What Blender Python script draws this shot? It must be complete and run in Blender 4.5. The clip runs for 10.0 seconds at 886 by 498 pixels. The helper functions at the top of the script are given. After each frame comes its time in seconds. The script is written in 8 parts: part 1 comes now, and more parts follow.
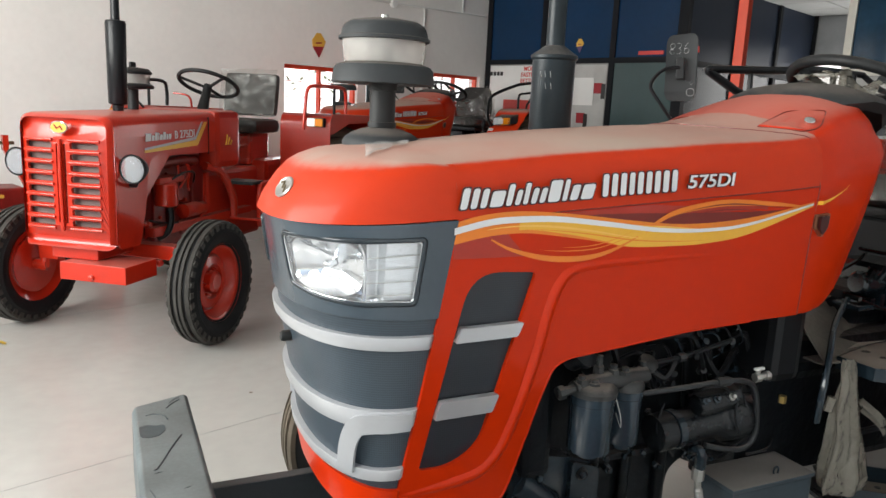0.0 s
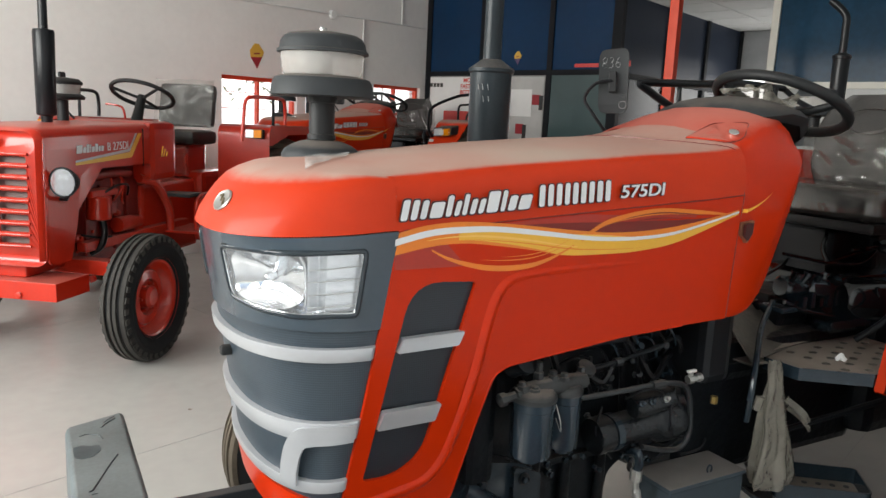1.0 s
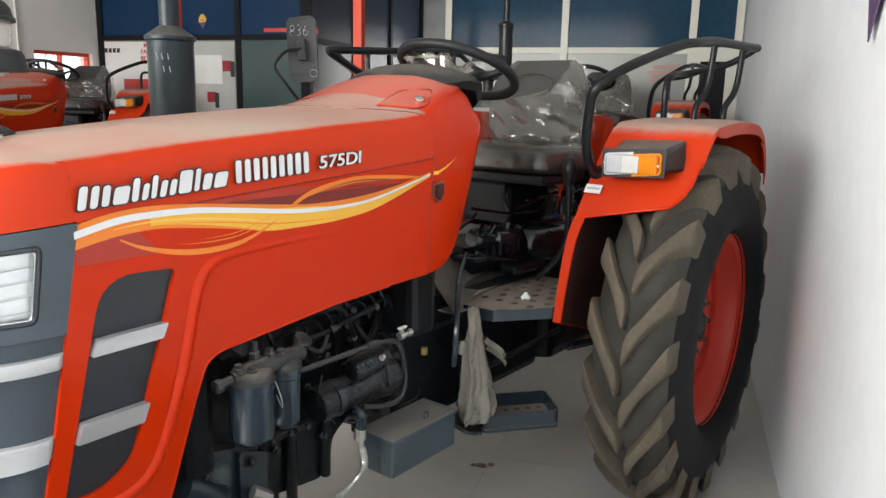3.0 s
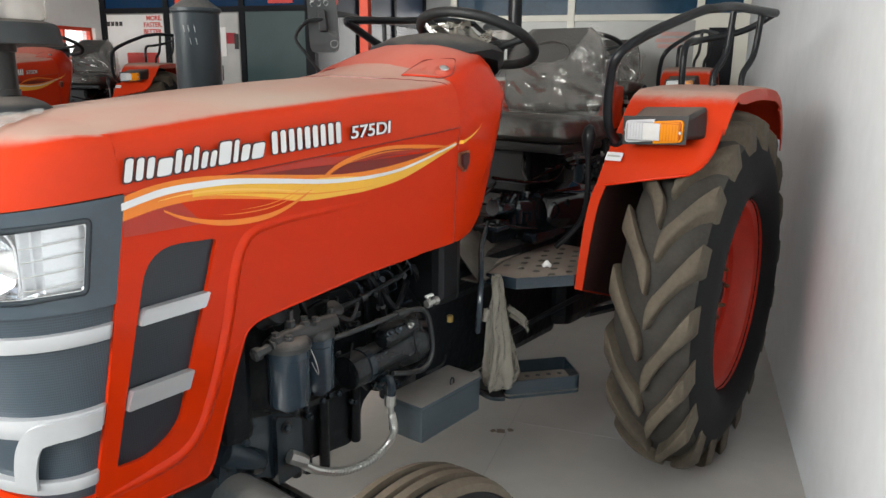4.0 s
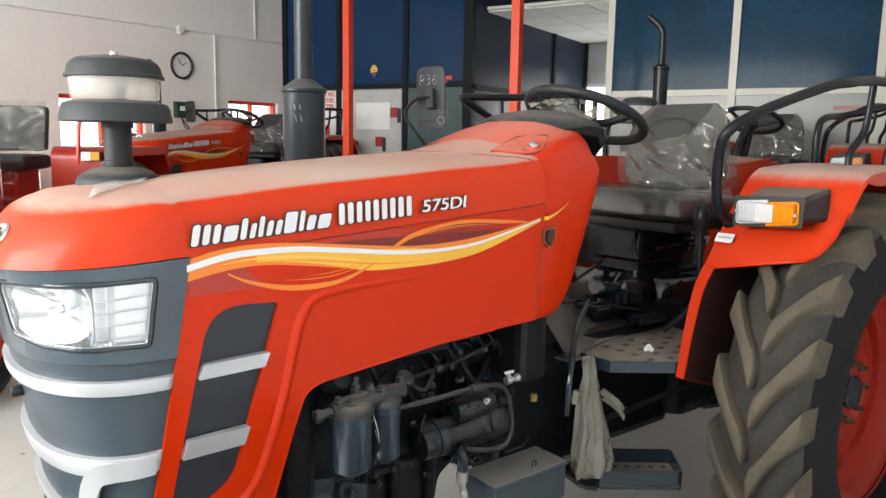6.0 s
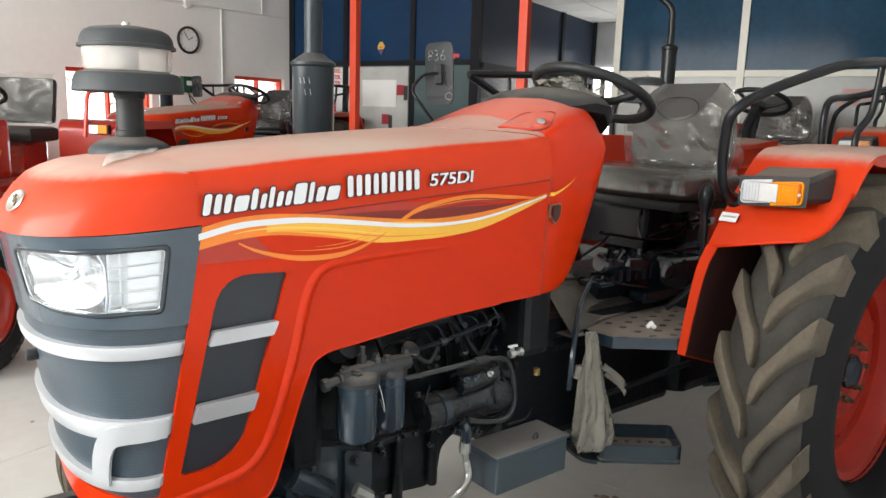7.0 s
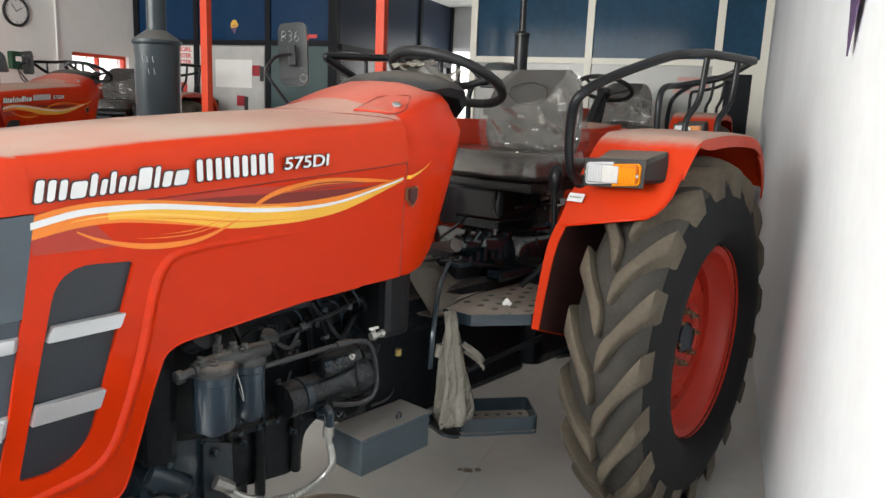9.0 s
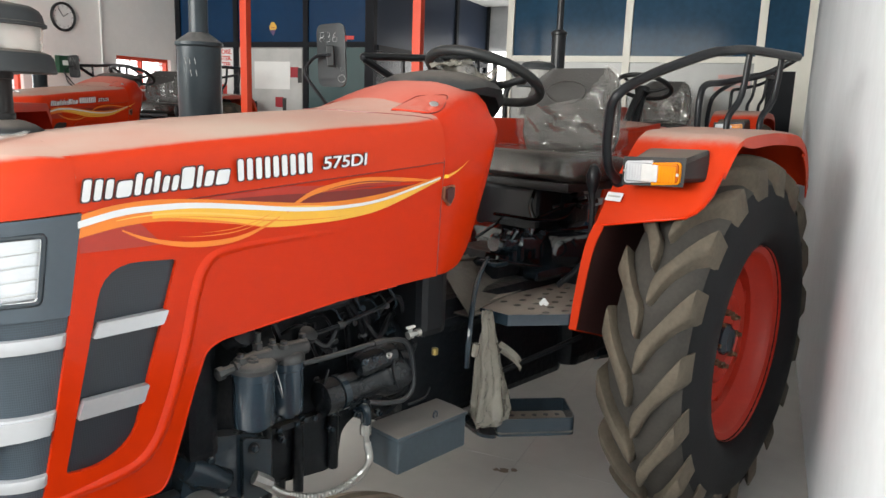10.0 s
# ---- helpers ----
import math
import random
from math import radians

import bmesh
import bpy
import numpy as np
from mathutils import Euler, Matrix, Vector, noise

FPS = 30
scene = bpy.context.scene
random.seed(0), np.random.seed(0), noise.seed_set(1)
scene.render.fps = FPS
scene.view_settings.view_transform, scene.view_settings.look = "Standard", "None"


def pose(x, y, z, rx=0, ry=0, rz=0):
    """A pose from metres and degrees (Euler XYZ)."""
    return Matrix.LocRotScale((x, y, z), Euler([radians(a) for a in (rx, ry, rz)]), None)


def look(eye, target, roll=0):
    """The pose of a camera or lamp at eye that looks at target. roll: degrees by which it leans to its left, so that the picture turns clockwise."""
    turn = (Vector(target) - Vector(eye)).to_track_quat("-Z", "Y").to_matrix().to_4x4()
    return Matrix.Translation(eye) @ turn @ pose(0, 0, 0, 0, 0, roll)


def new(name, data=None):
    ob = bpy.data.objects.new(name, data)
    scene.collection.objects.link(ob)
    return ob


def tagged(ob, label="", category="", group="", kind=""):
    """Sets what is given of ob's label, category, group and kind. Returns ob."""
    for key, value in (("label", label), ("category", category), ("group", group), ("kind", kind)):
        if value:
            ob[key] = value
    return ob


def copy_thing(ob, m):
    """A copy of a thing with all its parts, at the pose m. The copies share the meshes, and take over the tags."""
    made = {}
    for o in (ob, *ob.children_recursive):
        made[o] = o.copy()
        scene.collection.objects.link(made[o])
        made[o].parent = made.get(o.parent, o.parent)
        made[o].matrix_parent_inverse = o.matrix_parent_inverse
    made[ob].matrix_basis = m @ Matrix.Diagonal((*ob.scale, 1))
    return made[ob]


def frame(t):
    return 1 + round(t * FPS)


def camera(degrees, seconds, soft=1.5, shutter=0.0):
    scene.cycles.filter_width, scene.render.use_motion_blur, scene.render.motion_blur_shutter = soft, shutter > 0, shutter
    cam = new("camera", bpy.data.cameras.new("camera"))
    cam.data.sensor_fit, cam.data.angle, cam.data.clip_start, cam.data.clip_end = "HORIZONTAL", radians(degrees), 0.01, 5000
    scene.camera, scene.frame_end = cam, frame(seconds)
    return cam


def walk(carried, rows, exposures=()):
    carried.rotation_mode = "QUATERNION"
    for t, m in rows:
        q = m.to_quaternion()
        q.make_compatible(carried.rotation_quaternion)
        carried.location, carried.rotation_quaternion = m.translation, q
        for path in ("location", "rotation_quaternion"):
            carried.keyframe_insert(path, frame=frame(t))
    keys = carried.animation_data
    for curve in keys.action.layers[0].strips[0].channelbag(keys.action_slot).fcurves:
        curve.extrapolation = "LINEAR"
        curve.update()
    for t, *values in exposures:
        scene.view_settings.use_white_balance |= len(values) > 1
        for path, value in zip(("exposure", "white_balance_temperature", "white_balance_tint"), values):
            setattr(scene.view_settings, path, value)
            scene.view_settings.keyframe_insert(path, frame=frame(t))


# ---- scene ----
cam = camera(62.2, 10.0)
PATH = [
    (0, (-0.28, -1.525, 1.449), (0.549, 0.257, 1.077), 2.7),
    (0.5, (-0.286, -1.533, 1.453), (0.526, 0.261, 1.107), 2.4),
    (1, (-0.284, -1.542, 1.453), (0.685, 0.175, 1.116), 2.7),
    (1.5, (-0.279, -1.552, 1.457), (0.852, 0.062, 1.115), 2.8),
    (2, (-0.256, -1.548, 1.458), (1.069, -0.091, 1.111), 2.3),
    (2.5, (-0.255, -1.559, 1.46), (1.189, -0.218, 1.12), 2.2),
    (2.7, (-0.252, -1.557, 1.466), (1.248, -0.282, 1.114), 2.0),
    (3.8, (-0.329, -1.488, 1.464), (1.261, -0.372, 0.991), 0.6),
    (4, (-0.327, -1.503, 1.462), (1.204, -0.308, 0.987), 0.6),
    (4.5, (-0.26, -1.561, 1.477), (1.153, -0.193, 1.112), 1.6),
    (5, (-0.189, -1.608, 1.474), (1.117, -0.13, 1.14), 2.0),
    (5.5, (-0.152, -1.636, 1.474), (1.138, -0.146, 1.136), 0.7),
    (5.7, (-0.159, -1.651, 1.476), (1.088, -0.117, 1.175), 0.6),
    (6.8, (-0.175, -1.669, 1.472), (1.071, -0.135, 1.162), 1.9),
    (7, (-0.186, -1.676, 1.465), (1.042, -0.136, 1.114), 1.8),
    (7.5, (-0.223, -1.689, 1.448), (0.892, -0.106, 0.947), 2.5),
    (8, (-0.225, -1.7, 1.455), (0.987, -0.169, 1.023), 3.2),
    (8.5, (-0.194, -1.697, 1.465), (1.242, -0.364, 1.066), 2.9),
    (9, (-0.183, -1.697, 1.467), (1.305, -0.417, 1.085), 2.4),
    (9.5, (-0.186, -1.696, 1.466), (1.28, -0.387, 1.092), 2.2),
    (10, (-0.186, -1.694, 1.464), (1.237, -0.343, 1.079), 2.0),
]
walk(cam, [(t, look(e, a, r)) for t, e, a, r in PATH],
     exposures=((0, -0.5), (1, -0.55), (1.6, -0.37), (2.5, -0.06), (3.4, -0.12), (4.0, -0.2), (4.4, -0.02), (5.5, 0.06), (7, 0.04), (8, 0.02), (8.7, 0.06), (9.4, 0.0), (10, 0.12)))

from mathutils import geometry
from mathutils.bvhtree import BVHTree

# ---- world, light and exposure ----
TURN = radians(19.4)                                   # the room's axes against the nearest tractor's
RU, RV = Vector((math.cos(TURN), math.sin(TURN), 0)), Vector((-math.sin(TURN), math.cos(TURN), 0))
ROOM = Matrix.Rotation(TURN, 4, "Z")
world = bpy.data.worlds.new("sky")
world.use_nodes = True
scene.world = world
wn, wl = world.node_tree.nodes, world.node_tree.links
sky = wn.new("ShaderNodeTexSky")
sky.sky_type, sky.sun_disc, sky.sun_elevation, sky.sun_rotation = "NISHITA", False, radians(42), radians(200)
wl.new(sky.outputs[0], wn["Background"].inputs[0])
wn["Background"].inputs[1].default_value = 0.16
sun = new("sun", bpy.data.lights.new("sun", "SUN"))
sun.data.energy, sun.data.angle, sun.data.color = 3.0, radians(0.5), (1, 0.94, 0.85)
sun.matrix_world = look((-6, 12, 12), (0, 0, 0))


def daylight(name, s, w, z, target, sx, sy, energy, color):
    """An area lamp standing in an opening of the room for the light of the sky outside it."""
    lamp = new(name, bpy.data.lights.new(name, "AREA"))
    lamp.data.shape, lamp.data.size, lamp.data.size_y = "RECTANGLE", sx, sy
    lamp.data.energy, lamp.data.color = energy, color
    lamp.matrix_world = ROOM @ look((s, w, z), target)
    return lamp


daylight("entrance_daylight", -3.25, 2.1, 2.45, (0, 1.6, 1.75), 4.5, 1.6, 510, (1, 1, 0.955))
daylight("window_daylight", 4.0, 5.48, 1.35, (4.0, 0, 0.9), 0.9, 0.9, 16, (0.95, 0.98, 1))
daylight("passage_daylight", 9.9, 1.75, 1.6, (5, 1.6, 1.2), 1.4, 1.8, 14, (1, 1, 1))


# ---- mesh helpers ----
def shut(bm, name):
    me = bpy.data.meshes.new(name)
    bm.to_mesh(me)
    bm.free()
    return me


def part(name, bm, mat, parent=None, label="", smooth=35, bevel=0.0):
    """Links a bmesh as one mesh object, under a thing or under a part."""
    if bevel:
        bmesh.ops.remove_doubles(bm, verts=bm.verts[:], dist=1e-5)
        sharp = [e for e in bm.edges if len(e.link_faces) == 2 and e.calc_face_angle(0) > radians(40)]
        bmesh.ops.bevel(bm, geom=sharp, offset=bevel, segments=2, profile=0.6, affect="EDGES", clamp_overlap=True)
    bmesh.ops.recalc_face_normals(bm, faces=bm.faces[:])
    me = shut(bm, name)
    for m in (mat if isinstance(mat, (list, tuple)) else [mat]):
        me.materials.append(m)
    if smooth:
        me.shade_smooth()
        me.set_sharp_from_angle(angle=radians(smooth))
    ob = new(name, me)
    if parent is not None:
        ob.parent = parent
    if label:
        ob["label"] = label
    return ob


def thing(name, label, category, group="", m=None):
    ob = tagged(new(name), label, category, group)
    ob.empty_display_size = 0.1
    if m is not None:
        ob.matrix_world = m
    return ob


def box(x0, x1, y0, y1, z0, z1, bm=None, m=None):
    bm = bm or bmesh.new()
    vs = [bm.verts.new((x, y, z)) for z in (z0, z1) for x, y in ((x0, y0), (x1, y0), (x1, y1), (x0, y1))]
    for f in ((3, 2, 1, 0), (4, 5, 6, 7), (0, 1, 5, 4), (1, 2, 6, 5), (2, 3, 7, 6), (3, 0, 4, 7)):
        bm.faces.new([vs[i] for i in f])
    if m is not None:
        bmesh.ops.transform(bm, matrix=m, verts=vs)
    return bm


def tube(points, r, bm=None, n=10, closed=False, caps=True):
    """A round bar swept along points; r is one radius or one for each point."""
    bm = bm or bmesh.new()
    ps = [Vector(p) for p in points]
    rs = r if isinstance(r, (list, tuple)) else [r] * len(ps)
    rings, side = [], None
    for i, p in enumerate(ps):
        a = ps[i - 1] if (i or closed) else p
        b = ps[(i + 1) % len(ps)] if (i < len(ps) - 1 or closed) else p
        d = (b - a).normalized()
        if side is None:
            side = d.orthogonal().normalized()
        side = (side - d * side.dot(d)).normalized()
        up = d.cross(side)
        rings.append([bm.verts.new(p + rs[i] * (math.cos(k * math.tau / n) * side + math.sin(k * math.tau / n) * up)) for k in range(n)])
    for i in range(len(rings) - (0 if closed else 1)):
        p, q = rings[i], rings[(i + 1) % len(rings)]
        for k in range(n):
            bm.faces.new((p[k], p[(k + 1) % n], q[(k + 1) % n], q[k]))
    if caps and not closed:
        bm.faces.new(rings[0][::-1])
        bm.faces.new(rings[-1])
    return bm


def curve(points, steps=6):
    """Points rounded into a smooth path (Catmull-Rom)."""
    ps = [Vector(p) for p in points]
    out = []
    for i in range(len(ps) - 1):
        a, b, c, d = ps[max(i - 1, 0)], ps[i], ps[i + 1], ps[min(i + 2, len(ps) - 1)]
        for k in range(steps):
            t = k / steps
            out.append(0.5 * (2 * b + (c - a) * t + (2 * a - 5 * b + 4 * c - d) * t * t + (3 * b - a - 3 * c + d) * t ** 3))
    return out + [ps[-1]]


def lathe(profile, m=None, n=32, bm=None, caps=True):
    """(radius, height) pairs turned round the z axis, then moved by m."""
    bm = bm or bmesh.new()
    rings, made = [], []
    for r, z in profile:
        ring = [bm.verts.new((r * math.cos(k * math.tau / n), r * math.sin(k * math.tau / n), z)) for k in range(n)]
        rings.append(ring)
        made += ring
    for p, q in zip(rings, rings[1:]):
        for k in range(n):
            bm.faces.new((p[k], p[(k + 1) % n], q[(k + 1) % n], q[k]))
    if caps:
        bm.faces.new(rings[0][::-1])
        bm.faces.new(rings[-1])
    if m is not None:
        bmesh.ops.transform(bm, matrix=m, verts=made)
    return bm


def along(p, d):
    """The pose that puts the z axis along d at p."""
    return Matrix.Translation(p) @ Vector(d).to_track_quat("Z", "Y").to_matrix().to_4x4()


def grid(f, nu, nv, bm=None, closed_u=False):
    """A sheet of f(u, v), u and v from 0 to 1."""
    bm = bm or bmesh.new()
    vs = [[bm.verts.new(f(i / nu, j / nv)) for j in range(nv + 1)] for i in range(nu + (0 if closed_u else 1))]
    for i in range(nu):
        for j in range(nv):
            bm.faces.new((vs[i][j], vs[(i + 1) % len(vs)][j], vs[(i + 1) % len(vs)][j + 1], vs[i][j + 1]))
    return bm


def thick(bm, d):
    """Gives a sheet thickness, to its inner side for a positive d."""
    bmesh.ops.recalc_face_normals(bm, faces=bm.faces[:])
    bmesh.ops.solidify(bm, geom=bm.faces[:], thickness=d)
    return bm


def rounded(outline, r, n=5):
    """A closed 2D outline with its corners rounded; r is one radius or one for each corner."""
    out, k = [], len(outline)
    for i in range(k):
        p, a, b = Vector(outline[i]), Vector(outline[i - 1]), Vector(outline[(i + 1) % k])
        ri = r[i] if isinstance(r, (list, tuple)) else r
        da, db = a - p, b - p
        ri = min(ri, 0.49 * da.length, 0.49 * db.length)
        if ri < 1e-5:
            out.append(tuple(p))
            continue
        s, e = p + da.normalized() * ri, p + db.normalized() * ri
        for j in range(n + 1):
            t = j / n
            out.append(tuple((1 - t) ** 2 * s + 2 * t * (1 - t) * p + t * t * e))
    return out


def plate(outline, holes, lift, d, bm=None):
    """A flat sheet with holes: 2D outlines, lift(a, b, off) to 3D, thickness d."""
    bm = bm or bmesh.new()
    loops = [outline, *holes]
    flat = [Vector((a, b, 0)) for lp in loops for a, b in lp]
    tris = geometry.tessellate_polygon([[Vector((a, b, 0)) for a, b in lp] for lp in loops])
    top = [bm.verts.new(lift(p.x, p.y, 0)) for p in flat]
    low = [bm.verts.new(lift(p.x, p.y, d)) for p in flat]
    for t in tris:
        if len(set(t)) == 3:
            bm.faces.new([top[i] for i in t])
            bm.faces.new([low[i] for i in reversed(t)])
    k = 0
    for lp in loops:
        for i in range(len(lp)):
            a, b = k + i, k + (i + 1) % len(lp)
            bm.faces.new((top[a], top[b], low[b], low[a]))
        k += len(lp)
    return bm


# ---- materials ----
def mat(name, color, rough=0.5, metal=0.0, vary=0.12, scale=6.0, bump=0.0, bump_scale=60.0, dust=0.0, coat=0.0, spec=0.5, random_hue=0.0):
    """A surface with large stains and fine grain; dust settles on what faces up."""
    m = bpy.data.materials.new(name)
    m.use_nodes = True
    nt = m.node_tree
    n, l = nt.nodes, nt.links
    b = n["Principled BSDF"]
    b.inputs["Roughness"].default_value, b.inputs["Metallic"].default_value = rough, metal
    b.inputs["Coat Weight"].default_value, b.inputs["Coat Roughness"].default_value = coat, 0.08
    b.inputs["Specular IOR Level"].default_value = spec
    co = n.new("ShaderNodeTexCoord")
    big, fine = n.new("ShaderNodeTexNoise"), n.new("ShaderNodeTexNoise")
    big.inputs["Scale"].default_value, fine.inputs["Scale"].default_value = scale, scale * 14
    big.inputs["Detail"].default_value = 5
    for t in (big, fine):
        l.new(co.outputs["Object"], t.inputs["Vector"])
    add = n.new("ShaderNodeMath")
    add.operation = "MULTIPLY_ADD"
    l.new(fine.outputs[0], add.inputs[0])
    add.inputs[1].default_value = 0.4
    l.new(big.outputs[0], add.inputs[2])
    ramp = n.new("ShaderNodeMapRange")
    ramp.inputs[1].default_value, ramp.inputs[2].default_value = 0.4, 1.0
    ramp.inputs[3].default_value, ramp.inputs[4].default_value = 1 - vary, 1 + vary
    l.new(add.outputs[0], ramp.inputs[0])
    mul = n.new("ShaderNodeMix")
    mul.data_type, mul.blend_type = "RGBA", "MULTIPLY"
    mul.inputs["Factor"].default_value = 1
    mul.inputs["A"].default_value = (*color, 1)
    l.new(ramp.outputs[0], mul.inputs["B"])
    out = mul.outputs["Result"]
    if dust:
        geo, sep = n.new("ShaderNodeNewGeometry"), n.new("ShaderNodeSeparateXYZ")
        l.new(geo.outputs["Normal"], sep.inputs[0])
        up = n.new("ShaderNodeMapRange")
        up.inputs[1].default_value, up.inputs[2].default_value, up.inputs[4].default_value = 0.72, 0.97, dust
        up.interpolation_type = "SMOOTHSTEP"
        uneven = n.new("ShaderNodeMath")                 # the film of dust ends raggedly
        uneven.operation = "MULTIPLY_ADD"
        uneven.inputs[1].default_value = 0.22
        l.new(add.outputs[0], uneven.inputs[0])
        low_z = n.new("ShaderNodeMath")
        low_z.operation = "SUBTRACT"
        l.new(sep.outputs["Z"], low_z.inputs[0])
        low_z.inputs[1].default_value = 0.15
        l.new(low_z.outputs[0], uneven.inputs[2])
        l.new(uneven.outputs[0], up.inputs[0])
        patch = n.new("ShaderNodeMapRange")
        patch.inputs[1].default_value, patch.inputs[2].default_value, patch.inputs[3].default_value = 0.25, 0.65, 0.70
        l.new(big.outputs[0], patch.inputs[0])
        fac = n.new("ShaderNodeMath")
        fac.operation = "MULTIPLY"
        l.new(up.outputs[0], fac.inputs[0])
        l.new(patch.outputs[0], fac.inputs[1])
        dm = n.new("ShaderNodeMix")
        dm.data_type = "RGBA"
        l.new(fac.outputs[0], dm.inputs["Factor"])
        l.new(out, dm.inputs["A"])
        dm.inputs["B"].default_value = (0.42, 0.345, 0.29, 1)
        out = dm.outputs["Result"]
        rm = n.new("ShaderNodeMapRange")
        rm.inputs[3].default_value, rm.inputs[4].default_value = rough, 0.85
        l.new(fac.outputs[0], rm.inputs[0])
        l.new(rm.outputs[0], b.inputs["Roughness"])
        if coat:
            cm = n.new("ShaderNodeMapRange")
            cm.inputs[3].default_value, cm.inputs[4].default_value = coat, 0.0
            l.new(fac.outputs[0], cm.inputs[0])
            l.new(cm.outputs[0], b.inputs["Coat Weight"])
    if random_hue:
        info, hs = n.new("ShaderNodeObjectInfo"), n.new("ShaderNodeHueSaturation")
        rr = n.new("ShaderNodeMapRange")
        rr.inputs[3].default_value, rr.inputs[4].default_value = 1 - random_hue, 1 + random_hue
        l.new(info.outputs["Random"], rr.inputs[0])
        l.new(rr.outputs[0], hs.inputs["Value"])
        l.new(out, hs.inputs["Color"])
        out = hs.outputs[0]
    l.new(out, b.inputs["Base Color"])
    if bump:
        bt, bn = n.new("ShaderNodeTexNoise"), n.new("ShaderNodeBump")
        bt.inputs["Scale"].default_value, bt.inputs["Detail"].default_value = bump_scale, 4
        l.new(co.outputs["Object"], bt.inputs["Vector"])
        bn.inputs["Strength"].default_value, bn.inputs["Distance"].default_value = bump, 0.01
        l.new(bt.outputs[0], bn.inputs["Height"])
        l.new(bn.outputs[0], b.inputs["Normal"])
    return m


def clear(name, color, rough=0.05, see=0.8, bump=0.0, bump_scale=12.0, metal=0.0):
    """Thin clear sheet: see-through mixed with gloss."""
    m = bpy.data.materials.new(name)
    m.use_nodes = True
    n, l = m.node_tree.nodes, m.node_tree.links
    n.remove(n["Principled BSDF"])
    g, t, mx, fr = n.new("ShaderNodeBsdfPrincipled"), n.new("ShaderNodeBsdfTransparent"), n.new("ShaderNodeMixShader"), n.new("ShaderNodeTexNoise")
    g.inputs["Base Color"].default_value, g.inputs["Roughness"].default_value = (*color, 1), rough
    g.inputs["Metallic"].default_value = metal
    t.inputs["Color"].default_value = (*[0.6 + 0.4 * c for c in color], 1)
    rng = n.new("ShaderNodeMapRange")
    fr.inputs["Scale"].default_value = bump_scale
    rng.inputs[1].default_value, rng.inputs[2].default_value = 0.3, 0.7
    rng.inputs[3].default_value, rng.inputs[4].default_value = min(1, see + 0.05), see - 0.05
    l.new(fr.outputs[0], rng.inputs[0])
    l.new(rng.outputs[0], mx.inputs[0])
    l.new(g.outputs[0], mx.inputs[1])
    l.new(t.outputs[0], mx.inputs[2])
    l.new(mx.outputs[0], n["Material Output"].inputs["Surface"])
    if bump:
        co, bt, bn = n.new("ShaderNodeTexCoord"), n.new("ShaderNodeTexNoise"), n.new("ShaderNodeBump")
        bt.inputs["Scale"].default_value, bt.inputs["Detail"].default_value, bt.inputs["Distortion"].default_value = bump_scale, 3, 1.5
        l.new(co.outputs["Object"], bt.inputs["Vector"])
        l.new(co.outputs["Object"], fr.inputs["Vector"])
        bn.inputs["Strength"].default_value, bn.inputs["Distance"].default_value = bump, 0.03
        l.new(bt.outputs[0], bn.inputs["Height"])
        l.new(bn.outputs[0], g.inputs["Normal"])
    return m


def mesh_mat(name, color, pitch=0.0048):
    """Dark perforated plastic: a fine honeycomb of holes."""
    m = mat(name, color, rough=0.40, vary=0.08)
    n, l = m.node_tree.nodes, m.node_tree.links
    co, vo, bn = n.new("ShaderNodeTexCoord"), n.new("ShaderNodeTexVoronoi"), n.new("ShaderNodeBump")
    vo.voronoi_dimensions = "2D"
    vo.inputs["Scale"].default_value, vo.inputs["Randomness"].default_value = 1 / pitch, 0.0
    sep, com, side_y, run = n.new("ShaderNodeSeparateXYZ"), n.new("ShaderNodeCombineXYZ"), n.new("ShaderNodeMath"), n.new("ShaderNodeMath")
    side_y.operation, run.operation = "ABSOLUTE", "ADD"      # the holes follow the skin round the nose
    l.new(co.outputs["Object"], sep.inputs[0])
    l.new(sep.outputs["Y"], side_y.inputs[0])
    l.new(sep.outputs["X"], run.inputs[0])
    l.new(side_y.outputs[0], run.inputs[1])
    l.new(run.outputs[0], com.inputs["X"])
    l.new(sep.outputs["Z"], com.inputs["Y"])
    l.new(com.outputs[0], vo.inputs["Vector"])
    bn.inputs["Strength"].default_value, bn.inputs["Distance"].default_value = 0.25, 0.0015
    l.new(vo.outputs["Distance"], bn.inputs["Height"])
    hole, tint = n.new("ShaderNodeMapRange"), n.new("ShaderNodeMix")
    hole.inputs[1].default_value, hole.inputs[2].default_value = 0.28, 0.42
    hole.inputs[3].default_value, hole.inputs[4].default_value = 0.62, 1.06
    l.new(vo.outputs["Distance"], hole.inputs[0])
    tint.data_type, tint.blend_type = "RGBA", "MULTIPLY"
    tint.inputs["Factor"].default_value = 1
    l.new(n["Principled BSDF"].inputs["Base Color"].links[0].from_socket, tint.inputs["A"])
    l.new(hole.outputs[0], tint.inputs["B"])
    l.new(tint.outputs["Result"], n["Principled BSDF"].inputs["Base Color"])
    l.new(bn.outputs[0], n["Principled BSDF"].inputs["Normal"])
    return m


def glow(name, color, strength):
    m = bpy.data.materials.new(name)
    m.use_nodes = True
    n, l = m.node_tree.nodes, m.node_tree.links
    e = n.new("ShaderNodeEmission")
    e.inputs[0].default_value, e.inputs[1].default_value = (*color, 1), strength
    l.new(e.outputs[0], n["Material Output"].inputs["Surface"])
    return m


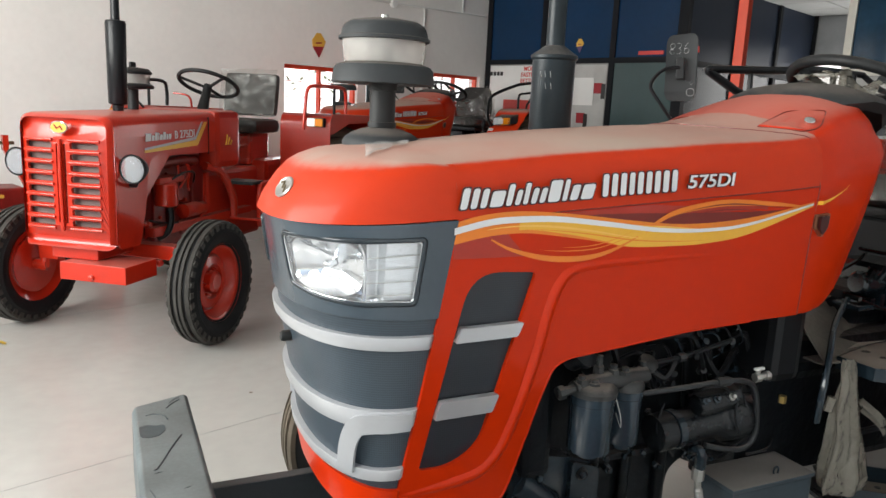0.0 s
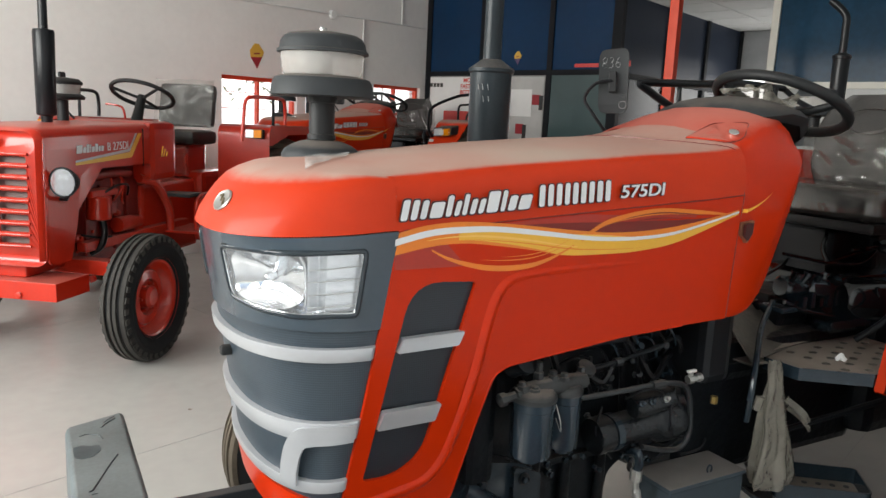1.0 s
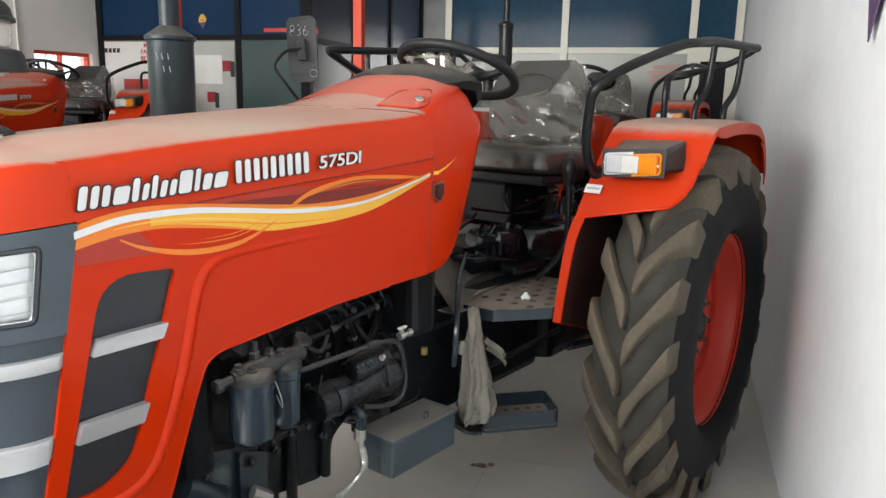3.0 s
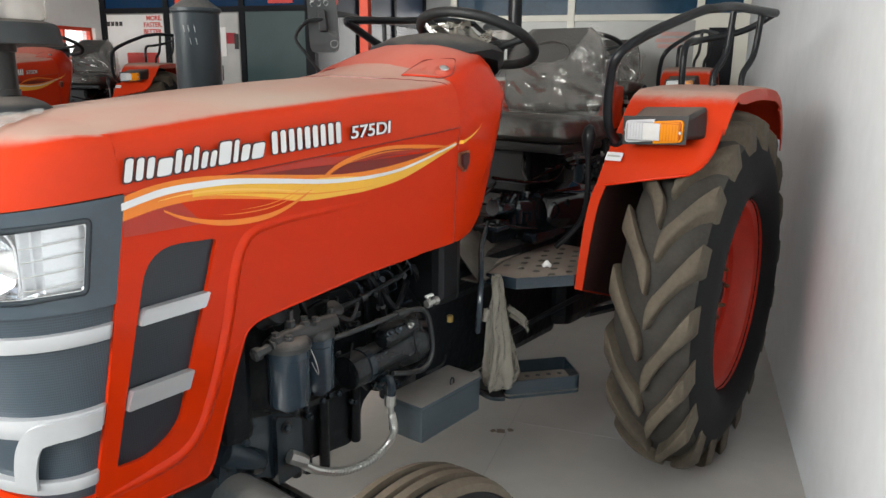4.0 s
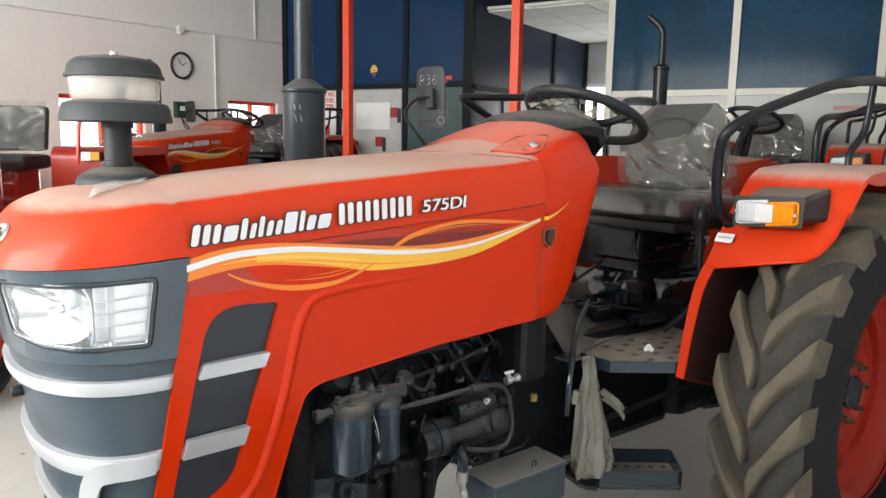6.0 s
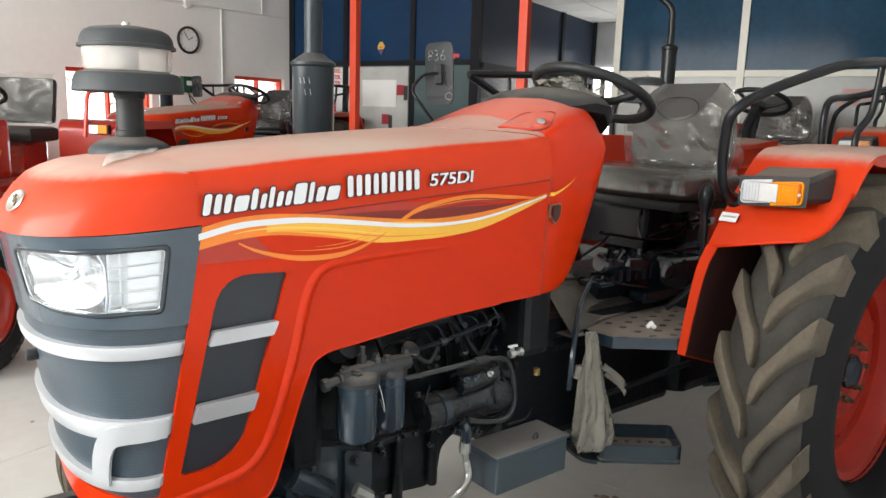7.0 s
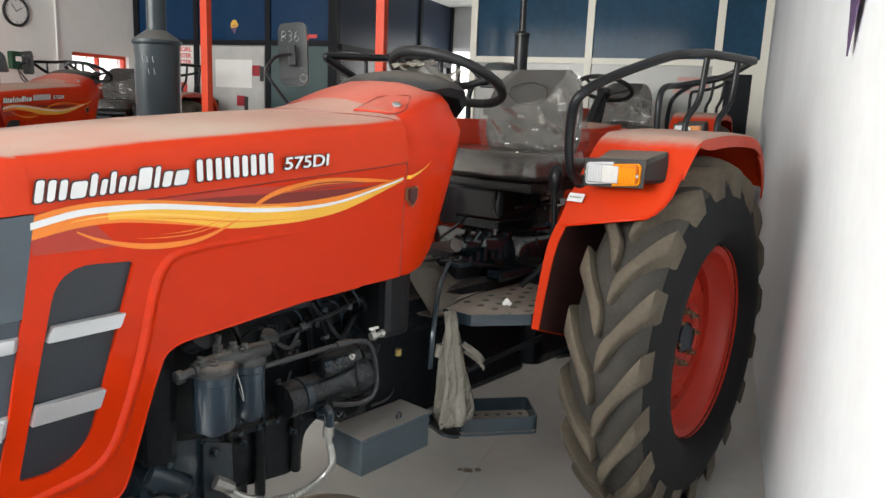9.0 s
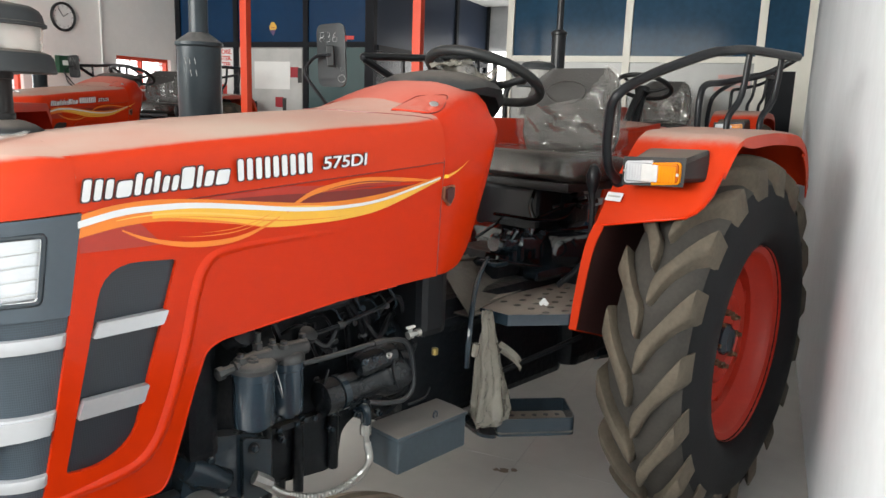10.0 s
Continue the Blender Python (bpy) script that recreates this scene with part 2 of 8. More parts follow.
ORANGE_RED = mat("orange_red_paint", (0.52, 0.034, 0.006), rough=0.42, vary=0.05, scale=3, dust=0.92, coat=0.08, spec=0.16)
SIDE_RED = mat("orange_red_side_paint", (0.53, 0.026, 0.0015), rough=0.3, vary=0.05, scale=3, coat=0.12, spec=0.14)
COWL_RED = mat("orange_red_cowl_paint", (0.53, 0.026, 0.0015), rough=0.32, vary=0.06, scale=4, dust=0.38, coat=0.16, spec=0.14)
GLOSS_BLACK = mat("glossy_black_enamel", (0.006, 0.007, 0.009), rough=0.12, vary=0.1, spec=0.6)
FOOT_DUST = mat("dusty_footplate_paint", (0.095, 0.086, 0.072), rough=0.75, vary=0.3, scale=7, dust=0.5)
# dark red brown for the shade between mudguard wall and tyre
GUARD_SHADE = mat("guard_shade_brown", (0.035, 0.008, 0.006), rough=0.8, vary=0.3, scale=6)
ARM_PAINT = mat("dark_arm_paint", (0.016, 0.022, 0.028), rough=0.42, vary=0.3, scale=8, dust=0.10, spec=0.35)
BUMPER_PAINT = mat("scuffed_bumper_paint", (0.105, 0.130, 0.137), rough=0.45, vary=0.35, scale=7, dust=0.12, bump=0.08, bump_scale=30)
BUMPER_WORN = mat("rubbed_bumper_paint", (0.055, 0.068, 0.072), rough=0.4, vary=0.3, scale=30)
LAMP_CHROME = mat("lamp_chrome", (0.80, 0.82, 0.84), rough=0.14, metal=1.0, vary=0.05)
LAMP_SATIN = mat("satin_lamp_reflector", (0.62, 0.64, 0.66), rough=0.30, metal=0.75, vary=0.06)
BEZEL = mat("gloss_bezel_plastic", (0.020, 0.028, 0.036), rough=0.18, vary=0.08)
FILTER_BLUE = mat("filter_blue_grey", (0.024, 0.039, 0.054), rough=0.22, vary=0.22, scale=8, coat=0.3, spec=0.5)
FILTER_DUST = mat("dusty_filter_metal", (0.034, 0.036, 0.037), rough=0.42, vary=0.4, scale=14, dust=0.42)
ENGINE_MID = mat("engine_casting_grey", (0.010, 0.013, 0.016), rough=0.27, vary=0.4, scale=10, dust=0.14, spec=0.4, bump=0.2, bump_scale=40)
PIPE_DUST = mat("dusty_pipe", (0.021, 0.024, 0.027), rough=0.36, vary=0.3, scale=12, dust=0.22)
CHALK = mat("chalk", (0.36, 0.36, 0.36), rough=0.9)
ENGINE_RED = mat("red_engine_paint", (0.20, 0.010, 0.007), rough=0.4, vary=0.35, scale=9, dust=0.1)
OLD_RED = mat("deep_red_paint", (0.50, 0.024, 0.008), rough=0.28, vary=0.1, scale=4, dust=0.25, coat=0.35, spec=0.4)
RIM_RED = mat("rim_red_paint", (0.47, 0.034, 0.018), rough=0.34, vary=0.12, scale=5, dust=0.15, coat=0.15, spec=0.3)
PILLAR_RED = mat("pillar_orange_paint", (0.66, 0.055, 0.014), rough=0.45, vary=0.08, scale=4)
DASH_GREY = mat("dash_grey_plastic", (0.024, 0.027, 0.029), rough=0.5, vary=0.12, dust=0.2, spec=0.35)
FILTER_CORE = mat("filter_element", (0.13, 0.115, 0.10), rough=0.8, vary=0.1)
GREY_PLASTIC = mat("dark_grey_plastic", (0.042, 0.061, 0.079), rough=0.26, vary=0.08, coat=0.2)
GREY_PAINT = mat("blue_grey_paint", (0.044, 0.064, 0.080), rough=0.40, vary=0.22, scale=6, dust=0.4, coat=0.05)
DUSTY_GREY = mat("dusty_grey_plastic", (0.034, 0.038, 0.041), rough=0.55, vary=0.15, scale=6, dust=0.28, spec=0.25)
EXHAUST = mat("exhaust_paint", (0.016, 0.023, 0.028), rough=0.32, vary=0.2, scale=7, dust=0.3, spec=0.22)
DARK_TREAD = mat("dark_dusty_tread", (0.040, 0.037, 0.033), rough=0.8, vary=0.5, scale=9, bump=0.1, bump_scale=90)
ENGINE = mat("engine_paint", (0.007, 0.009, 0.0115), rough=0.3, vary=0.35, scale=9, dust=0.12, spec=0.2, bump=0.35, bump_scale=35)
VALVE_PAINT = mat("dark_valve_paint", (0.010, 0.015, 0.020), rough=0.18, vary=0.25, scale=12, spec=0.6)
AXLE_PAINT = mat("dusty_axle_paint", (0.095, 0.108, 0.115), rough=0.5, vary=0.3, scale=7, dust=0.25, bump=0.08, bump_scale=30)
ENGINE_BLUE = mat("engine_blue_grey", (0.019, 0.031, 0.042), rough=0.2, vary=0.25, scale=9, dust=0.14, spec=0.5)
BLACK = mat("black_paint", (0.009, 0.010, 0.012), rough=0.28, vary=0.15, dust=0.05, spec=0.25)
BLACK_PLASTIC = mat("black_plastic", (0.013, 0.014, 0.015), rough=0.5, vary=0.1, dust=0.10, spec=0.35)
GREY_MESH = mesh_mat("perforated_grille", (0.038, 0.055, 0.072))
VENT_MESH = mesh_mat("perforated_vent", (0.020, 0.026, 0.034))
SILVER = mat("silver_paint", (0.46, 0.47, 0.49), rough=0.36, metal=0.4, vary=0.05)
CHROME = mat("chrome", (0.75, 0.76, 0.77), rough=0.12, metal=1.0, vary=0.04)
REFLECTOR = mat("lamp_reflector", (0.93, 0.95, 0.96), rough=0.22, metal=0.15, vary=0.03)
STEEL = mat("bare_steel", (0.42, 0.42, 0.40), rough=0.35, metal=0.8, vary=0.2)
DULL_STEEL = mat("dull_plated_steel", (0.20, 0.16, 0.10), rough=0.45, metal=0.7, vary=0.25)
BRASS = mat("brass", (0.55, 0.40, 0.14), rough=0.35, metal=0.9)
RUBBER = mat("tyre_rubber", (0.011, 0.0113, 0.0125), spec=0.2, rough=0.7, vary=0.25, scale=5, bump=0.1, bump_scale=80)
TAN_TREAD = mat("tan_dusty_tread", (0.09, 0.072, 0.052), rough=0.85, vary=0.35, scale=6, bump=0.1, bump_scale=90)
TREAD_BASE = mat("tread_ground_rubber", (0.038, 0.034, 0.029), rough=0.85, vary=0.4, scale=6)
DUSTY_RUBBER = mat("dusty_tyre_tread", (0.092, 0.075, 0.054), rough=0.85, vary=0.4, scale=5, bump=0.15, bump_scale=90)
LAMP_BLACK = mat("lamp_housing_plastic", (0.020, 0.020, 0.020), rough=0.5, vary=0.15, dust=0.35, spec=0.35)
CLEAR_LENS = mat("clear_ribbed_lens", (0.50, 0.52, 0.54), rough=0.2, metal=0.05, vary=0.12, scale=30, coat=0.6)
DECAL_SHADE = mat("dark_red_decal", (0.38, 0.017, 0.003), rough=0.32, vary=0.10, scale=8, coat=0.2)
DECAL_PALE = mat("pale_gold_decal", (0.84, 0.48, 0.10), rough=0.3, vary=0.06)
WHITE = mat("white_plastic", (0.78, 0.78, 0.77), rough=0.4, vary=0.04)
DECAL_WHITE = mat("white_decal", (0.68, 0.69, 0.70), rough=0.35, vary=0.02)
DECAL_DARK = mat("dark_decal", (0.05, 0.012, 0.012), rough=0.35, vary=0.05)
DECAL_MAROON = mat("maroon_decal", (0.17, 0.010, 0.005), rough=0.3, vary=0.05)
SHIELD_EDGE = mat("shield_edge", (0.30, 0.14, 0.08), rough=0.3, metal=0.6)
DECAL_YELLOW = mat("yellow_decal", (0.78, 0.42, 0.04), rough=0.3, vary=0.06)
DECAL_AMBER = mat("amber_decal", (0.74, 0.20, 0.015), rough=0.3, vary=0.06)
LAMP_PANEL = mat("pale_reflector", (0.50, 0.50, 0.49), rough=0.3, vary=0.1, scale=30)
# darker copies of the lens colours, for shade between the ribs
AMBER_SHADE = mat("amber_lens_shade", (0.42, 0.085, 0.003), rough=0.25, vary=0.1, scale=20)
CLEAR_SHADE = mat("clear_lens_shade", (0.25, 0.26, 0.27), rough=0.2, vary=0.15, scale=20)
AMBER = mat("amber_lens", (0.64, 0.215, 0.003), rough=0.22, vary=0.12, scale=20, coat=0.15, spec=0.3)
LENS = clear("clear_lens", (0.95, 0.97, 1.0), rough=0.03, see=0.85)
BOWL = clear("clear_plastic_bowl", (0.88, 0.86, 0.82), rough=0.08, see=0.62, bump=0.10, bump_scale=14)
SMOKED = clear("smoked_glass", (0.03, 0.035, 0.045), rough=0.2, see=0.35)
SEAT_FILM = clear("dull_clear_film", (0.5, 0.5, 0.48), rough=0.22, see=0.88, bump=0.3, bump_scale=9, metal=0.3)
FILM = clear("crumpled_clear_film", (0.74, 0.73, 0.71), rough=0.11, see=0.885, bump=0.22, bump_scale=7, metal=0.75)
SCRAP_FILM = clear("milky_clear_film", (0.82, 0.80, 0.77), rough=0.2, see=0.55, bump=0.15, bump_scale=20)
BAG = clear("dusty_plastic_bag", (0.33, 0.31, 0.265), rough=0.16, see=0.45, bump=0.8, bump_scale=18)
SEAT = mat("black_vinyl", (0.022, 0.020, 0.018), rough=0.5, vary=0.15, dust=0.15, bump=0.2, bump_scale=120)
WALL_COOL = mat("cool_white_wall_paint", (0.80, 0.835, 0.865), rough=0.65, vary=0.08, scale=1.0, bump=0.05, bump_scale=25)
WALL = mat("white_wall_paint", (0.80, 0.785, 0.765), rough=0.7, vary=0.06, scale=1.2, bump=0.06, bump_scale=30)
CEIL = mat("ceiling_tiles", (0.60, 0.60, 0.585), rough=0.8, vary=0.05)
FRAME_BLACK = mat("black_aluminium", (0.010, 0.011, 0.014), rough=0.6, vary=0.1, spec=0.15)
FRAME_WHITE = mat("cream_aluminium", (0.62, 0.60, 0.53), rough=0.4, vary=0.06)
BLUE_GLASS = mat("blue_tinted_glass", (0.005, 0.031, 0.084), rough=0.08, vary=0.15, scale=1.0, spec=0.28)
DARK_GLASS = mat("dark_tinted_glass", (0.026, 0.036, 0.060), rough=0.3, vary=0.1, scale=1.0, spec=0.1)
GREY_BLUE_GLASS = mat("grey_blue_glass", (0.016, 0.052, 0.096), rough=0.12, vary=0.35, scale=1.3, spec=0.06)
TEAL = mat("teal_panel", (0.05, 0.085, 0.088), rough=0.25, vary=0.05)
PANEL = mat("grey_white_panel", (0.25, 0.25, 0.24), rough=0.3, vary=0.08)
PAPER = mat("white_paper", (0.75, 0.75, 0.74), rough=0.7, vary=0.04)
PRINT_RED = mat("red_print", (0.60, 0.06, 0.05), rough=0.5)
PRINT_DARK = mat("dark_print", (0.03, 0.03, 0.03), rough=0.5)
GREEN = mat("green_enamel", (0.012, 0.055, 0.028), rough=0.4, vary=0.2)
YELLOW_PRINT = mat("yellow_print", (0.70, 0.42, 0.06), rough=0.5)
PURPLE_PRINT = mat("purple_print", (0.10, 0.06, 0.14), rough=0.5)
CRIMSON_PRINT = mat("crimson_print", (0.32, 0.02, 0.03), rough=0.5)
OUTSIDE = glow("bright_outdoors", (1.0, 0.98, 0.95), 3.6)



# ---- the room (s along the side walls, w across, in the room's own axes) ----
WR, WL, SB, SF, HC = -1.80, 5.55, 6.9, -3.4, 3.7
SC, WC = 6.6, 2.73                                       # the cabin's outer corner


def rbox(s0, s1, w0, w1, z0, z1, bm=None):
    return box(s0, s1, w0, w1, z0, z1, bm, ROOM)


def setting(name, bm, material, label, category, smooth=0, bevel=0.0):
    return tagged(part(name, bm, material, None, label, smooth, bevel), "", category, "", "structure")


FLOOR = mat("polished_grey_floor", (0.45, 0.438, 0.412), rough=0.24, vary=0.1, scale=0.8, bump=0.01, bump_scale=14)
JOINT = mat("floor_joint", (0.40, 0.40, 0.388), rough=0.26)
floor = setting("floor", rbox(SF, 11.5, -2.2, 5.8, -0.2, 0), FLOOR, "polished greige stone floor with faint joints and stains", "floor")
for k in range(3):                                       # faint slab joints
    part("joint", rbox(SF + 0.05, 11, -0.68 + k * 2.2 - 0.0015, -0.68 + k * 2.2 + 0.0015, 0.0005, 0.0012), JOINT, floor, smooth=0)
for k in range(2):
    part("joint", rbox(2.02 + k * 3.4 - 0.0015, 2.02 + k * 3.4 + 0.0015, WR + 0.05, WL, 0.0005, 0.0012), JOINT, floor, smooth=0)

south = bmesh.new()
rows = [[south.verts.new(ROOM @ Vector((s, w, z))) for s, w in ((SF, -1.85), (11.5, -1.70), (11.5, -2.1), (SF, -2.1))] for z in (0, HC)]
for i in range(4):
    south.faces.new((rows[0][i], rows[0][(i + 1) % 4], rows[1][(i + 1) % 4], rows[1][i]))
south.faces.new(rows[0])
south.faces.new(rows[1])
setting("wall_south", south, WALL_COOL, "white painted plaster wall beside the tractor", "wall")
# the wall with the windows: two openings
wn_bm = bmesh.new()
NEAR = (3.515, 4.48, 1.0, 1.85)                           # s0, s1, z0, z1
FAR = (5.66, 6.50, 1.525, 1.90)
for s0, s1, z0, z1 in ((SF, NEAR[0], 0, HC), (NEAR[0], NEAR[1], 0, NEAR[2]), (NEAR[0], NEAR[1], NEAR[3], HC), (NEAR[1], FAR[0], 0, HC),
                       (FAR[0], FAR[1], 0, FAR[2]), (FAR[0], FAR[1], FAR[3], HC), (FAR[1], 11.5, 0, HC)):
    rbox(s0, s1, WL, WL + 0.2, z0, z1, wn_bm)
setting("wall_north", wn_bm, WALL, "white painted plaster wall with two low windows", "wall")
setting("wall_east", rbox(11.5, 11.7, WR - 0.2, WL + 0.2, 0, HC), WALL, "white painted wall at the end of the passage", "wall")
setting("ceiling", rbox(SF, 11.7, WR - 0.2, WL + 0.2, HC, HC + 0.15), CEIL, "white plaster ceiling", "ceiling")
# the entrance front: piers and a lintel round the wide shutter opening
front = bmesh.new()
for w0, w1, z0, z1 in ((WR - 0.2, -1.3, 0, HC), (4.3, WL + 0.2, 0, HC), (-1.3, 4.3, 3.25, HC)):
    rbox(SF - 0.2, SF, w0, w1, z0, z1, front)
setting("wall_west", front, WALL, "white front wall round the wide open shutter entrance", "wall")
setting("ground", box(-60, 60, -60, 60, -0.5, -0.21), mat("pale_ground", (0.34, 0.31, 0.27), rough=0.9, vary=0.2, scale=0.4), "pale dusty ground outside the showroom", "ground")


def window(name, s0, s1, z0, z1):
    fr = bmesh.new()
    for a in ((s0, s1, z0, z0 + 0.04), (s0, s1, z1 - 0.04, z1), (s0, s0 + 0.03, z0, z1), (s1 - 0.03, s1, z0, z1), ((s0 + s1) / 2 - 0.012, (s0 + s1) / 2 + 0.012, z0, z1)):
        rbox(a[0], a[1], WL + 0.05, WL + 0.11, a[2], a[3], fr)
    ob = tagged(new(name), "low window with an orange steel frame and bars", "window", "", "structure")
    part("window_frame", fr, PILLAR_RED, ob, "orange painted steel frame", smooth=0)
    n = 5
    for k in range(1, n):
        z = z0 + (z1 - z0) * k / n
        part("bar", tube([ROOM @ Vector((s0, WL + 0.07, z)), ROOM @ Vector((s1, WL + 0.07, z))], 0.0035, n=6), PILLAR_RED, ob)
    glass = part("pane", rbox(s0, s1, WL + 0.12, WL + 0.125, z0, z1), LENS, ob, "bright clear pane", smooth=0)
    glass.visible_shadow = False
    return ob


window("window_1", *NEAR)
window("window_2", *FAR)
setting("backdrop", rbox(1.5, 9.5, WL + 2.2, WL + 2.25, 0.0, 3.4), OUTSIDE, "glaring daylight outside the windows", "daylight")
bush = bmesh.new()
for k in range(160):                                     # leaves of a shrub outside
    p = ROOM @ Vector((random.uniform(3.2, 7.8), WL + random.uniform(1.5, 1.9), random.gauss(1.95, 0.22)))
    d = Vector((random.uniform(-1, 1), random.uniform(-1, 1), random.uniform(-1, 1))).normalized()
    e = d.orthogonal().normalized()
    a, b = 0.06, 0.022
    bush.faces.new([bush.verts.new(q) for q in (p - d * a, p + e * b, p + d * a, p - e * b)])
tagged(part("shrub", bush, mat("leaf_green", (0.30, 0.34, 0.20), rough=0.6), None, "dry green twigs outside the window", smooth=0), "", "shrub", "", "stuff")


def frame_bars(bars, s0, s1, along_w=True):
    bm = bmesh.new()
    for a0, a1, z0, z1 in bars:
        rbox(s0, s1, a0, a1, z0, z1, bm) if along_w else rbox(a0, a1, s0, s1, z0, z1, bm)
    return bm


# ---- the black framed cabin ----
LZ = 2.095
cabin = thing("cabin", "black framed office cabin with blue tinted glass above white panels", "cabin")
cabin["kind"] = "structure"
M1, M2 = 3.585, 4.60                                      # mullions of its front
part("post", rbox(SC, SC + 0.07, WC - 0.055, WC + 0.06, 0, HC), FRAME_BLACK, cabin, smooth=0)
for w in (M1, M2):
    part("post", rbox(SC, SC + 0.07, w - 0.035, w + 0.035, 0, HC), FRAME_BLACK, cabin, smooth=0)
part("post", rbox(SC, SC + 0.07, WL - 0.08, WL, 0, HC), FRAME_BLACK, cabin, smooth=0)
for w0, w1 in ((M2 + 0.035, WL - 0.08), (M1 + 0.035, M2 - 0.035), (WC + 0.06, M1 - 0.035)):
    part("transom", rbox(SC, SC + 0.06, w0, w1, LZ - 0.03, LZ + 0.03), FRAME_BLACK, cabin, smooth=0)
    part("upper_pane", rbox(SC + 0.02, SC + 0.03, w0, w1, LZ + 0.03, HC - 0.02), BLUE_GLASS, cabin, "blue tinted glass", smooth=0)
part("panel", rbox(SC + 0.015, SC + 0.035, M2 + 0.035, WL - 0.08, 0, LZ - 0.03), PANEL, cabin, "white posters behind clear glass", smooth=0)
part("panel", rbox(SC + 0.015, SC + 0.035, M1 + 0.035, M2 - 0.035, 0, LZ - 0.03), PANEL, cabin, "grey white panel with a poster", smooth=0)
part("door_panel", rbox(SC + 0.015, SC + 0.035, WC + 0.06, M1 - 0.035, 0, LZ - 0.03), TEAL, cabin, "dull teal glazed door", smooth=0)
# its side, running back along the passage
SIDE = (7.74, 8.86, 10.03)
for s in SIDE:
    part("post", rbox(s - 0.035, s + 0.035, WC - 0.08, WC - 0.01, 0, HC), FRAME_BLACK, cabin, smooth=0)
for s0, s1 in ((SC + 0.07, SIDE[0] - 0.035), (SIDE[0] + 0.035, SIDE[1] - 0.035), (SIDE[1] + 0.035, SIDE[2] - 0.035)):
    part("transom", rbox(s0, s1, WC - 0.08, WC - 0.02, LZ - 0.06, LZ), FRAME_BLACK, cabin, smooth=0)
    part("upper_pane", rbox(s0, s1, WC - 0.05, WC - 0.04, LZ, HC - 0.02), DARK_GLASS, cabin, "dark tinted glass", smooth=0)
    part("lower_pane", rbox(s0, s1, WC - 0.05, WC - 0.045, 0.9, LZ - 0.06), SMOKED, cabin, "smoked glass", smooth=0)
    part("lower_panel", rbox(s0, s1, WC - 0.055, WC - 0.035, 0, 0.9), PANEL, cabin, smooth=0)
setting("passage_wall", rbox(10.1, 10.2, 0.2, 3.4, 0, HC), mat("grey_wall_paint", (0.40, 0.41, 0.42), rough=0.7), "plain grey wall at the back of the passage", "wall")
setting("outdoors", rbox(10.06, 10.095, 1.15, 2.66, 0, 2.28), OUTSIDE, "bright open doorway to the yard", "daylight")
# false ceiling over the passage with its grid
tiles = bmesh.new()
for i in range(5):
    for j in range(5):
        rbox(6.95 + i * 0.6 + 0.01, 7.55 + i * 0.6 - 0.01, -0.3 + j * 0.6 + 0.01, 0.3 + j * 0.6 - 0.01, 2.92, 2.94, tiles)
rbox(6.9, 10.1, -0.35, 2.66, 2.94, 2.97, tiles)
setting("false_ceiling", tiles, CEIL, "white false ceiling of square tiles over the passage", "ceiling")

# ---- the cream framed glass partition ----
GL = 1.975
WM = (1.19, -0.045, -1.275, -1.685)
partition = thing("glass_partition", "cream aluminium partition with blue grey glass above pale panels", "partition")
partition["kind"] = "structure"
for w, h in zip(WM, (0.035, 0.035, 0.035, 0.035)):
    part("post", rbox(SB, SB + 0.08, w - h, w + h, 0, HC), FRAME_WHITE, partition, smooth=0)
for a, b in zip(WM, WM[1:]):
    w0, w1 = b + 0.035, a - 0.035
    part("transom", rbox(SB + 0.005, SB + 0.07, w0, w1, GL - 0.03, GL + 0.03), FRAME_WHITE, partition, smooth=0)
    part("upper_pane", rbox(SB + 0.03, SB + 0.04, w0, w1, GL + 0.03, HC - 0.02), GREY_BLUE_GLASS, partition, "blue grey reflecting glass", smooth=0)
    if w1 > -1.2:
        part("lower_panel", rbox(SB + 0.03, SB + 0.05, w0, w1, 0, GL - 0.03), PANEL, partition, "hazy pale glass panel", smooth=0)
door = part("door_panel", rbox(SB + 0.03, SB + 0.05, -1.65, -1.31, 0, GL - 0.03), FRAME_BLACK, partition, "dark glazed door", smooth=0)
dfr = frame_bars(((-1.65, -1.60, 0, GL - 0.03), (-1.365, -1.31, 0, GL - 0.03), (-1.60, -1.365, GL - 0.10, GL - 0.03)), SB + 0.005, SB + 0.028)
part("door_frame", dfr, FRAME_WHITE, door, "cream aluminium frame", smooth=0)

# ---- orange pillars ----
PILLARS = ((5.2, 3.305, 0.047), (5.2, 1.43, 0.049))
for s, w, h in PILLARS:
    c = part("pillar", rbox(s - h * 0.82, s + h * 0.82, w - h * 0.82, w + h * 0.82, 0, HC), PILLAR_RED, None, "square steel pillar painted bright orange", smooth=0, bevel=0.006)
    tagged(c, "", "pillar", "orange pillars")



# ---- the modern tractor: x runs from its nose to its tail, its left side faces -y ----
def lerp(table, v):
    for (a, p), (b, q) in zip(table, table[1:]):
        if v <= b or (b, q) == table[-1]:
            t = max(0.0, min(1.0, (v - a) / (b - a)))
            return p + (q - p) * t


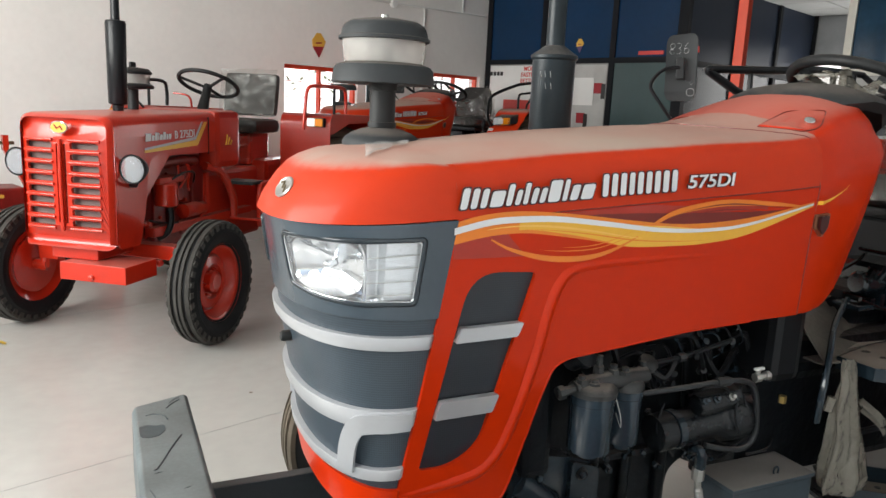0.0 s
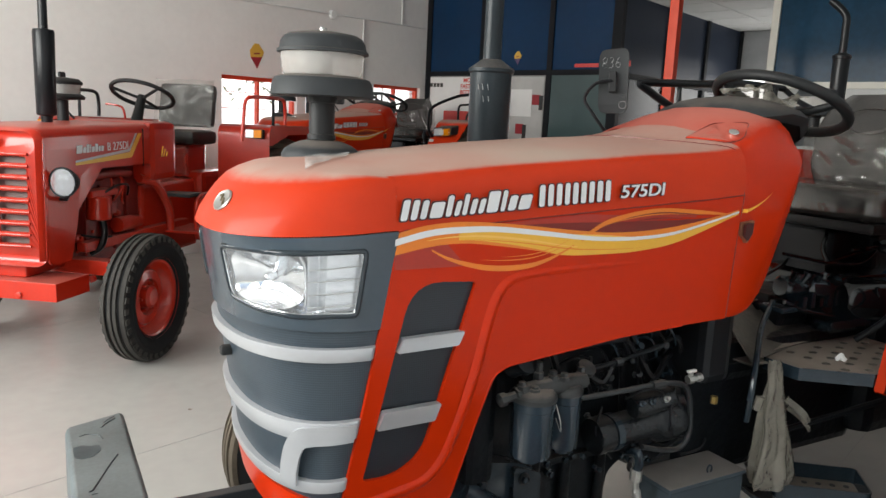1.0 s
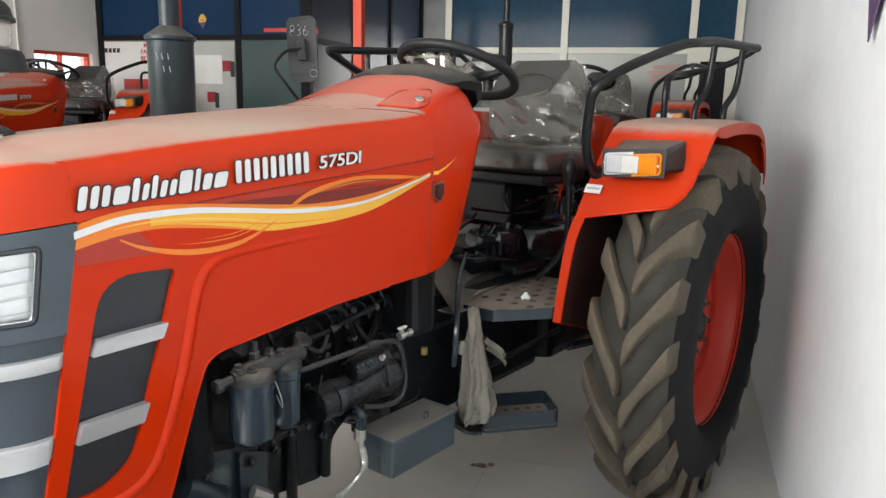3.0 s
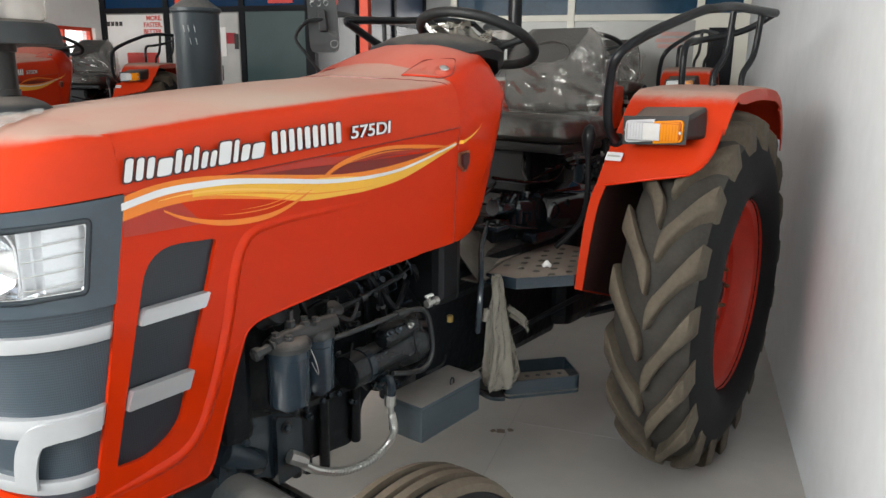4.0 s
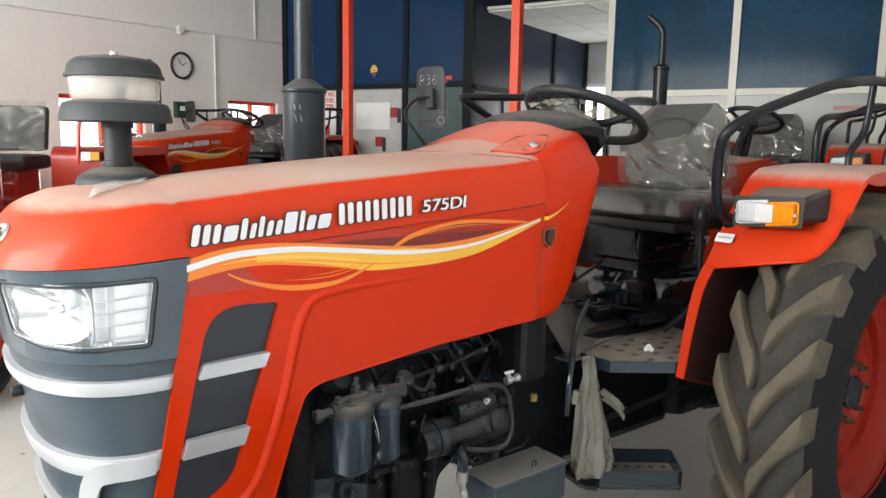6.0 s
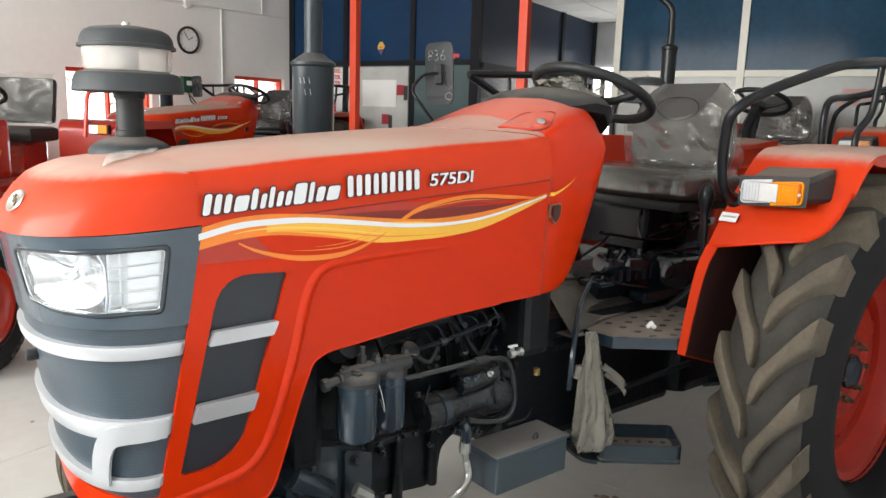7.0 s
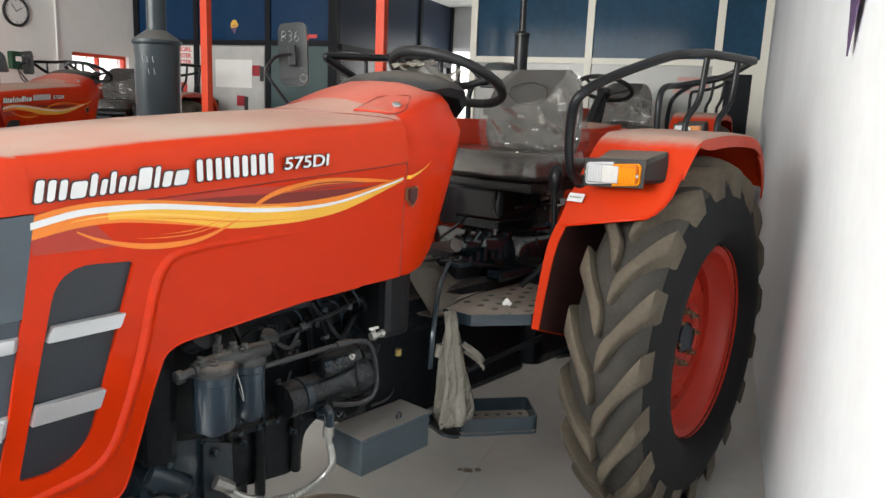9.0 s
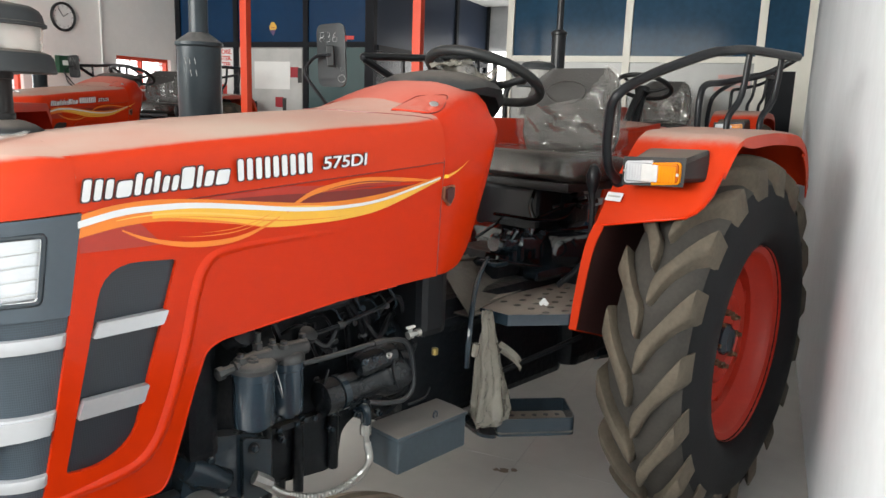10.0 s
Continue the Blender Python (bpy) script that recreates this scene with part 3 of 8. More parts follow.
FRONT_X = ((0.60, 0.135), (0.70, 0.112), (0.75, 0.103), (0.81, 0.094), (0.9, 0.076), (1.05, 0.051), (1.15, 0.036), (1.24, 0.022), (1.29, 0.03), (1.34, 0.085), (1.38, 0.15))
SIDE_X = ((0.60, 0.213), (0.688, 0.228), (0.871, 0.259), (1.059, 0.290), (1.247, 0.318), (1.30, 0.33), (1.38, 0.36))
HALF_Y = ((0.60, 0.262), (0.75, 0.27), (0.9, 0.283), (1.25, 0.302), (1.33, 0.282), (1.375, 0.25))


def nose(a, z, off=0.0):
    """The nose's skin: a from -1 (left edge) to 1 (right edge), off outwards."""
    phi = a * math.pi / 2
    k = 2 / 2.35
    s, c = math.sin(phi), max(math.cos(phi), 0.0)
    xf, xs, w = lerp(FRONT_X, z), lerp(SIDE_X, z), lerp(HALF_Y, z)
    y = w * math.copysign(abs(s) ** k, s)
    x = xf + (xs - xf) * (1 - c ** k)
    n = Vector((-c ** 0.8, math.copysign(abs(s) ** 0.9, s), 0))
    n.normalize()
    return Vector((x, y, z)) + off * n


def nose_patch(a0, a1, z0, z1, off, d, nu=28, nv=4, z0_end=None, z1_end=None):
    """A shell on the nose between two heights, which may differ at its ends."""
    def f(u, v):
        a = a0 + (a1 - a0) * u
        e = abs(a) ** 1.5
        lo = z0 + ((z0_end - z0) * e if z0_end is not None else 0)
        hi = z1 + ((z1_end - z1) * e if z1_end is not None else 0)
        return nose(a, lo + (hi - lo) * v, off)
    bm = grid(f, nu, nv)
    n = len(bm.verts)
    inner = grid(lambda u, v: f(u, v) + Vector((d, 0, 0)) - Vector((0, f(u, v).y, 0)) * (d / 0.3), nu, nv, bm)
    bmesh.ops.recalc_face_normals(inner, faces=inner.faces[:])
    vs = inner.verts[:]
    inner.verts.ensure_lookup_table()
    row = nv + 1
    rim = [k * row for k in range(nu + 1)] + [nu * row + j for j in range(1, row)] + [k * row + nv for k in range(nu - 1, -1, -1)] + list(range(nv - 1, 0, -1))
    for i in range(len(rim)):
        p, q = rim[i], rim[(i + 1) % len(rim)]
        inner.faces.new((vs[p], vs[q], vs[q + n], vs[p + n]))
    return inner


SIDE_Y = ((0.60, 0.262), (0.70, 0.268), (0.88, 0.288), (1.05, 0.294), (1.25, 0.302), (1.31, 0.308))


def side(x, z, off=0.0, sign=-1):
    """The hood's upright flank; off is outwards."""
    y = lerp(SIDE_Y, z) + 0.012 * max(0.0, min(1.0, (x - 0.5) / 0.7)) * (1 if z > 0.9 else 0.4)
    if x > 1.26:
        y += 0.01 - 0.35 * max(0, x - 1.33) ** 2
    return Vector((x, sign * (y + off), z))


FOLD = ((0.314, 1.249), (0.48, 1.257), (1.24, 1.311), (1.50, 1.36))
SHOULDER = ((0.2, 1.340), (0.33, 1.352), (0.63, 1.380), (0.94, 1.402), (1.2, 1.418), (1.26, 1.425))
CROWN = ((0.1, 1.335), (0.20, 1.360), (0.3155, 1.372), (0.42, 1.384), (0.67, 1.411), (0.95, 1.433), (1.10, 1.440), (1.19, 1.455), (1.262, 1.478))


def hood_section(x):
    """Left half of the hood's cross-section above the fold, from the flank to the middle."""
    zf, zs, zc = lerp(FOLD, x), lerp(SHOULDER, x), lerp(CROWN, x)
    yf = lerp(SIDE_Y, zf) + 0.012 * max(0.0, min(1.0, (x - 0.5) / 0.7))
    return [(-yf, zf), (-yf + 0.004, zf + (zs - zf) * 0.4), (-yf + 0.014, zf + (zs - zf) * 0.78), (-yf + 0.028, zs - 0.003),
            (-yf + 0.040, zs + (zc - zs) * 0.12), (-0.215, zs + (zc - zs) * 0.48), (-0.13, zs + (zc - zs) * 0.80), (-0.06, zc - 0.002), (0, zc)]


def agri_tyre(r, width, rim_r, lugs, lug_h, name, parent, centre, ribbed=False, tread=None):
    """A tyre about the y axis: casing with rounded sidewalls, and bar lugs or ribs."""
    hw = width / 2
    base = r - (lug_h if not ribbed else 0.012)
    if ribbed:
        prof = [(rim_r, -hw * 0.62), (rim_r + 0.02, -hw * 0.78), (rim_r + (base - rim_r) * 0.35, -hw * 0.97), (rim_r + (base - rim_r) * 0.6, -hw), (base - 0.05, -hw * 0.95),
                (base - 0.014, -hw * 0.80), (base - 0.003, -hw * 0.5), (base, 0)]
    else:
        prof = [(rim_r, -hw * 0.60), (rim_r + 0.016, -hw * 0.76), (rim_r + 0.036, -hw * 0.97), (rim_r + 0.07, -hw * 1.08), (rim_r + 0.115, -hw * 1.09), (rim_r + 0.15, -hw * 1.05), (base - 0.105, -hw * 0.98),
                (base - 0.062, -hw * 0.87), (base - 0.028, -hw * 0.69), (base - 0.008, -hw * 0.38), (base, 0)]
    prof += [(a, -b) for a, b in reversed(prof[:-1])]
    m = Matrix.Translation(centre) @ Matrix.Rotation(radians(-90), 4, "X")
    ob = part(name, lathe(prof, m, 56, caps=False), RUBBER, parent, "black rubber casing", smooth=40)
    if not ribbed:
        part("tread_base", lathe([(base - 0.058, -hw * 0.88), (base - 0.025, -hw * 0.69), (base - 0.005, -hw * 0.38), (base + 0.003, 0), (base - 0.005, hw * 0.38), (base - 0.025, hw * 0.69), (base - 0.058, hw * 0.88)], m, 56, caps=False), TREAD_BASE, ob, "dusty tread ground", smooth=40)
    bm = bmesh.new()
    if ribbed:
        for y0, y1 in ((-0.82, -0.5), (-0.32, -0.04), (0.04, 0.32), (0.5, 0.82)):
            a, b = y0 * hw, y1 * hw
            drop = lambda y: 0.016 * (abs(y) / hw) ** 3
            lathe([(base - 0.012, a), (r - drop(a), a + 0.003), (r - drop(b), b - 0.003), (base - 0.012, b)], m, 64, bm, caps=False)
        for k in range(36 if tread is DARK_TREAD else 0):  # shoulder blocks
            for s in (-1, 1):
                t = Matrix.Rotation(k * math.tau / 36, 4, "Y")
                box(-0.016, 0.016, s * hw * 0.8 - 0.008, s * hw * 0.8 + 0.010, base - 0.045, r - 0.016, bm, Matrix.Translation(centre) @ t)
    else:
        for s in (-1, 1):
            for k in range(lugs):
                start = (k + (0.5 if s < 0 else 0)) * math.tau / lugs
                rings = []
                for q, half in ((0.0, 0.018), (0.025, 0.032), (0.07, 0.041), (0.13, 0.041), (0.22, 0.034), (0.36, 0.030), (0.54, 0.031), (0.72, 0.037), (0.87, 0.043), (0.96, 0.046), (1.0, 0.046)):
                    y = s * (0.012 * width + q * (hw * 0.95 - 0.012 * width))
                    ang = start + 0.35 * q ** 0.85
                    drop = 0.050 * max(0, abs(y) / hw) ** 2.6
                    top = r - drop - (0.006 if q == 0 else 0)
                    low = base - 0.022 - 0.10 * max(0, abs(y) / hw) ** 3
                    if q == 1.0:
                        top, low = base - 0.060, base - 0.13
                    half = half / r
                    flare = (0.012 + 0.006 * q) / r
                    pts = [(low, ang - half - flare), (top - 0.012, ang - half - 0.005 / r), (top - 0.003, ang - half + 0.001 / r), (top, ang - half * 0.62), (top, ang + half * 0.62), (top - 0.003, ang + half - 0.001 / r), (top - 0.012, ang + half + 0.005 / r), (low, ang + half + flare)]
                    rings.append([bm.verts.new(Vector((rr * math.sin(aa), y, rr * math.cos(aa))) + Vector(centre)) for rr, aa in pts])
                for p, q2 in zip(rings, rings[1:]):
                    for i in range(7):
                        bm.faces.new((p[i], p[i + 1], q2[i + 1], q2[i]))
                bm.faces.new(rings[0])
                bm.faces.new(rings[-1])
    part("tread", bm, tread or DUSTY_RUBBER, ob, "dusty ribbed tread" if ribbed else "dusty grey brown chevron lugs", smooth=30 if ribbed else 48)
    return ob


def wheel(parent, name, centre, r, width, rim_r, sign, lugs=0, lug_h=0.0, rim_mat=None, ribbed=False, label="", dish=0.05, tread=None):
    """Tyre and rim about the y axis; sign is the outer side."""
    rim_mat = rim_mat or RIM_RED
    ob = tagged(new(name), label)
    ob.parent = parent
    agri_tyre(r, width, rim_r, lugs, lug_h, "tyre", ob, centre, ribbed, tread or (TAN_TREAD if ribbed else None))
    hw = width / 2
    m = Matrix.Translation(centre) @ Matrix.Rotation(radians(-90 * sign), 4, "X")
    z = hw * (0.80 if lugs else 0.76)
    prof = [(rim_r + 0.012, z), (rim_r + 0.014, z - 0.012), (rim_r - 0.012, z - 0.02), (rim_r - 0.02, z - 0.06), (rim_r - 0.055, z - 0.09), (rim_r - 0.06, -z + 0.05),
            (rim_r - 0.015, -z + 0.02), (rim_r + 0.012, -z)]
    part("rim", lathe(prof, m, 48, caps=False), rim_mat, ob, "glossy red steel rim", smooth=40)
    d = z - dish - 0.05
    disc = [(rim_r - 0.052, d - 0.02), (rim_r * 0.80, d - 0.02), (rim_r * 0.70, d + 0.02), (rim_r * 0.48, d + 0.03), (rim_r * 0.44, d + 0.005), (0.30 * rim_r, d + 0.005), (0.29 * rim_r, d + 0.03), (0.02, d + 0.035)]
    part("disc", lathe(disc, m, 40), rim_mat, ob, "red wheel disc", smooth=30)
    hr = 0.175 if lugs else 0.30
    hub = lathe([(hr * rim_r, d), (hr * rim_r * 0.97, d + 0.045), (hr * rim_r * 0.7, d + 0.06), (0.01, d + 0.062)], m, 24)
    part("hub", hub, ENGINE_BLUE if lugs else rim_mat, ob, smooth=30)
    if lugs:
        for k in range(8):                               # pressed bosses and stays in the well of the rim
            a = (k + 0.5) * math.tau / 8
            q = m @ Vector(((rim_r - 0.075) * math.cos(a), (rim_r - 0.075) * math.sin(a), d - 0.018))
            part("rim_clip", box(-0.03, 0.03, -0.012, 0.03, -0.004, 0.026, None, Matrix.Translation(q) @ (m.to_3x3() @ Matrix.Rotation(a - math.pi / 2, 3, "Z")).to_4x4()), rim_mat, ob, smooth=0, bevel=0.004)
    for k in range(8 if lugs else 6):
        a = k * math.tau / (8 if lugs else 6)
        nr = 0.29 if lugs else 0.37
        q = m @ Vector((nr * rim_r * math.cos(a), nr * rim_r * math.sin(a), d + (0.026 if lugs else 0.0)))
        bolt = lathe([(0.013, 0.0), (0.013, 0.02), (0.008, 0.022), (0.008, 0.035)], along(q, m.to_3x3() @ Vector((0, 0, 1))), 6)
        part("wheel_nut", bolt, DULL_STEEL if lugs else rim_mat, ob, smooth=0)
    return ob


def text(word, m, size, material, parent, name="lettering", label="", shear=0.0, bold=0.0, align="LEFT", depth=0.0012):
    """Lettering as a mesh in the built-in font."""
    cu = bpy.data.curves.new(name, "FONT")
    cu.body, cu.size, cu.shear, cu.extrude, cu.offset, cu.align_x = word, size, shear, depth, bold, align
    tmp = bpy.data.objects.new(name, cu)
    me = bpy.data.meshes.new_from_object(tmp)
    bpy.data.objects.remove(tmp)
    me.transform(m)
    me.materials.clear()
    me.materials.append(material)
    ob = new(name, me)
    ob.parent = parent
    if label:
        ob["label"] = label
    return ob


def wordmark(parent, lift, x0, z0, slope, widths, heights, gap, lean, dark=0.006):
    """A maker's mark drawn as plain slanted blocks, white on a dark edge."""
    x = x0
    for w, h in zip(widths, heights):
        zb = z0 + slope * (x - x0)
        for grow, off, material, nm in ((dark, 0.0016, DECAL_DARK, "mark_edge"), (0.0, 0.003, DECAL_WHITE, "mark")):
            pts = [(x - grow - lean * grow / h, zb - grow), (x + w + grow, zb - grow + slope * w), (x + w + lean + grow, zb + h + grow + slope * w), (x + lean - grow, zb + h + grow)]
            part(nm, plate(rounded(pts, 0.006, 3), [], lambda a, b, d, o=off: lift(a, b, o - d), 0.0012), material, parent, smooth=0)
        x += w + gap


def modern_tractor(label, lean_seat=True, bumper=True, rails=True):
    T = thing("tractor", label, "tractor", "showroom tractors")

    # hood: top sheet, flanks, nose
    xs = [0.20, 0.26, 0.3155] + [0.33 + 0.0715 * k for k in range(1, 14)]
    bm = bmesh.new()
    rows = []
    for x in xs:
        half = hood_section(x)
        full = half + [(-y, z) for y, z in reversed(half[:-1])]
        # towards the nose the section follows the nose's plan
        row = []
        for y, z in full:
            row.append(bm.verts.new((x, y, z)))
        rows.append(row)
    for p, q in zip(rows[2:], rows[3:]):
        for i in range(len(p) - 1):
            bm.faces.new((p[i], p[i + 1], q[i + 1], q[i]))
    for row in rows[:2]:
        for vv in row:
            bm.verts.remove(vv)
    # rounded nose cap from the fold down over the front to the crown
    cap_rows = []
    nu = 40
    first = rows[2]
    sect = [(v.co.y, v.co.z) for v in first]
    CAP_Y = ((1.20, 0.302), (1.249, 0.302), (1.288, 0.298), (1.326, 0.288), (1.340, 0.280), (1.350, 0.2738))
    CAP_X = ((1.20, 0.020), (1.228, 0.0106), (1.25, 0.019), (1.275, 0.0345), (1.30, 0.0525), (1.325, 0.0775), (1.342, 0.110), (1.350, 0.140))
    for j in range(11):
        t = j / 10
        ring = []
        for i in range(nu + 1):
            a = -1 + 2 * i / nu
            z0 = 1.249 - 0.022 * (1 - abs(a) ** 2)
            z = z0 + (1.350 - z0) * t
            phi, k = a * math.pi / 2, 2 / 2.35
            sn, cn = math.sin(phi), max(math.cos(phi), 0.0)
            xf, xs2 = lerp(CAP_X, z), 0.3155
            ring.append(bm.verts.new((xf + (xs2 - xf) * (1 - cn ** k), lerp(CAP_Y, z) * math.copysign(abs(sn) ** k, sn), z)))
        cap_rows.append(ring)
    for p, q in zip(cap_rows, cap_rows[1:]):
        for i in range(nu):
            bm.faces.new((p[i], p[i + 1], q[i + 1], q[i]))
    # cover between the cap's upper edge and the first section
    last = cap_rows[-1]
    prev = last
    for j in range(1, 7):
        t = j / 6
        cur = []
        for i in range(nu + 1):
            p0 = last[i].co
            f = i / nu * (len(first) - 1)
            k = min(int(f), len(first) - 2)
            # point on the first section with the same share of width
            yy = max(-0.2738, min(0.2738, p0.y))
            zz = sect[0][1]
            for (ya, za), (yb, zb) in zip(sect, sect[1:]):
                if ya <= yy <= yb:
                    zz = za + (zb - za) * ((yy - ya) / max(yb - ya, 1e-6))
                    break
            goal = Vector((0.3155, yy, zz))
            p = p0.lerp(goal, t)
            p.z += 0.003 * math.sin(math.pi * t) * max(0, 1 - (abs(p0.y) / 0.274) ** 4)
            cur.append(bm.verts.new(p))
        for i in range(nu):
            bm.faces.new((prev[i], prev[i + 1], cur[i + 1], cur[i]))
        prev = cur
    bmesh.ops.remove_doubles(bm, verts=bm.verts[:], dist=0.0008)
    sheets = [BVHTree.FromBMesh(bm)]
    part("bonnet", bm, ORANGE_RED, T, "orange red bonnet with a film of dust on top", smooth=85)

    # flanks with the vent opening
    back = [(0.466, 0.622), (0.484, 0.655), (0.508, 0.742), (0.536, 0.850), (0.562, 0.927), (0.598, 0.945), (0.642, 0.949), (0.747, 0.960), (0.913, 0.979), (1.104, 0.989), (1.2556, 0.994)]
    outline = [(0.3180, 1.249), (0.290, 1.059), (0.259, 0.871), (0.228, 0.688), (0.219, 0.630)] + back + [(1.2556, 1.16), (1.2552, 1.312), (1.0, 1.294), (0.74, 1.2755), (0.48, 1.257)]
    outline = rounded(outline, [0, 0, 0, 0, 0.012, 0.018, 0.018, 0, 0, 0.02, 0.02] + [0] * (len(outline) - 11), 4)
    outline_lo = min(range(len(outline)), key=lambda k: (outline[k][0] - 0.225) ** 2 + (outline[k][1] - 0.628) ** 2) + 1
    outline_hi = max(k for k in range(len(outline)) if outline[k][1] < 0.9941)
    vent = rounded([(0.271, 0.733), (0.340, 0.729), (0.402, 0.768), (0.501, 1.138), (0.354, 1.146)], [0.012, 0.035, 0.05, 0.012, 0.070], 6)
    for sgn in (-1, 1):
        lift = lambda a, b, d, s=sgn: side(a, b, -d, s)
        part("side_panel", plate(outline, [vent], lift, 0.012), SIDE_RED, T, "orange red side panel", smooth=20)
        part("vent_mesh", plate(rounded([(0.264, 0.725), (0.345, 0.720), (0.414, 0.764), (0.507, 1.146), (0.346, 1.153)], [0.01, 0.03, 0.05, 0.01, 0.05], 5), [], lambda a, b, d, s=sgn: side(a, b, -0.010 - d, s), 0.004), VENT_MESH, T, "dark grey perforated vent", smooth=0)
        for x0, x1, z0, z1, h in ((0.334, 0.477, 1.032, 1.035, 0.029), (0.300, 0.433, 0.882, 0.884, 0.038)):
            pts = [(x0 - 0.006, z0 - h), (x1 - 0.010, z1 - h), (x1 + 0.002, z1), (x0 + 0.006, z0 + 0.0)]
            part("vent_strip", plate(rounded(pts, 0.004, 2), [], lambda a, b, d, s=sgn: side(a, b, 0.006 - d, s), 0.018), SILVER, T, "silver strip", smooth=20, bevel=0.003)
        crease = curve([(x, 0, z) for x, z in ((0.235, 0.680), (0.33, 0.688), (0.410, 0.704), (0.452, 0.744), (0.478, 0.81), (0.503, 0.90), (0.520, 0.965), (0.538, 1.05), (0.556, 1.105), (0.588, 1.137), (0.66, 1.148), (0.81, 1.154), (0.95, 1.157))], 6)
        def pressed(u, v, c=crease, s=sgn):
            k = round(u * (len(c) - 1))
            d = (c[min(k + 1, len(c) - 1)] - c[max(k - 1, 0)]).normalized()
            rise = min(1, k / 8, (len(c) - 1 - k) / 24)
            q = c[k] + Vector((-d.z, 0, d.x)) * (v - 0.5) * (0.010 + 0.018 * rise)
            return side(q.x, q.z, 0.0004 + 0.0072 * rise * math.sin(math.pi * v) ** 1.5, s)
        part("ridge", grid(pressed, len(crease) - 1, 8), SIDE_RED, T, smooth=80)
        edge = [side(x, z, -0.002, sgn) for x, z in outline[outline_lo:outline_hi]]
        part("panel_edge", tube(edge, 0.0035, n=6), SIDE_RED, T, smooth=60)

    # nose: lower lip, grille, lamp band, silver bands
    part("lip", nose_patch(-1, 1, 0.634, 0.716, 0.005, 0.012, 36, 4, 0.634, 0.697), SIDE_RED, T, "orange red lower lip", smooth=40)
    part("grille", nose_patch(-1, 1, 0.706, 1.066, -0.004, 0.012, 40, 10, 0.688, 1.066), GREY_MESH, T, "dark grey perforated grille", smooth=40)
    LAMP = rounded([(0.172, 1.199), (0.60, 1.205), (0.902, 1.212), (0.895, 1.089), (0.62, 1.084), (0.40, 1.089), (0.205, 1.101)], [0.02, 0.08, 0.012, 0.014, 0.06, 0.05, 0.03], 5)

    def in_lamp(a, z):
        hit = False
        for (a0, z0), (a1, z1) in zip(LAMP, LAMP[1:] + LAMP[:1]):
            if (z0 > z) != (z1 > z) and a < a0 + (a1 - a0) * (z - z0) / (z1 - z0):
                hit = not hit
        return hit

    def band_skin(u, v):
        a = -1 + 2 * u
        top = 1.226 + 0.021 * abs(a) ** 2
        return nose(a, 1.056 + (top - 1.056) * v, 0.003)
    bm = grid(band_skin, 200, 34)
    gone = []
    for k, fc in enumerate(list(bm.faces)):
        i, j = divmod(k, 34)
        a = abs(-1 + 2 * (i + 0.5) / 200)
        if in_lamp(a, 1.056 + (0.170 + 0.021 * a * a) * (j + 0.5) / 34):
            gone.append(fc)
    bmesh.ops.delete(bm, geom=gone, context="FACES")
    part("lamp_band", thick(bm, 0.004), GREY_PLASTIC, T, "dark grey headlamp surround", smooth=40)
    for lo, hi, lo_e, hi_e in ((0.994, 1.021, 0.996, 1.023), (0.832, 0.870, 0.834, 0.874), (0.719, 0.745, 0.724, 0.748)):
        part("grille_band", nose_patch(-0.985, 0.985, lo, hi, 0.010, 0.016, 44, 2, lo_e, hi_e), SILVER, T, "silver grille band", smooth=30, bevel=0.003)
    for sgn in (-1, 1):
        spine = curve([(0.975, 0.0, 0.851), (0.84, 0.0, 0.849), (0.73, 0.0, 0.847), (0.635, 0.0, 0.838), (0.580, 0.0, 0.812), (0.552, 0.0, 0.778), (0.538, 0.0, 0.738)], 6)
        def ribbon(u, v, s=sgn):
            k = round(u * (len(spine) - 1))
            p, q = spine[max(k - 1, 0)], spine[min(k + 1, len(spine) - 1)]
            d = Vector(((q.x - p.x) * 0.36, q.z - p.z)).normalized()
            w = (v - 0.5) * (0.036 + 0.012 * u)
            return nose(s * (spine[k].x - d.y * w / 0.36), spine[k].z + d.x * w, 0.017)
        part("grille_bracket", thick(grid(ribbon, len(spine) - 1, 4), 0.008), SILVER, T, "silver bracket on the grille", smooth=40)
        # headlamp: a deep clear-fronted housing with a fluted bowl and a stepped side reflector
        rim2 = [(sgn * a, b) for a, b in LAMP]
        lamp_ob = part("headlamp", grid(lambda u, v: nose(*rim2[round(u * len(rim2)) % len(rim2)], 0.004 - 0.046 * v), len(rim2), 3), LAMP_CHROME, T, "clear headlamp with a chrome reflector", smooth=40)
        part("lamp_back", grid(lambda u, v, s=sgn: nose(s * (0.165 + 0.74 * u), 1.080 + 0.136 * v, -0.043), 20, 4), LAMP_CHROME, lamp_ob, smooth=40)

        def bowl(u, v, s=sgn):
            ang, r = math.tau * u, 0.10 + 0.90 * v
            ca, sa = math.cos(ang), math.sin(ang)
            a = 0.425 + 0.226 * r * math.copysign(abs(ca) ** 0.72, ca)
            z = 1.1465 + 0.0550 * r * math.copysign(abs(sa) ** 0.72, sa)
            flute = 0.0022 * abs(math.sin((a - 0.2) * 42)) * max(0.0, min(1.0, (0.40 - a) / 0.06))
            return nose(s * a, z, -0.046 + 0.040 * r * r + flute)
        part("bowl", grid(bowl, 72, 10, closed_u=True), LAMP_CHROME, lamp_ob, "deep fluted chrome bowl", smooth=24)
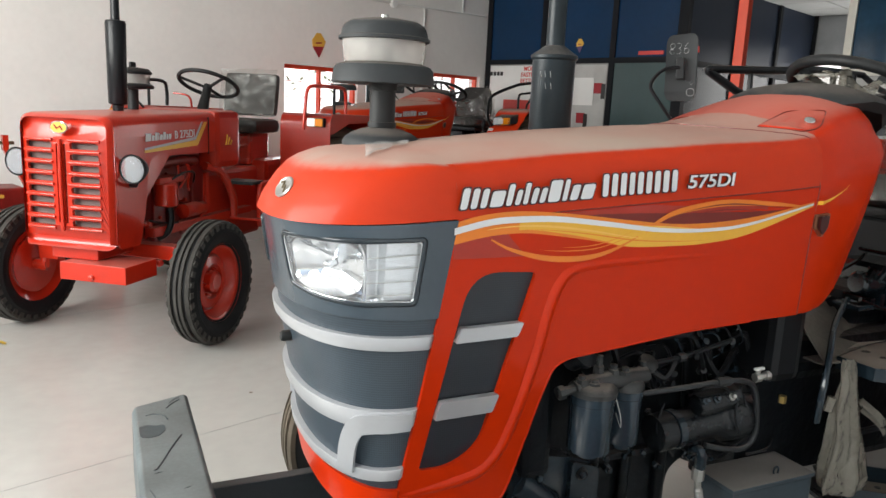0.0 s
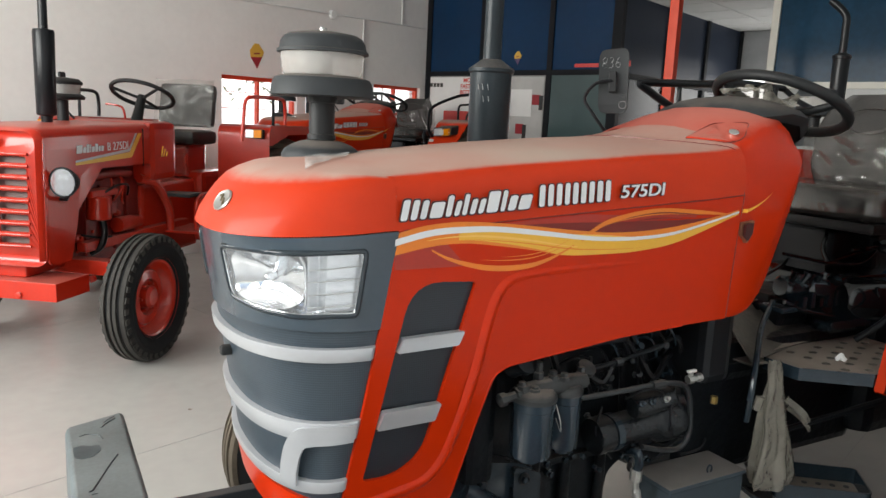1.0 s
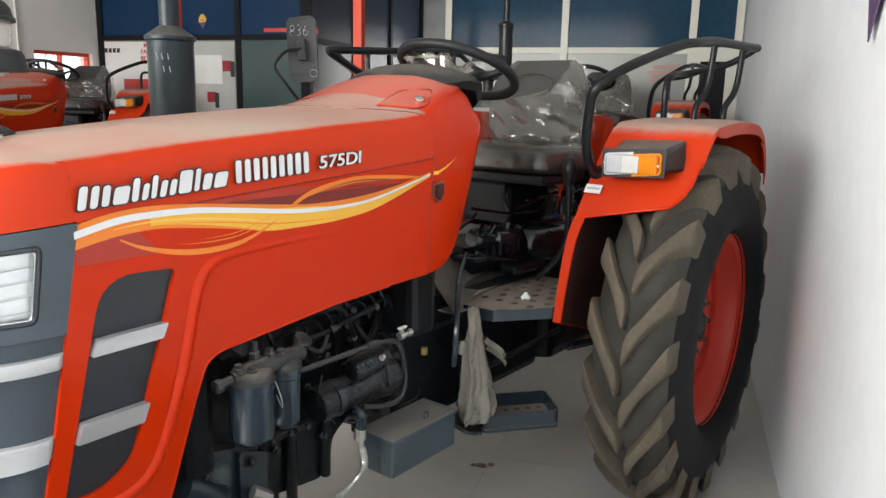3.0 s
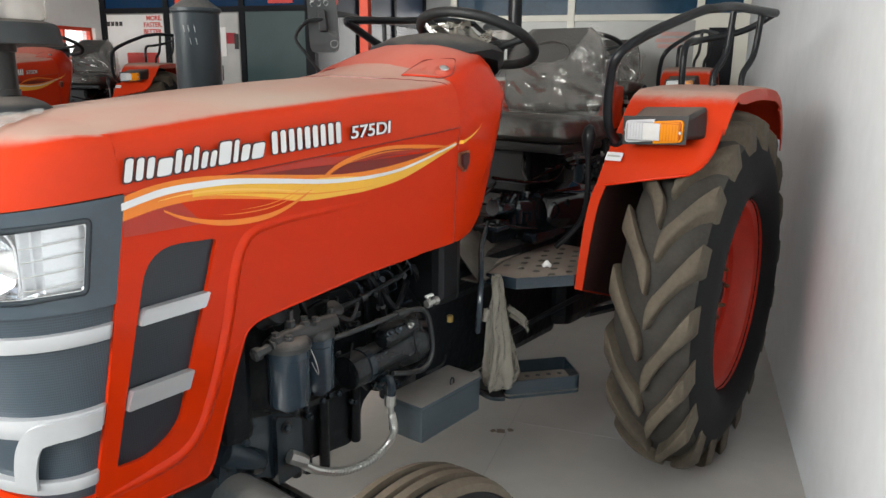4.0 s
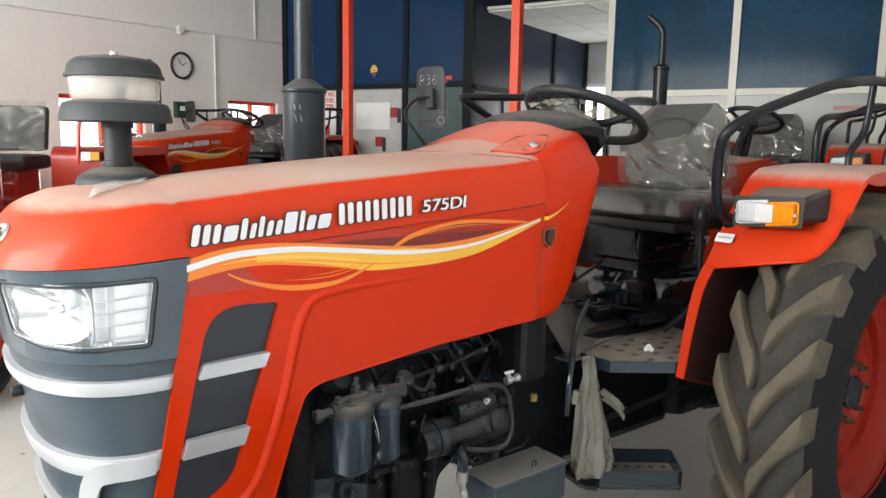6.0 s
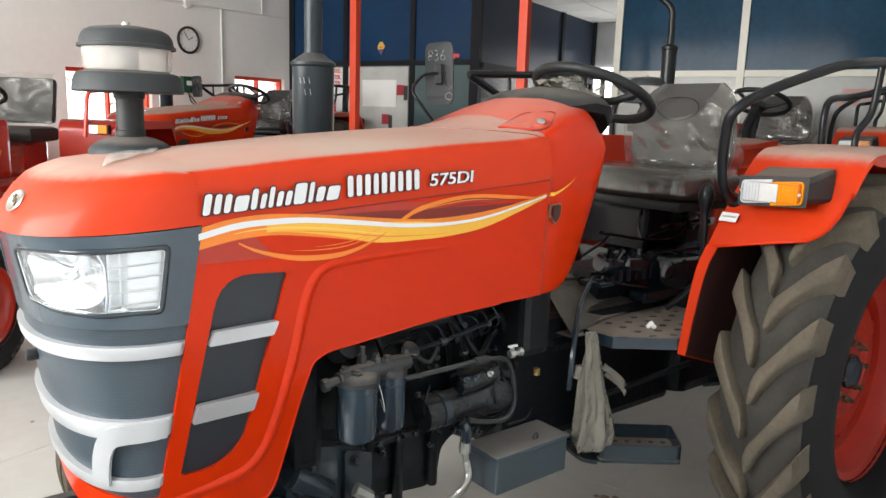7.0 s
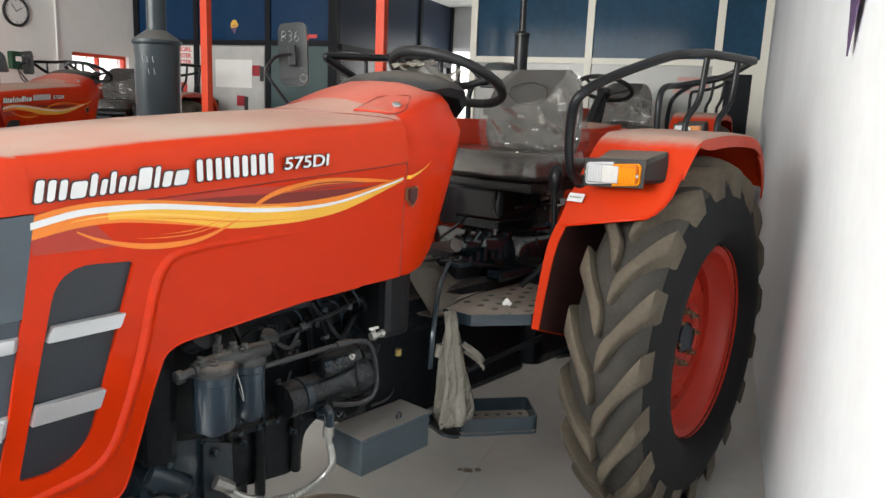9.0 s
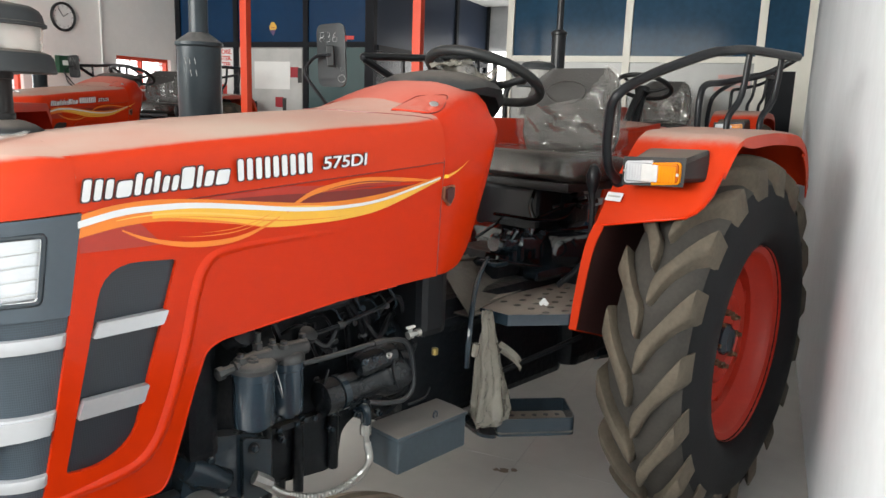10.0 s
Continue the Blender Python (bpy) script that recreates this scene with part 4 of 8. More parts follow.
        part("bowl_edge", tube(curve([nose(sgn * a, z, -0.003) for a, z in ((0.622, 1.199), (0.645, 1.180), (0.652, 1.150), (0.650, 1.115), (0.640, 1.092))], 5), 0.0022, n=6), CHROME, lamp_ob, smooth=60)
        part("bulb", lathe([(0.009, 0), (0.009, 0.018), (0.006, 0.024), (0.001, 0.026)], along(nose(sgn * 0.42, 1.148, -0.040), (-0.75, sgn * 0.6, 0.05)), 16), CHROME, lamp_ob, smooth=50)

        def steps(u, v, s=sgn):
            a = 0.655 + 0.24 * u
            dip = 0.016 * math.sin(math.pi * min(1.0, u / 0.40)) ** 2
            return nose(s * a, 1.090 + (0.112 + 0.008 * u) * v + 0.004 * u, -0.010 - dip)
        part("side_reflector", grid(steps, 24, 8), LAMP_SATIN, lamp_ob, "stepped chrome side reflector", smooth=24)
        for z0, z1 in ((1.172, 1.182), (1.149, 1.158), (1.124, 1.132), (1.100, 1.106)):
            part("lamp_rib", tube([nose(sgn * (0.662 + 0.228 * k / 6), z0 + (z1 - z0) * k / 6, -0.005) for k in range(7)], 0.0013, n=5), STEEL, lamp_ob, smooth=60)
        glass = bmesh.new()
        vs = [glass.verts.new(nose(a, b, 0.0045)) for a, b in rim2]
        rings = [vs]
        for f in (0.8, 0.6, 0.4, 0.2):
            rings.append([glass.verts.new(nose(sgn * (0.54 + (a - 0.54) * f), 1.148 + (b - 1.148) * f, 0.0075 - 0.003 * f)) for a, b in LAMP])
        mid = glass.verts.new(nose(sgn * 0.54, 1.148, 0.0075))
        for p, q in zip(rings, rings[1:]):
            for i in range(len(p)):
                glass.faces.new((p[i], p[(i + 1) % len(p)], q[(i + 1) % len(p)], q[i]))
        for i in range(len(vs)):
            glass.faces.new((rings[-1][i], rings[-1][(i + 1) % len(vs)], mid))
        part("lens", glass, LENS, lamp_ob, "clear lens", smooth=60).visible_shadow = False
        part("lamp_bezel", tube([nose(a, b, 0.004) for a, b in rim2], 0.0058, n=8, closed=True), BEZEL, lamp_ob, "dark gloss bezel", smooth=60)
        part("lamp_trim", tube([nose(sgn * ((a - 0.54) * 0.972 + 0.54), (b - 1.148) * 0.93 + 1.148, 0.0055) for a, b in LAMP], 0.0014, n=6, closed=True), CHROME, lamp_ob, smooth=60)
    part("grille_knob", lathe([(0.012, 0), (0.012, 0.018), (0.009, 0.022)], along(nose(-0.02, 0.958, -0.004), (-1, -0.05, 0)), 14), BLACK_PLASTIC, T, smooth=40)
    # badge
    face, out, _, _ = sheets[0].find_nearest(Vector((0.0325, -0.069, 1.2915)))
    bm = along(face, out if out.x < 0 else -out) @ Matrix.Rotation(radians(90), 4, "Z") @ Matrix.Diagonal((0.64, 0.86, 0.5, 1))
    badge = part("badge", lathe([(0.001, -0.012), (0.036, -0.012), (0.038, 0.004), (0.034, 0.009), (0.030, 0.006), (0.001, 0.006)], bm, 32), STEEL, T, "oval chrome badge", smooth=40)
    part("badge_mark", tube([bm @ Vector(p) for p in ((-0.016, -0.02, 0.006), (0.004, -0.008, 0.006), (-0.004, 0.0, 0.006), (0.016, 0.008, 0.006), (0.012, 0.022, 0.006))], 0.0030, n=6), DULL_STEEL, badge)

    # decals
    for sgn in (-1, 1):
        def band(lo, hi, x0, x1, off, material, nm, lb="", s=sgn):
            def f(u, v):
                x = x0 + (x1 - x0) * u
                return side(x, lo(x) + (hi(x) - lo(x)) * v, off, s)
            part(nm, grid(f, 44, 2), material, T, lb, smooth=60)
        def along_points(pts):
            c = curve([(x, 0, z) for x, z in pts], 6)
            return lambda x: lerp([(p.x, p.z) for p in c], x)
        white = along_points([(0.310, 1.226), (0.388, 1.243), (0.466, 1.247), (0.55, 1.245), (0.672, 1.232), (0.796, 1.218), (0.927, 1.215), (1.055, 1.227), (1.25, 1.272)])
        low = along_points([(0.308, 1.20), (0.387, 1.215), (0.465, 1.219), (0.55, 1.210), (0.64, 1.197), (0.72, 1.183), (0.82, 1.181), (0.928, 1.184), (1.056, 1.203), (1.25, 1.266)])
        high = along_points([(0.31, 1.242), (0.365, 1.256), (0.44, 1.263), (0.521, 1.260), (0.609, 1.252), (0.74, 1.238), (0.848, 1.230), (0.968, 1.233), (1.10, 1.248), (1.25, 1.278)])
        strand = along_points([(0.39, 1.21), (0.437, 1.19), (0.519, 1.172), (0.608, 1.169), (0.672, 1.180), (0.74, 1.207), (0.79, 1.242), (0.848, 1.266), (0.967, 1.283), (1.10, 1.278), (1.20, 1.268)])
        mid = lambda x: (white(x) + low(x)) / 2
        cap = lambda x, z: min(lerp(FOLD, x) - 0.004, z)
        swell = lambda x, a, b: math.sin(math.pi * max(0.0, min(1.0, (x - a) / (b - a))))
        band(lambda x: 1.172 + 0.03 * max(0, (x - 0.5) / 0.2), lambda x: low(x) + 0.002, 0.312, 0.62, 0.0011, DECAL_SHADE, "decal_shade")
        band(lambda x: high(x) - 0.004, lambda x: cap(x, high(x) + 0.040 * swell(x, 0.42, 1.30)), 0.42, 1.10, 0.0011, DECAL_SHADE, "decal_shade")
        band(lambda x: high(x) - 0.004, lambda x: cap(x, high(x) + 0.024 * swell(x, 0.60, 1.16)), 0.60, 1.16, 0.0015, DECAL_MAROON, "decal_shade", "maroon shading behind the waves")
        band(low, high, 0.310, 1.243, 0.0022, DECAL_AMBER, "decal_wave", "amber wave decal")
        band(lambda x: low(x) + 0.001 + 0.006 * swell(x, 0.3, 0.7), lambda x: white(x) - 0.004, 0.45, 1.243, 0.0027, DECAL_YELLOW, "decal_wave", "yellow wave decal")
        band(lambda x: mid(x) - 0.001, lambda x: mid(x) + 0.0035 * swell(x, 0.38, 0.75), 0.38, 0.75, 0.0032, DECAL_PALE, "decal_line")
        band(lambda x: mid(x) - 0.007, lambda x: mid(x) - 0.007 + 0.0025 * swell(x, 0.45, 0.95), 0.45, 0.95, 0.0032, DECAL_AMBER, "decal_line")
        band(lambda x: white(x) + 0.002, lambda x: white(x) + 0.002 + 0.007 * swell(x, 0.70, 0.92), 0.70, 0.92, 0.0032, DECAL_PALE, "decal_line")
        band(lambda x: white(x) - 0.0065 + 0.004 * max(0, (x - 0.4) / 0.8), lambda x: white(x) + 0.0065 - 0.0035 * max(0, (x - 0.4) / 0.8), 0.310, 1.243, 0.0037, DECAL_WHITE, "decal_line", "white wave line")
        band(lambda x: strand(x) - 0.011 * swell(x, 0.36, 0.76) - 0.001, strand, 0.39, 0.74, 0.0030, DECAL_AMBER, "decal_line", "amber strand")
        band(lambda x: strand(x) - 0.014 * swell(x, 0.66, 1.24) - 0.001, strand, 0.76, 1.20, 0.0030, DECAL_AMBER, "decal_line", "amber strand")
        for off, x0, x1, wdt in ((0.010, 0.50, 0.72, 0.0025), (0.018, 0.55, 0.73, 0.002), (-0.012, 0.84, 1.16, 0.003), (-0.024, 0.86, 1.10, 0.002)):
            band(lambda x, o=off: strand(x) + o, lambda x, o=off, w=wdt, a=x0, b=x1: strand(x) + o + w * swell(x, a, b), x0, x1, 0.0034, DECAL_AMBER if off > 0 else DECAL_MAROON, "decal_line")
        tail = along_points([(1.253, 1.276), (1.29, 1.288), (1.32, 1.303), (1.345, 1.322)])
        band(lambda x: tail(x) - 0.010 * (1.346 - x) / 0.09, tail, 1.256, 1.343, 0.0026, DECAL_YELLOW, "decal_line", "yellow tail of the wave")
        fl = lambda a, b, o, s=sgn: side(a, b, o, s)
        if sgn < 0:
            wordmark(T, fl, 0.318, 1.267, 0.070, (0.014, 0.013, 0.013, 0.028, 0.012, 0.011, 0.010, 0.012, 0.012, 0.026, 0.010, 0.018, 0.028), (0.041, 0.039, 0.037, 0.031, 0.042, 0.030, 0.042, 0.031, 0.030, 0.043, 0.043, 0.031, 0.030), 0.0072, 0.0055, 0.0028)
            wordmark(T, fl, 0.636, 1.2905, 0.060, (0.013, 0.013, 0.013, 0.012, 0.013, 0.013, 0.013, 0.014, 0.013), (0.046,) * 9, 0.0088, -0.002, 0.0024)
            m = Matrix(((1, 0, 0, 0.850), (0, 0, -1, -0.3168), (0, 1, 0, 1.3085), (0, 0, 0, 1))) @ Matrix.Rotation(0.05, 4, "Z") @ Matrix.Diagonal((1.30, 0.95, 1, 1))
            text("575DI", m, 0.0415, DECAL_DARK, T, "model_number", "", 0.1, 0.0022)
            text("575DI", Matrix.Translation((0, -0.0016, 0)) @ m, 0.0415, DECAL_WHITE, T, "model_number", "white model number", 0.1, 0.0004)
        # shield badge
        sh = rounded([(1.257, 1.245), (1.293, 1.250), (1.293, 1.215), (1.276, 1.190), (1.258, 1.212)], 0.005, 3)
        part("shield_edge", plate(sh, [], lambda a, b, d, s=sgn: side(a, b, 0.005 - d, s), 0.010), SHIELD_EDGE, T, smooth=0)
        sh2 = [((a - 1.275) * 0.78 + 1.275, (b - 1.222) * 0.8 + 1.222) for a, b in sh]
        part("shield", plate(sh2, [], lambda a, b, d, s=sgn: side(a, b, 0.0075 - d, s), 0.008), DECAL_DARK, T, "maroon shield badge", smooth=0)

    # rear cowl round the dashboard
    sections = []
    for x, zb, zf, ze, zk, zc, yw in ((1.256, 0.994, 1.312, 1.402, 1.443, 1.476, 0.3185), (1.31, 1.0, 1.316, 1.420, 1.465, 1.498, 0.318), (1.37, 1.035, 1.325, 1.430, 1.485, 1.522, 0.312),
                                     (1.43, 1.17, 1.335, 1.435, 1.500, 1.540, 0.304), (1.49, 1.31, 1.375, 1.437, 1.503, 1.548, 0.292), (1.52, 1.372, 1.40, 1.44, 1.498, 1.548, 0.280)):
        tuck = max(0.0, min(1.0, (1.43 - x) / 0.174))
        half = [(-yw + 0.014 + 0.006 * tuck, zb), (-yw + 0.0135 * tuck, zb + 0.02 if zb < 1.3 else zb + 0.01), (-yw + 0.008 * tuck, (zb + zf) / 2 + 0.01), (-yw + 0.002, zf), (-yw + 0.012, zf + 0.5 * (ze - zf)), (-yw + 0.03, ze), (-yw + 0.05, ze + 0.55 * (zk - ze)), (-yw + 0.08, zk), (-yw + 0.14, zk + 0.5 * (zc - zk)), (-0.09, zc - 0.005), (0, zc)]
        sections.append([(x, y, z) for y, z in half] + [(x, -y, z) for y, z in reversed(half[:-1])])
    lines = [curve(line, 4) for line in zip(*sections)]     # smooth runs from section to section
    sections = list(zip(*lines))
    bm = bmesh.new()
    vs = [[bm.verts.new(p) for p in s] for s in sections]
    for p, q in zip(vs, vs[1:]):
        for i in range(len(p) - 1):
            bm.faces.new((p[i], p[i + 1], q[i + 1], q[i]))
    bm.faces.new(vs[-1])
    sheets.append(BVHTree.FromBMesh(bm))
    part("cowl", bm, COWL_RED, T, "orange red cowl, dusty on top", smooth=70)
    cs = [(1.40, 0.15, 1.510), (1.45, 0.205, 1.542), (1.52, 0.235, 1.553), (1.60, 0.225, 1.546), (1.68, 0.17, 1.51), (1.73, 0.10, 1.485)]
    bm = bmesh.new()
    vs = []
    for x, w, z in cs:
        prof = [(-w * 0.9, z - 0.055), (-w, z - 0.032), (-w * 0.88, z - 0.012), (-w * 0.5, z + 0.012), (0, z + 0.02)]
        vs.append([bm.verts.new((x, y, zz)) for y, zz in prof] + [bm.verts.new((x, -y, zz)) for y, zz in reversed(prof[:-1])])
    for p, q in zip(vs, vs[1:]):
        for i in range(len(p) - 1):
            bm.faces.new((p[i], p[i + 1], q[i + 1], q[i]))
    bm.faces.new(vs[-1])
    bm.faces.new(vs[0])
    part("dashboard", bm, DASH_GREY, T, "dark grey dashboard hood", smooth=50)
    def laid(p, off):
        """p dropped on the bonnet or the cowl, whichever is higher there, and lifted by off."""
        best = None
        for tree in sheets:
            q, nrm, _, _ = tree.ray_cast(Vector((p[0], p[1], 2.0)), Vector((0, 0, -1)))
            if q is not None and (best is None or q.z > best[0].z):
                best = (q, nrm if nrm.z > 0 else -nrm)
        return best[0] + off * best[1] if best else Vector(p)
    loop = rounded([(1.192, -0.166), (1.306, -0.147), (1.372, -0.215), (1.306, -0.258), (1.244, -0.252)], [0.014, 0.014, 0.016, 0.02, 0.014], 6)
    cxy = Vector((1.285, -0.205))
    bm = bmesh.new()
    rings = []
    for f, off in ((0.5, -0.012), (1.0, -0.012), (1.0, 0.0015), (0.985, 0.0035), (0.93, 0.0046), (0.82, 0.005), (0.7, 0.005), (0.58, 0.005), (0.46, 0.005), (0.34, 0.005), (0.22, 0.005), (0.1, 0.005)):
        rings.append([bm.verts.new(laid((*(cxy + (Vector(q) - cxy) * f), 0), off)) for q in loop])
    for p, q in zip(rings, rings[1:]):
        for k in range(len(p)):
            bm.faces.new((p[k], p[(k + 1) % len(p)], q[(k + 1) % len(p)], q[k]))
    bm.faces.new(rings[-1])
    bm.faces.new(rings[0][::-1])
    part("fuel_flap", bm, COWL_RED, T, "dusty fuel filler flap", smooth=60)
    part("flap_gap", tube([laid((*(cxy + (Vector(q) - cxy) * 1.012), 0), 0.0006) for q in loop], 0.0019, n=5, closed=True), DECAL_MAROON, T, smooth=60)
    part("flap_lock", lathe([(0.013, 0), (0.013, 0.006), (0.009, 0.008)], along(laid((1.296, -0.232, 0), 0.004), (-0.34, -0.45, 0.82)), 16), CHROME, T, "chrome lock", smooth=40)
    for sgn in (-1, 1):
        part("bonnet_seam", tube([side(x, lerp(FOLD, x) - 0.001, 0.0004, sgn) for x in [0.33 + 0.0925 * k for k in range(11)]], 0.0016, n=5), DECAL_MAROON, T, smooth=60)
        part("bonnet_seam", tube([side(1.2548, 0.996 + 0.0316 * k, 0.0006, sgn) for k in range(11)], 0.0016, n=5), DECAL_MAROON, T, smooth=60)
        top = curve([(1.238, sgn * 0.289, 0), (1.215, sgn * 0.262, 0), (1.18, sgn * 0.217, 0), (1.12, sgn * 0.13, 0), (1.09, 0, 0)], 6)
        part("bonnet_seam", tube([side(1.2545, 1.312, 0.0006, sgn), Vector((1.250, sgn * 0.312, 1.345)), Vector((1.245, sgn * 0.301, 1.385))] + [laid(q, 0.0005) for q in top], 0.0016, n=5), DECAL_MAROON, T, smooth=60)

    # air cleaner
    c = Vector((0.312, 0.118, 0))
    mm = Matrix.Translation(c)
    part("cleaner_base", lathe([(0.092, 1.340), (0.092, 1.368), (0.086, 1.379), (0.070, 1.390), (0.050, 1.398), (0.035, 1.401)], mm, 40), DUSTY_GREY, T, "dusty grey base", smooth=40)
    part("cleaner_pipe", lathe([(0.030, 1.385), (0.030, 1.402), (0.033, 1.403), (0.033, 1.414), (0.030, 1.415), (0.030, 1.486), (0.034, 1.487), (0.034, 1.506)], mm, 24), BLACK_PLASTIC, T, smooth=40)
    part("cleaner_ring", lathe([(0.04, 1.502), (0.117, 1.500), (0.1195, 1.502), (0.1185, 1.507), (0.1140, 1.533), (0.1085, 1.541), (0.0900, 1.547)], mm, 44), DUSTY_GREY, T, "dusty grey rain ring", smooth=30)
    part("cleaner_bowl", lathe([(0.088, 1.547), (0.093, 1.552), (0.097, 1.600), (0.094, 1.602)], mm, 36, caps=False), BOWL, T, "clear plastic bowl", smooth=45)
    part("cleaner_core", lathe([(0.022, 1.545), (0.022, 1.61)], mm, 20), FILTER_CORE, T, smooth=40)
    part("cleaner_cap", lathe([(0.098, 1.596), (0.1045, 1.597), (0.1045, 1.6035), (0.1005, 1.605), (0.0965, 1.622), (0.090, 1.632), (0.078, 1.639), (0.035, 1.646), (0.001, 1.647)], mm, 36), DUSTY_GREY, T, "dusty dark grey cap", smooth=35)
    part("cap_nut", lathe([(0.009, 1.645), (0.009, 1.655), (0.003, 1.657)], mm, 8), STEEL, T, smooth=0)

    scrap = [Vector(q) for q in ((0.175, -0.175, 0), (0.318, -0.035, 0), (0.372, 0.075, 0), (0.262, 0.085, 0))]
    part("bonnet_sheet", grid(lambda u, v: laid(scrap[0].lerp(scrap[1], u).lerp(scrap[3].lerp(scrap[2], u), v), 0.003 + 0.003 * math.sin(7 * u + 3 * v) ** 2), 12, 10), SCRAP_FILM, T, "scrap of clear film on the bonnet", smooth=60)

    # exhaust
    mm = Matrix.Translation((0.85, 0.24, 0))
    part("silencer", lathe([(0.05, 1.20), (0.058, 1.23), (0.059, 1.595), (0.064, 1.600), (0.064, 1.608), (0.03, 1.632), (0.027, 1.634)], mm, 28), EXHAUST, T, "dark blue grey exhaust silencer with chalk marks", smooth=40)
    for k, (a, z) in enumerate(((0.36, 1.556), (0.15, 1.556), (-0.1, 1.556), (0.1, 1.525), (-0.15, 1.525))):
        q = Vector((0.85 + 0.0598 * math.cos(math.pi * 1.25 - a), 0.24 + 0.0598 * math.sin(math.pi * 1.25 - a), z))
        part("chalk_mark", tube([q + Vector((0.001, -0.001, -0.008)), q + Vector((-0.001, 0.001, 0.008))], 0.0008, n=4), CHALK, T)
    part("exhaust_pipe", tube(curve([(0.85, 0.24, 1.62), (0.85, 0.24, 1.95), (0.85, 0.24, 2.12), (0.90, 0.25, 2.2)], 5), 0.0255, n=16), EXHAUST, T, smooth=60)

    # mirror on a bent rod
    mc = Vector((1.352, 0.30, 1.61))
    mf = Matrix.Translation(mc) @ Matrix.Rotation(radians(-48), 4, "Z") @ Matrix.Rotation(radians(-4), 4, "Y")
    back_face = rounded([(-0.066, -0.098), (0.06, -0.102), (0.068, 0.102), (-0.060, 0.098)], 0.03, 6)
    mir = part("mirror", plate(back_face, [], lambda a, b, d: mf @ Vector((a * 0.72, -0.012 + d, b)), 0.024), DASH_GREY, T, "dark grey mirror back with chalked numbers", smooth=30, bevel=0.004)
    part("mirror_mount", box(-0.012, 0.012, -0.032, -0.012, -0.035, 0.03, None, mf), BLACK_PLASTIC, mir, smooth=0, bevel=0.003)
    part("mirror_rod", tube(curve([mf @ Vector((0, -0.03, 0.0)), mf @ Vector((-0.05, -0.03, -0.005)), mf @ Vector((-0.088, -0.02, -0.05)), (1.30, 0.32, 1.50), (1.37, 0.28, 1.40)], 6), 0.0055, n=8), BLACK, T)
    chalk = Matrix.Translation((0, 0, 0)) @ mf @ Matrix(((1, 0, 0, 0), (0, 0, -1, -0.0135), (0, 1, 0, 0), (0, 0, 0, 1)))
    text("836", chalk @ Matrix.Translation((-0.038, 0.040, 0)) @ Matrix.Diagonal((0.8, 1, 1, 1)), 0.052, CHALK, mir, "chalk_mark", "chalked number", 0.1, -0.003, depth=0.0004)
    text("=82", chalk @ Matrix.Translation((0.006, -0.040, 0)) @ Matrix.Rotation(-0.5, 4, "Z"), 0.022, CHALK, mir, "chalk_mark", "", 0.1, -0.001, depth=0.0004)
    part("chalk_ring", tube([chalk @ Vector((0.03 + 0.012 * math.cos(k * 0.7), -0.075 + 0.012 * math.sin(k * 0.7), 0.0)) for k in range(9)], 0.0008, n=4, closed=True), CHALK, mir)
    part("mirror_reflector", box(0.046, 0.052, -0.006, 0.008, 0.045, 0.062, None, mf), PRINT_RED, mir, smooth=0)

    # steering
    sm = along((1.775, 0.0, 1.560), (0.40, 0, 0.915))
    R = 0.198
    part("steering_wheel", tube([sm @ Vector((R * math.cos(k * math.tau / 44), R * math.sin(k * math.tau / 44), 0)) for k in range(44)], 0.0165, n=10, closed=True), BLACK_PLASTIC, T, "black steering wheel", smooth=60)
    part("steering_hub", lathe([(0.05, -0.05), (0.055, -0.03), (0.05, -0.012), (0.01, -0.008)], sm, 24), BLACK_PLASTIC, T, smooth=40)
    across, axis = Vector((0.9163, 0, -0.4006)), Vector((0.4006, 0, 0.9163))
    for deg in (28, 148, 268):
        d = math.cos(radians(deg)) * across + math.sin(radians(deg)) * Vector((0, 1, 0))
        c0 = Vector((1.775, 0.0, 1.560))
        part("spoke", tube([c0 + 0.03 * d - 0.035 * axis, c0 + 0.11 * d - 0.026 * axis, c0 + R * d], [0.017, 0.0125, 0.011], n=8), BLACK_PLASTIC, T, smooth=60)
    part("steering_column", tube([sm @ Vector((0, 0, -0.32)), sm @ Vector((0, 0, -0.03))], 0.03, n=14), BLACK, T)

    # seat with its film
    bm = bmesh.new()
    vs = []
    for x, w, z0, z1 in ((2.015, 0.17, 1.225, 1.285), (2.03, 0.195, 1.205, 1.302), (2.08, 0.215, 1.20, 1.306), (2.18, 0.235, 1.20, 1.296), (2.30, 0.24, 1.20, 1.292), (2.36, 0.235, 1.21, 1.29)):
        ring = rounded([(-w, z0), (w, z0), (w, z1), (-w, z1)], 0.034, 5)
        vs.append([bm.verts.new((x, y, z)) for y, z in ring])
    for p, q in zip(vs, vs[1:]):
        for i in range(len(p)):
            bm.faces.new((p[i], p[(i + 1) % len(p)], q[(i + 1) % len(p)], q[i]))
    bm.faces.new(vs[0])
    bm.faces.new(vs[-1])
    part("seat_cushion", bm, SEAT, T, "black vinyl cushion", smooth=60)
    part("seat_pan", box(2.03, 2.36, -0.20, 0.20, 1.165, 1.20), BLACK_PLASTIC, T, smooth=0, bevel=0.012)
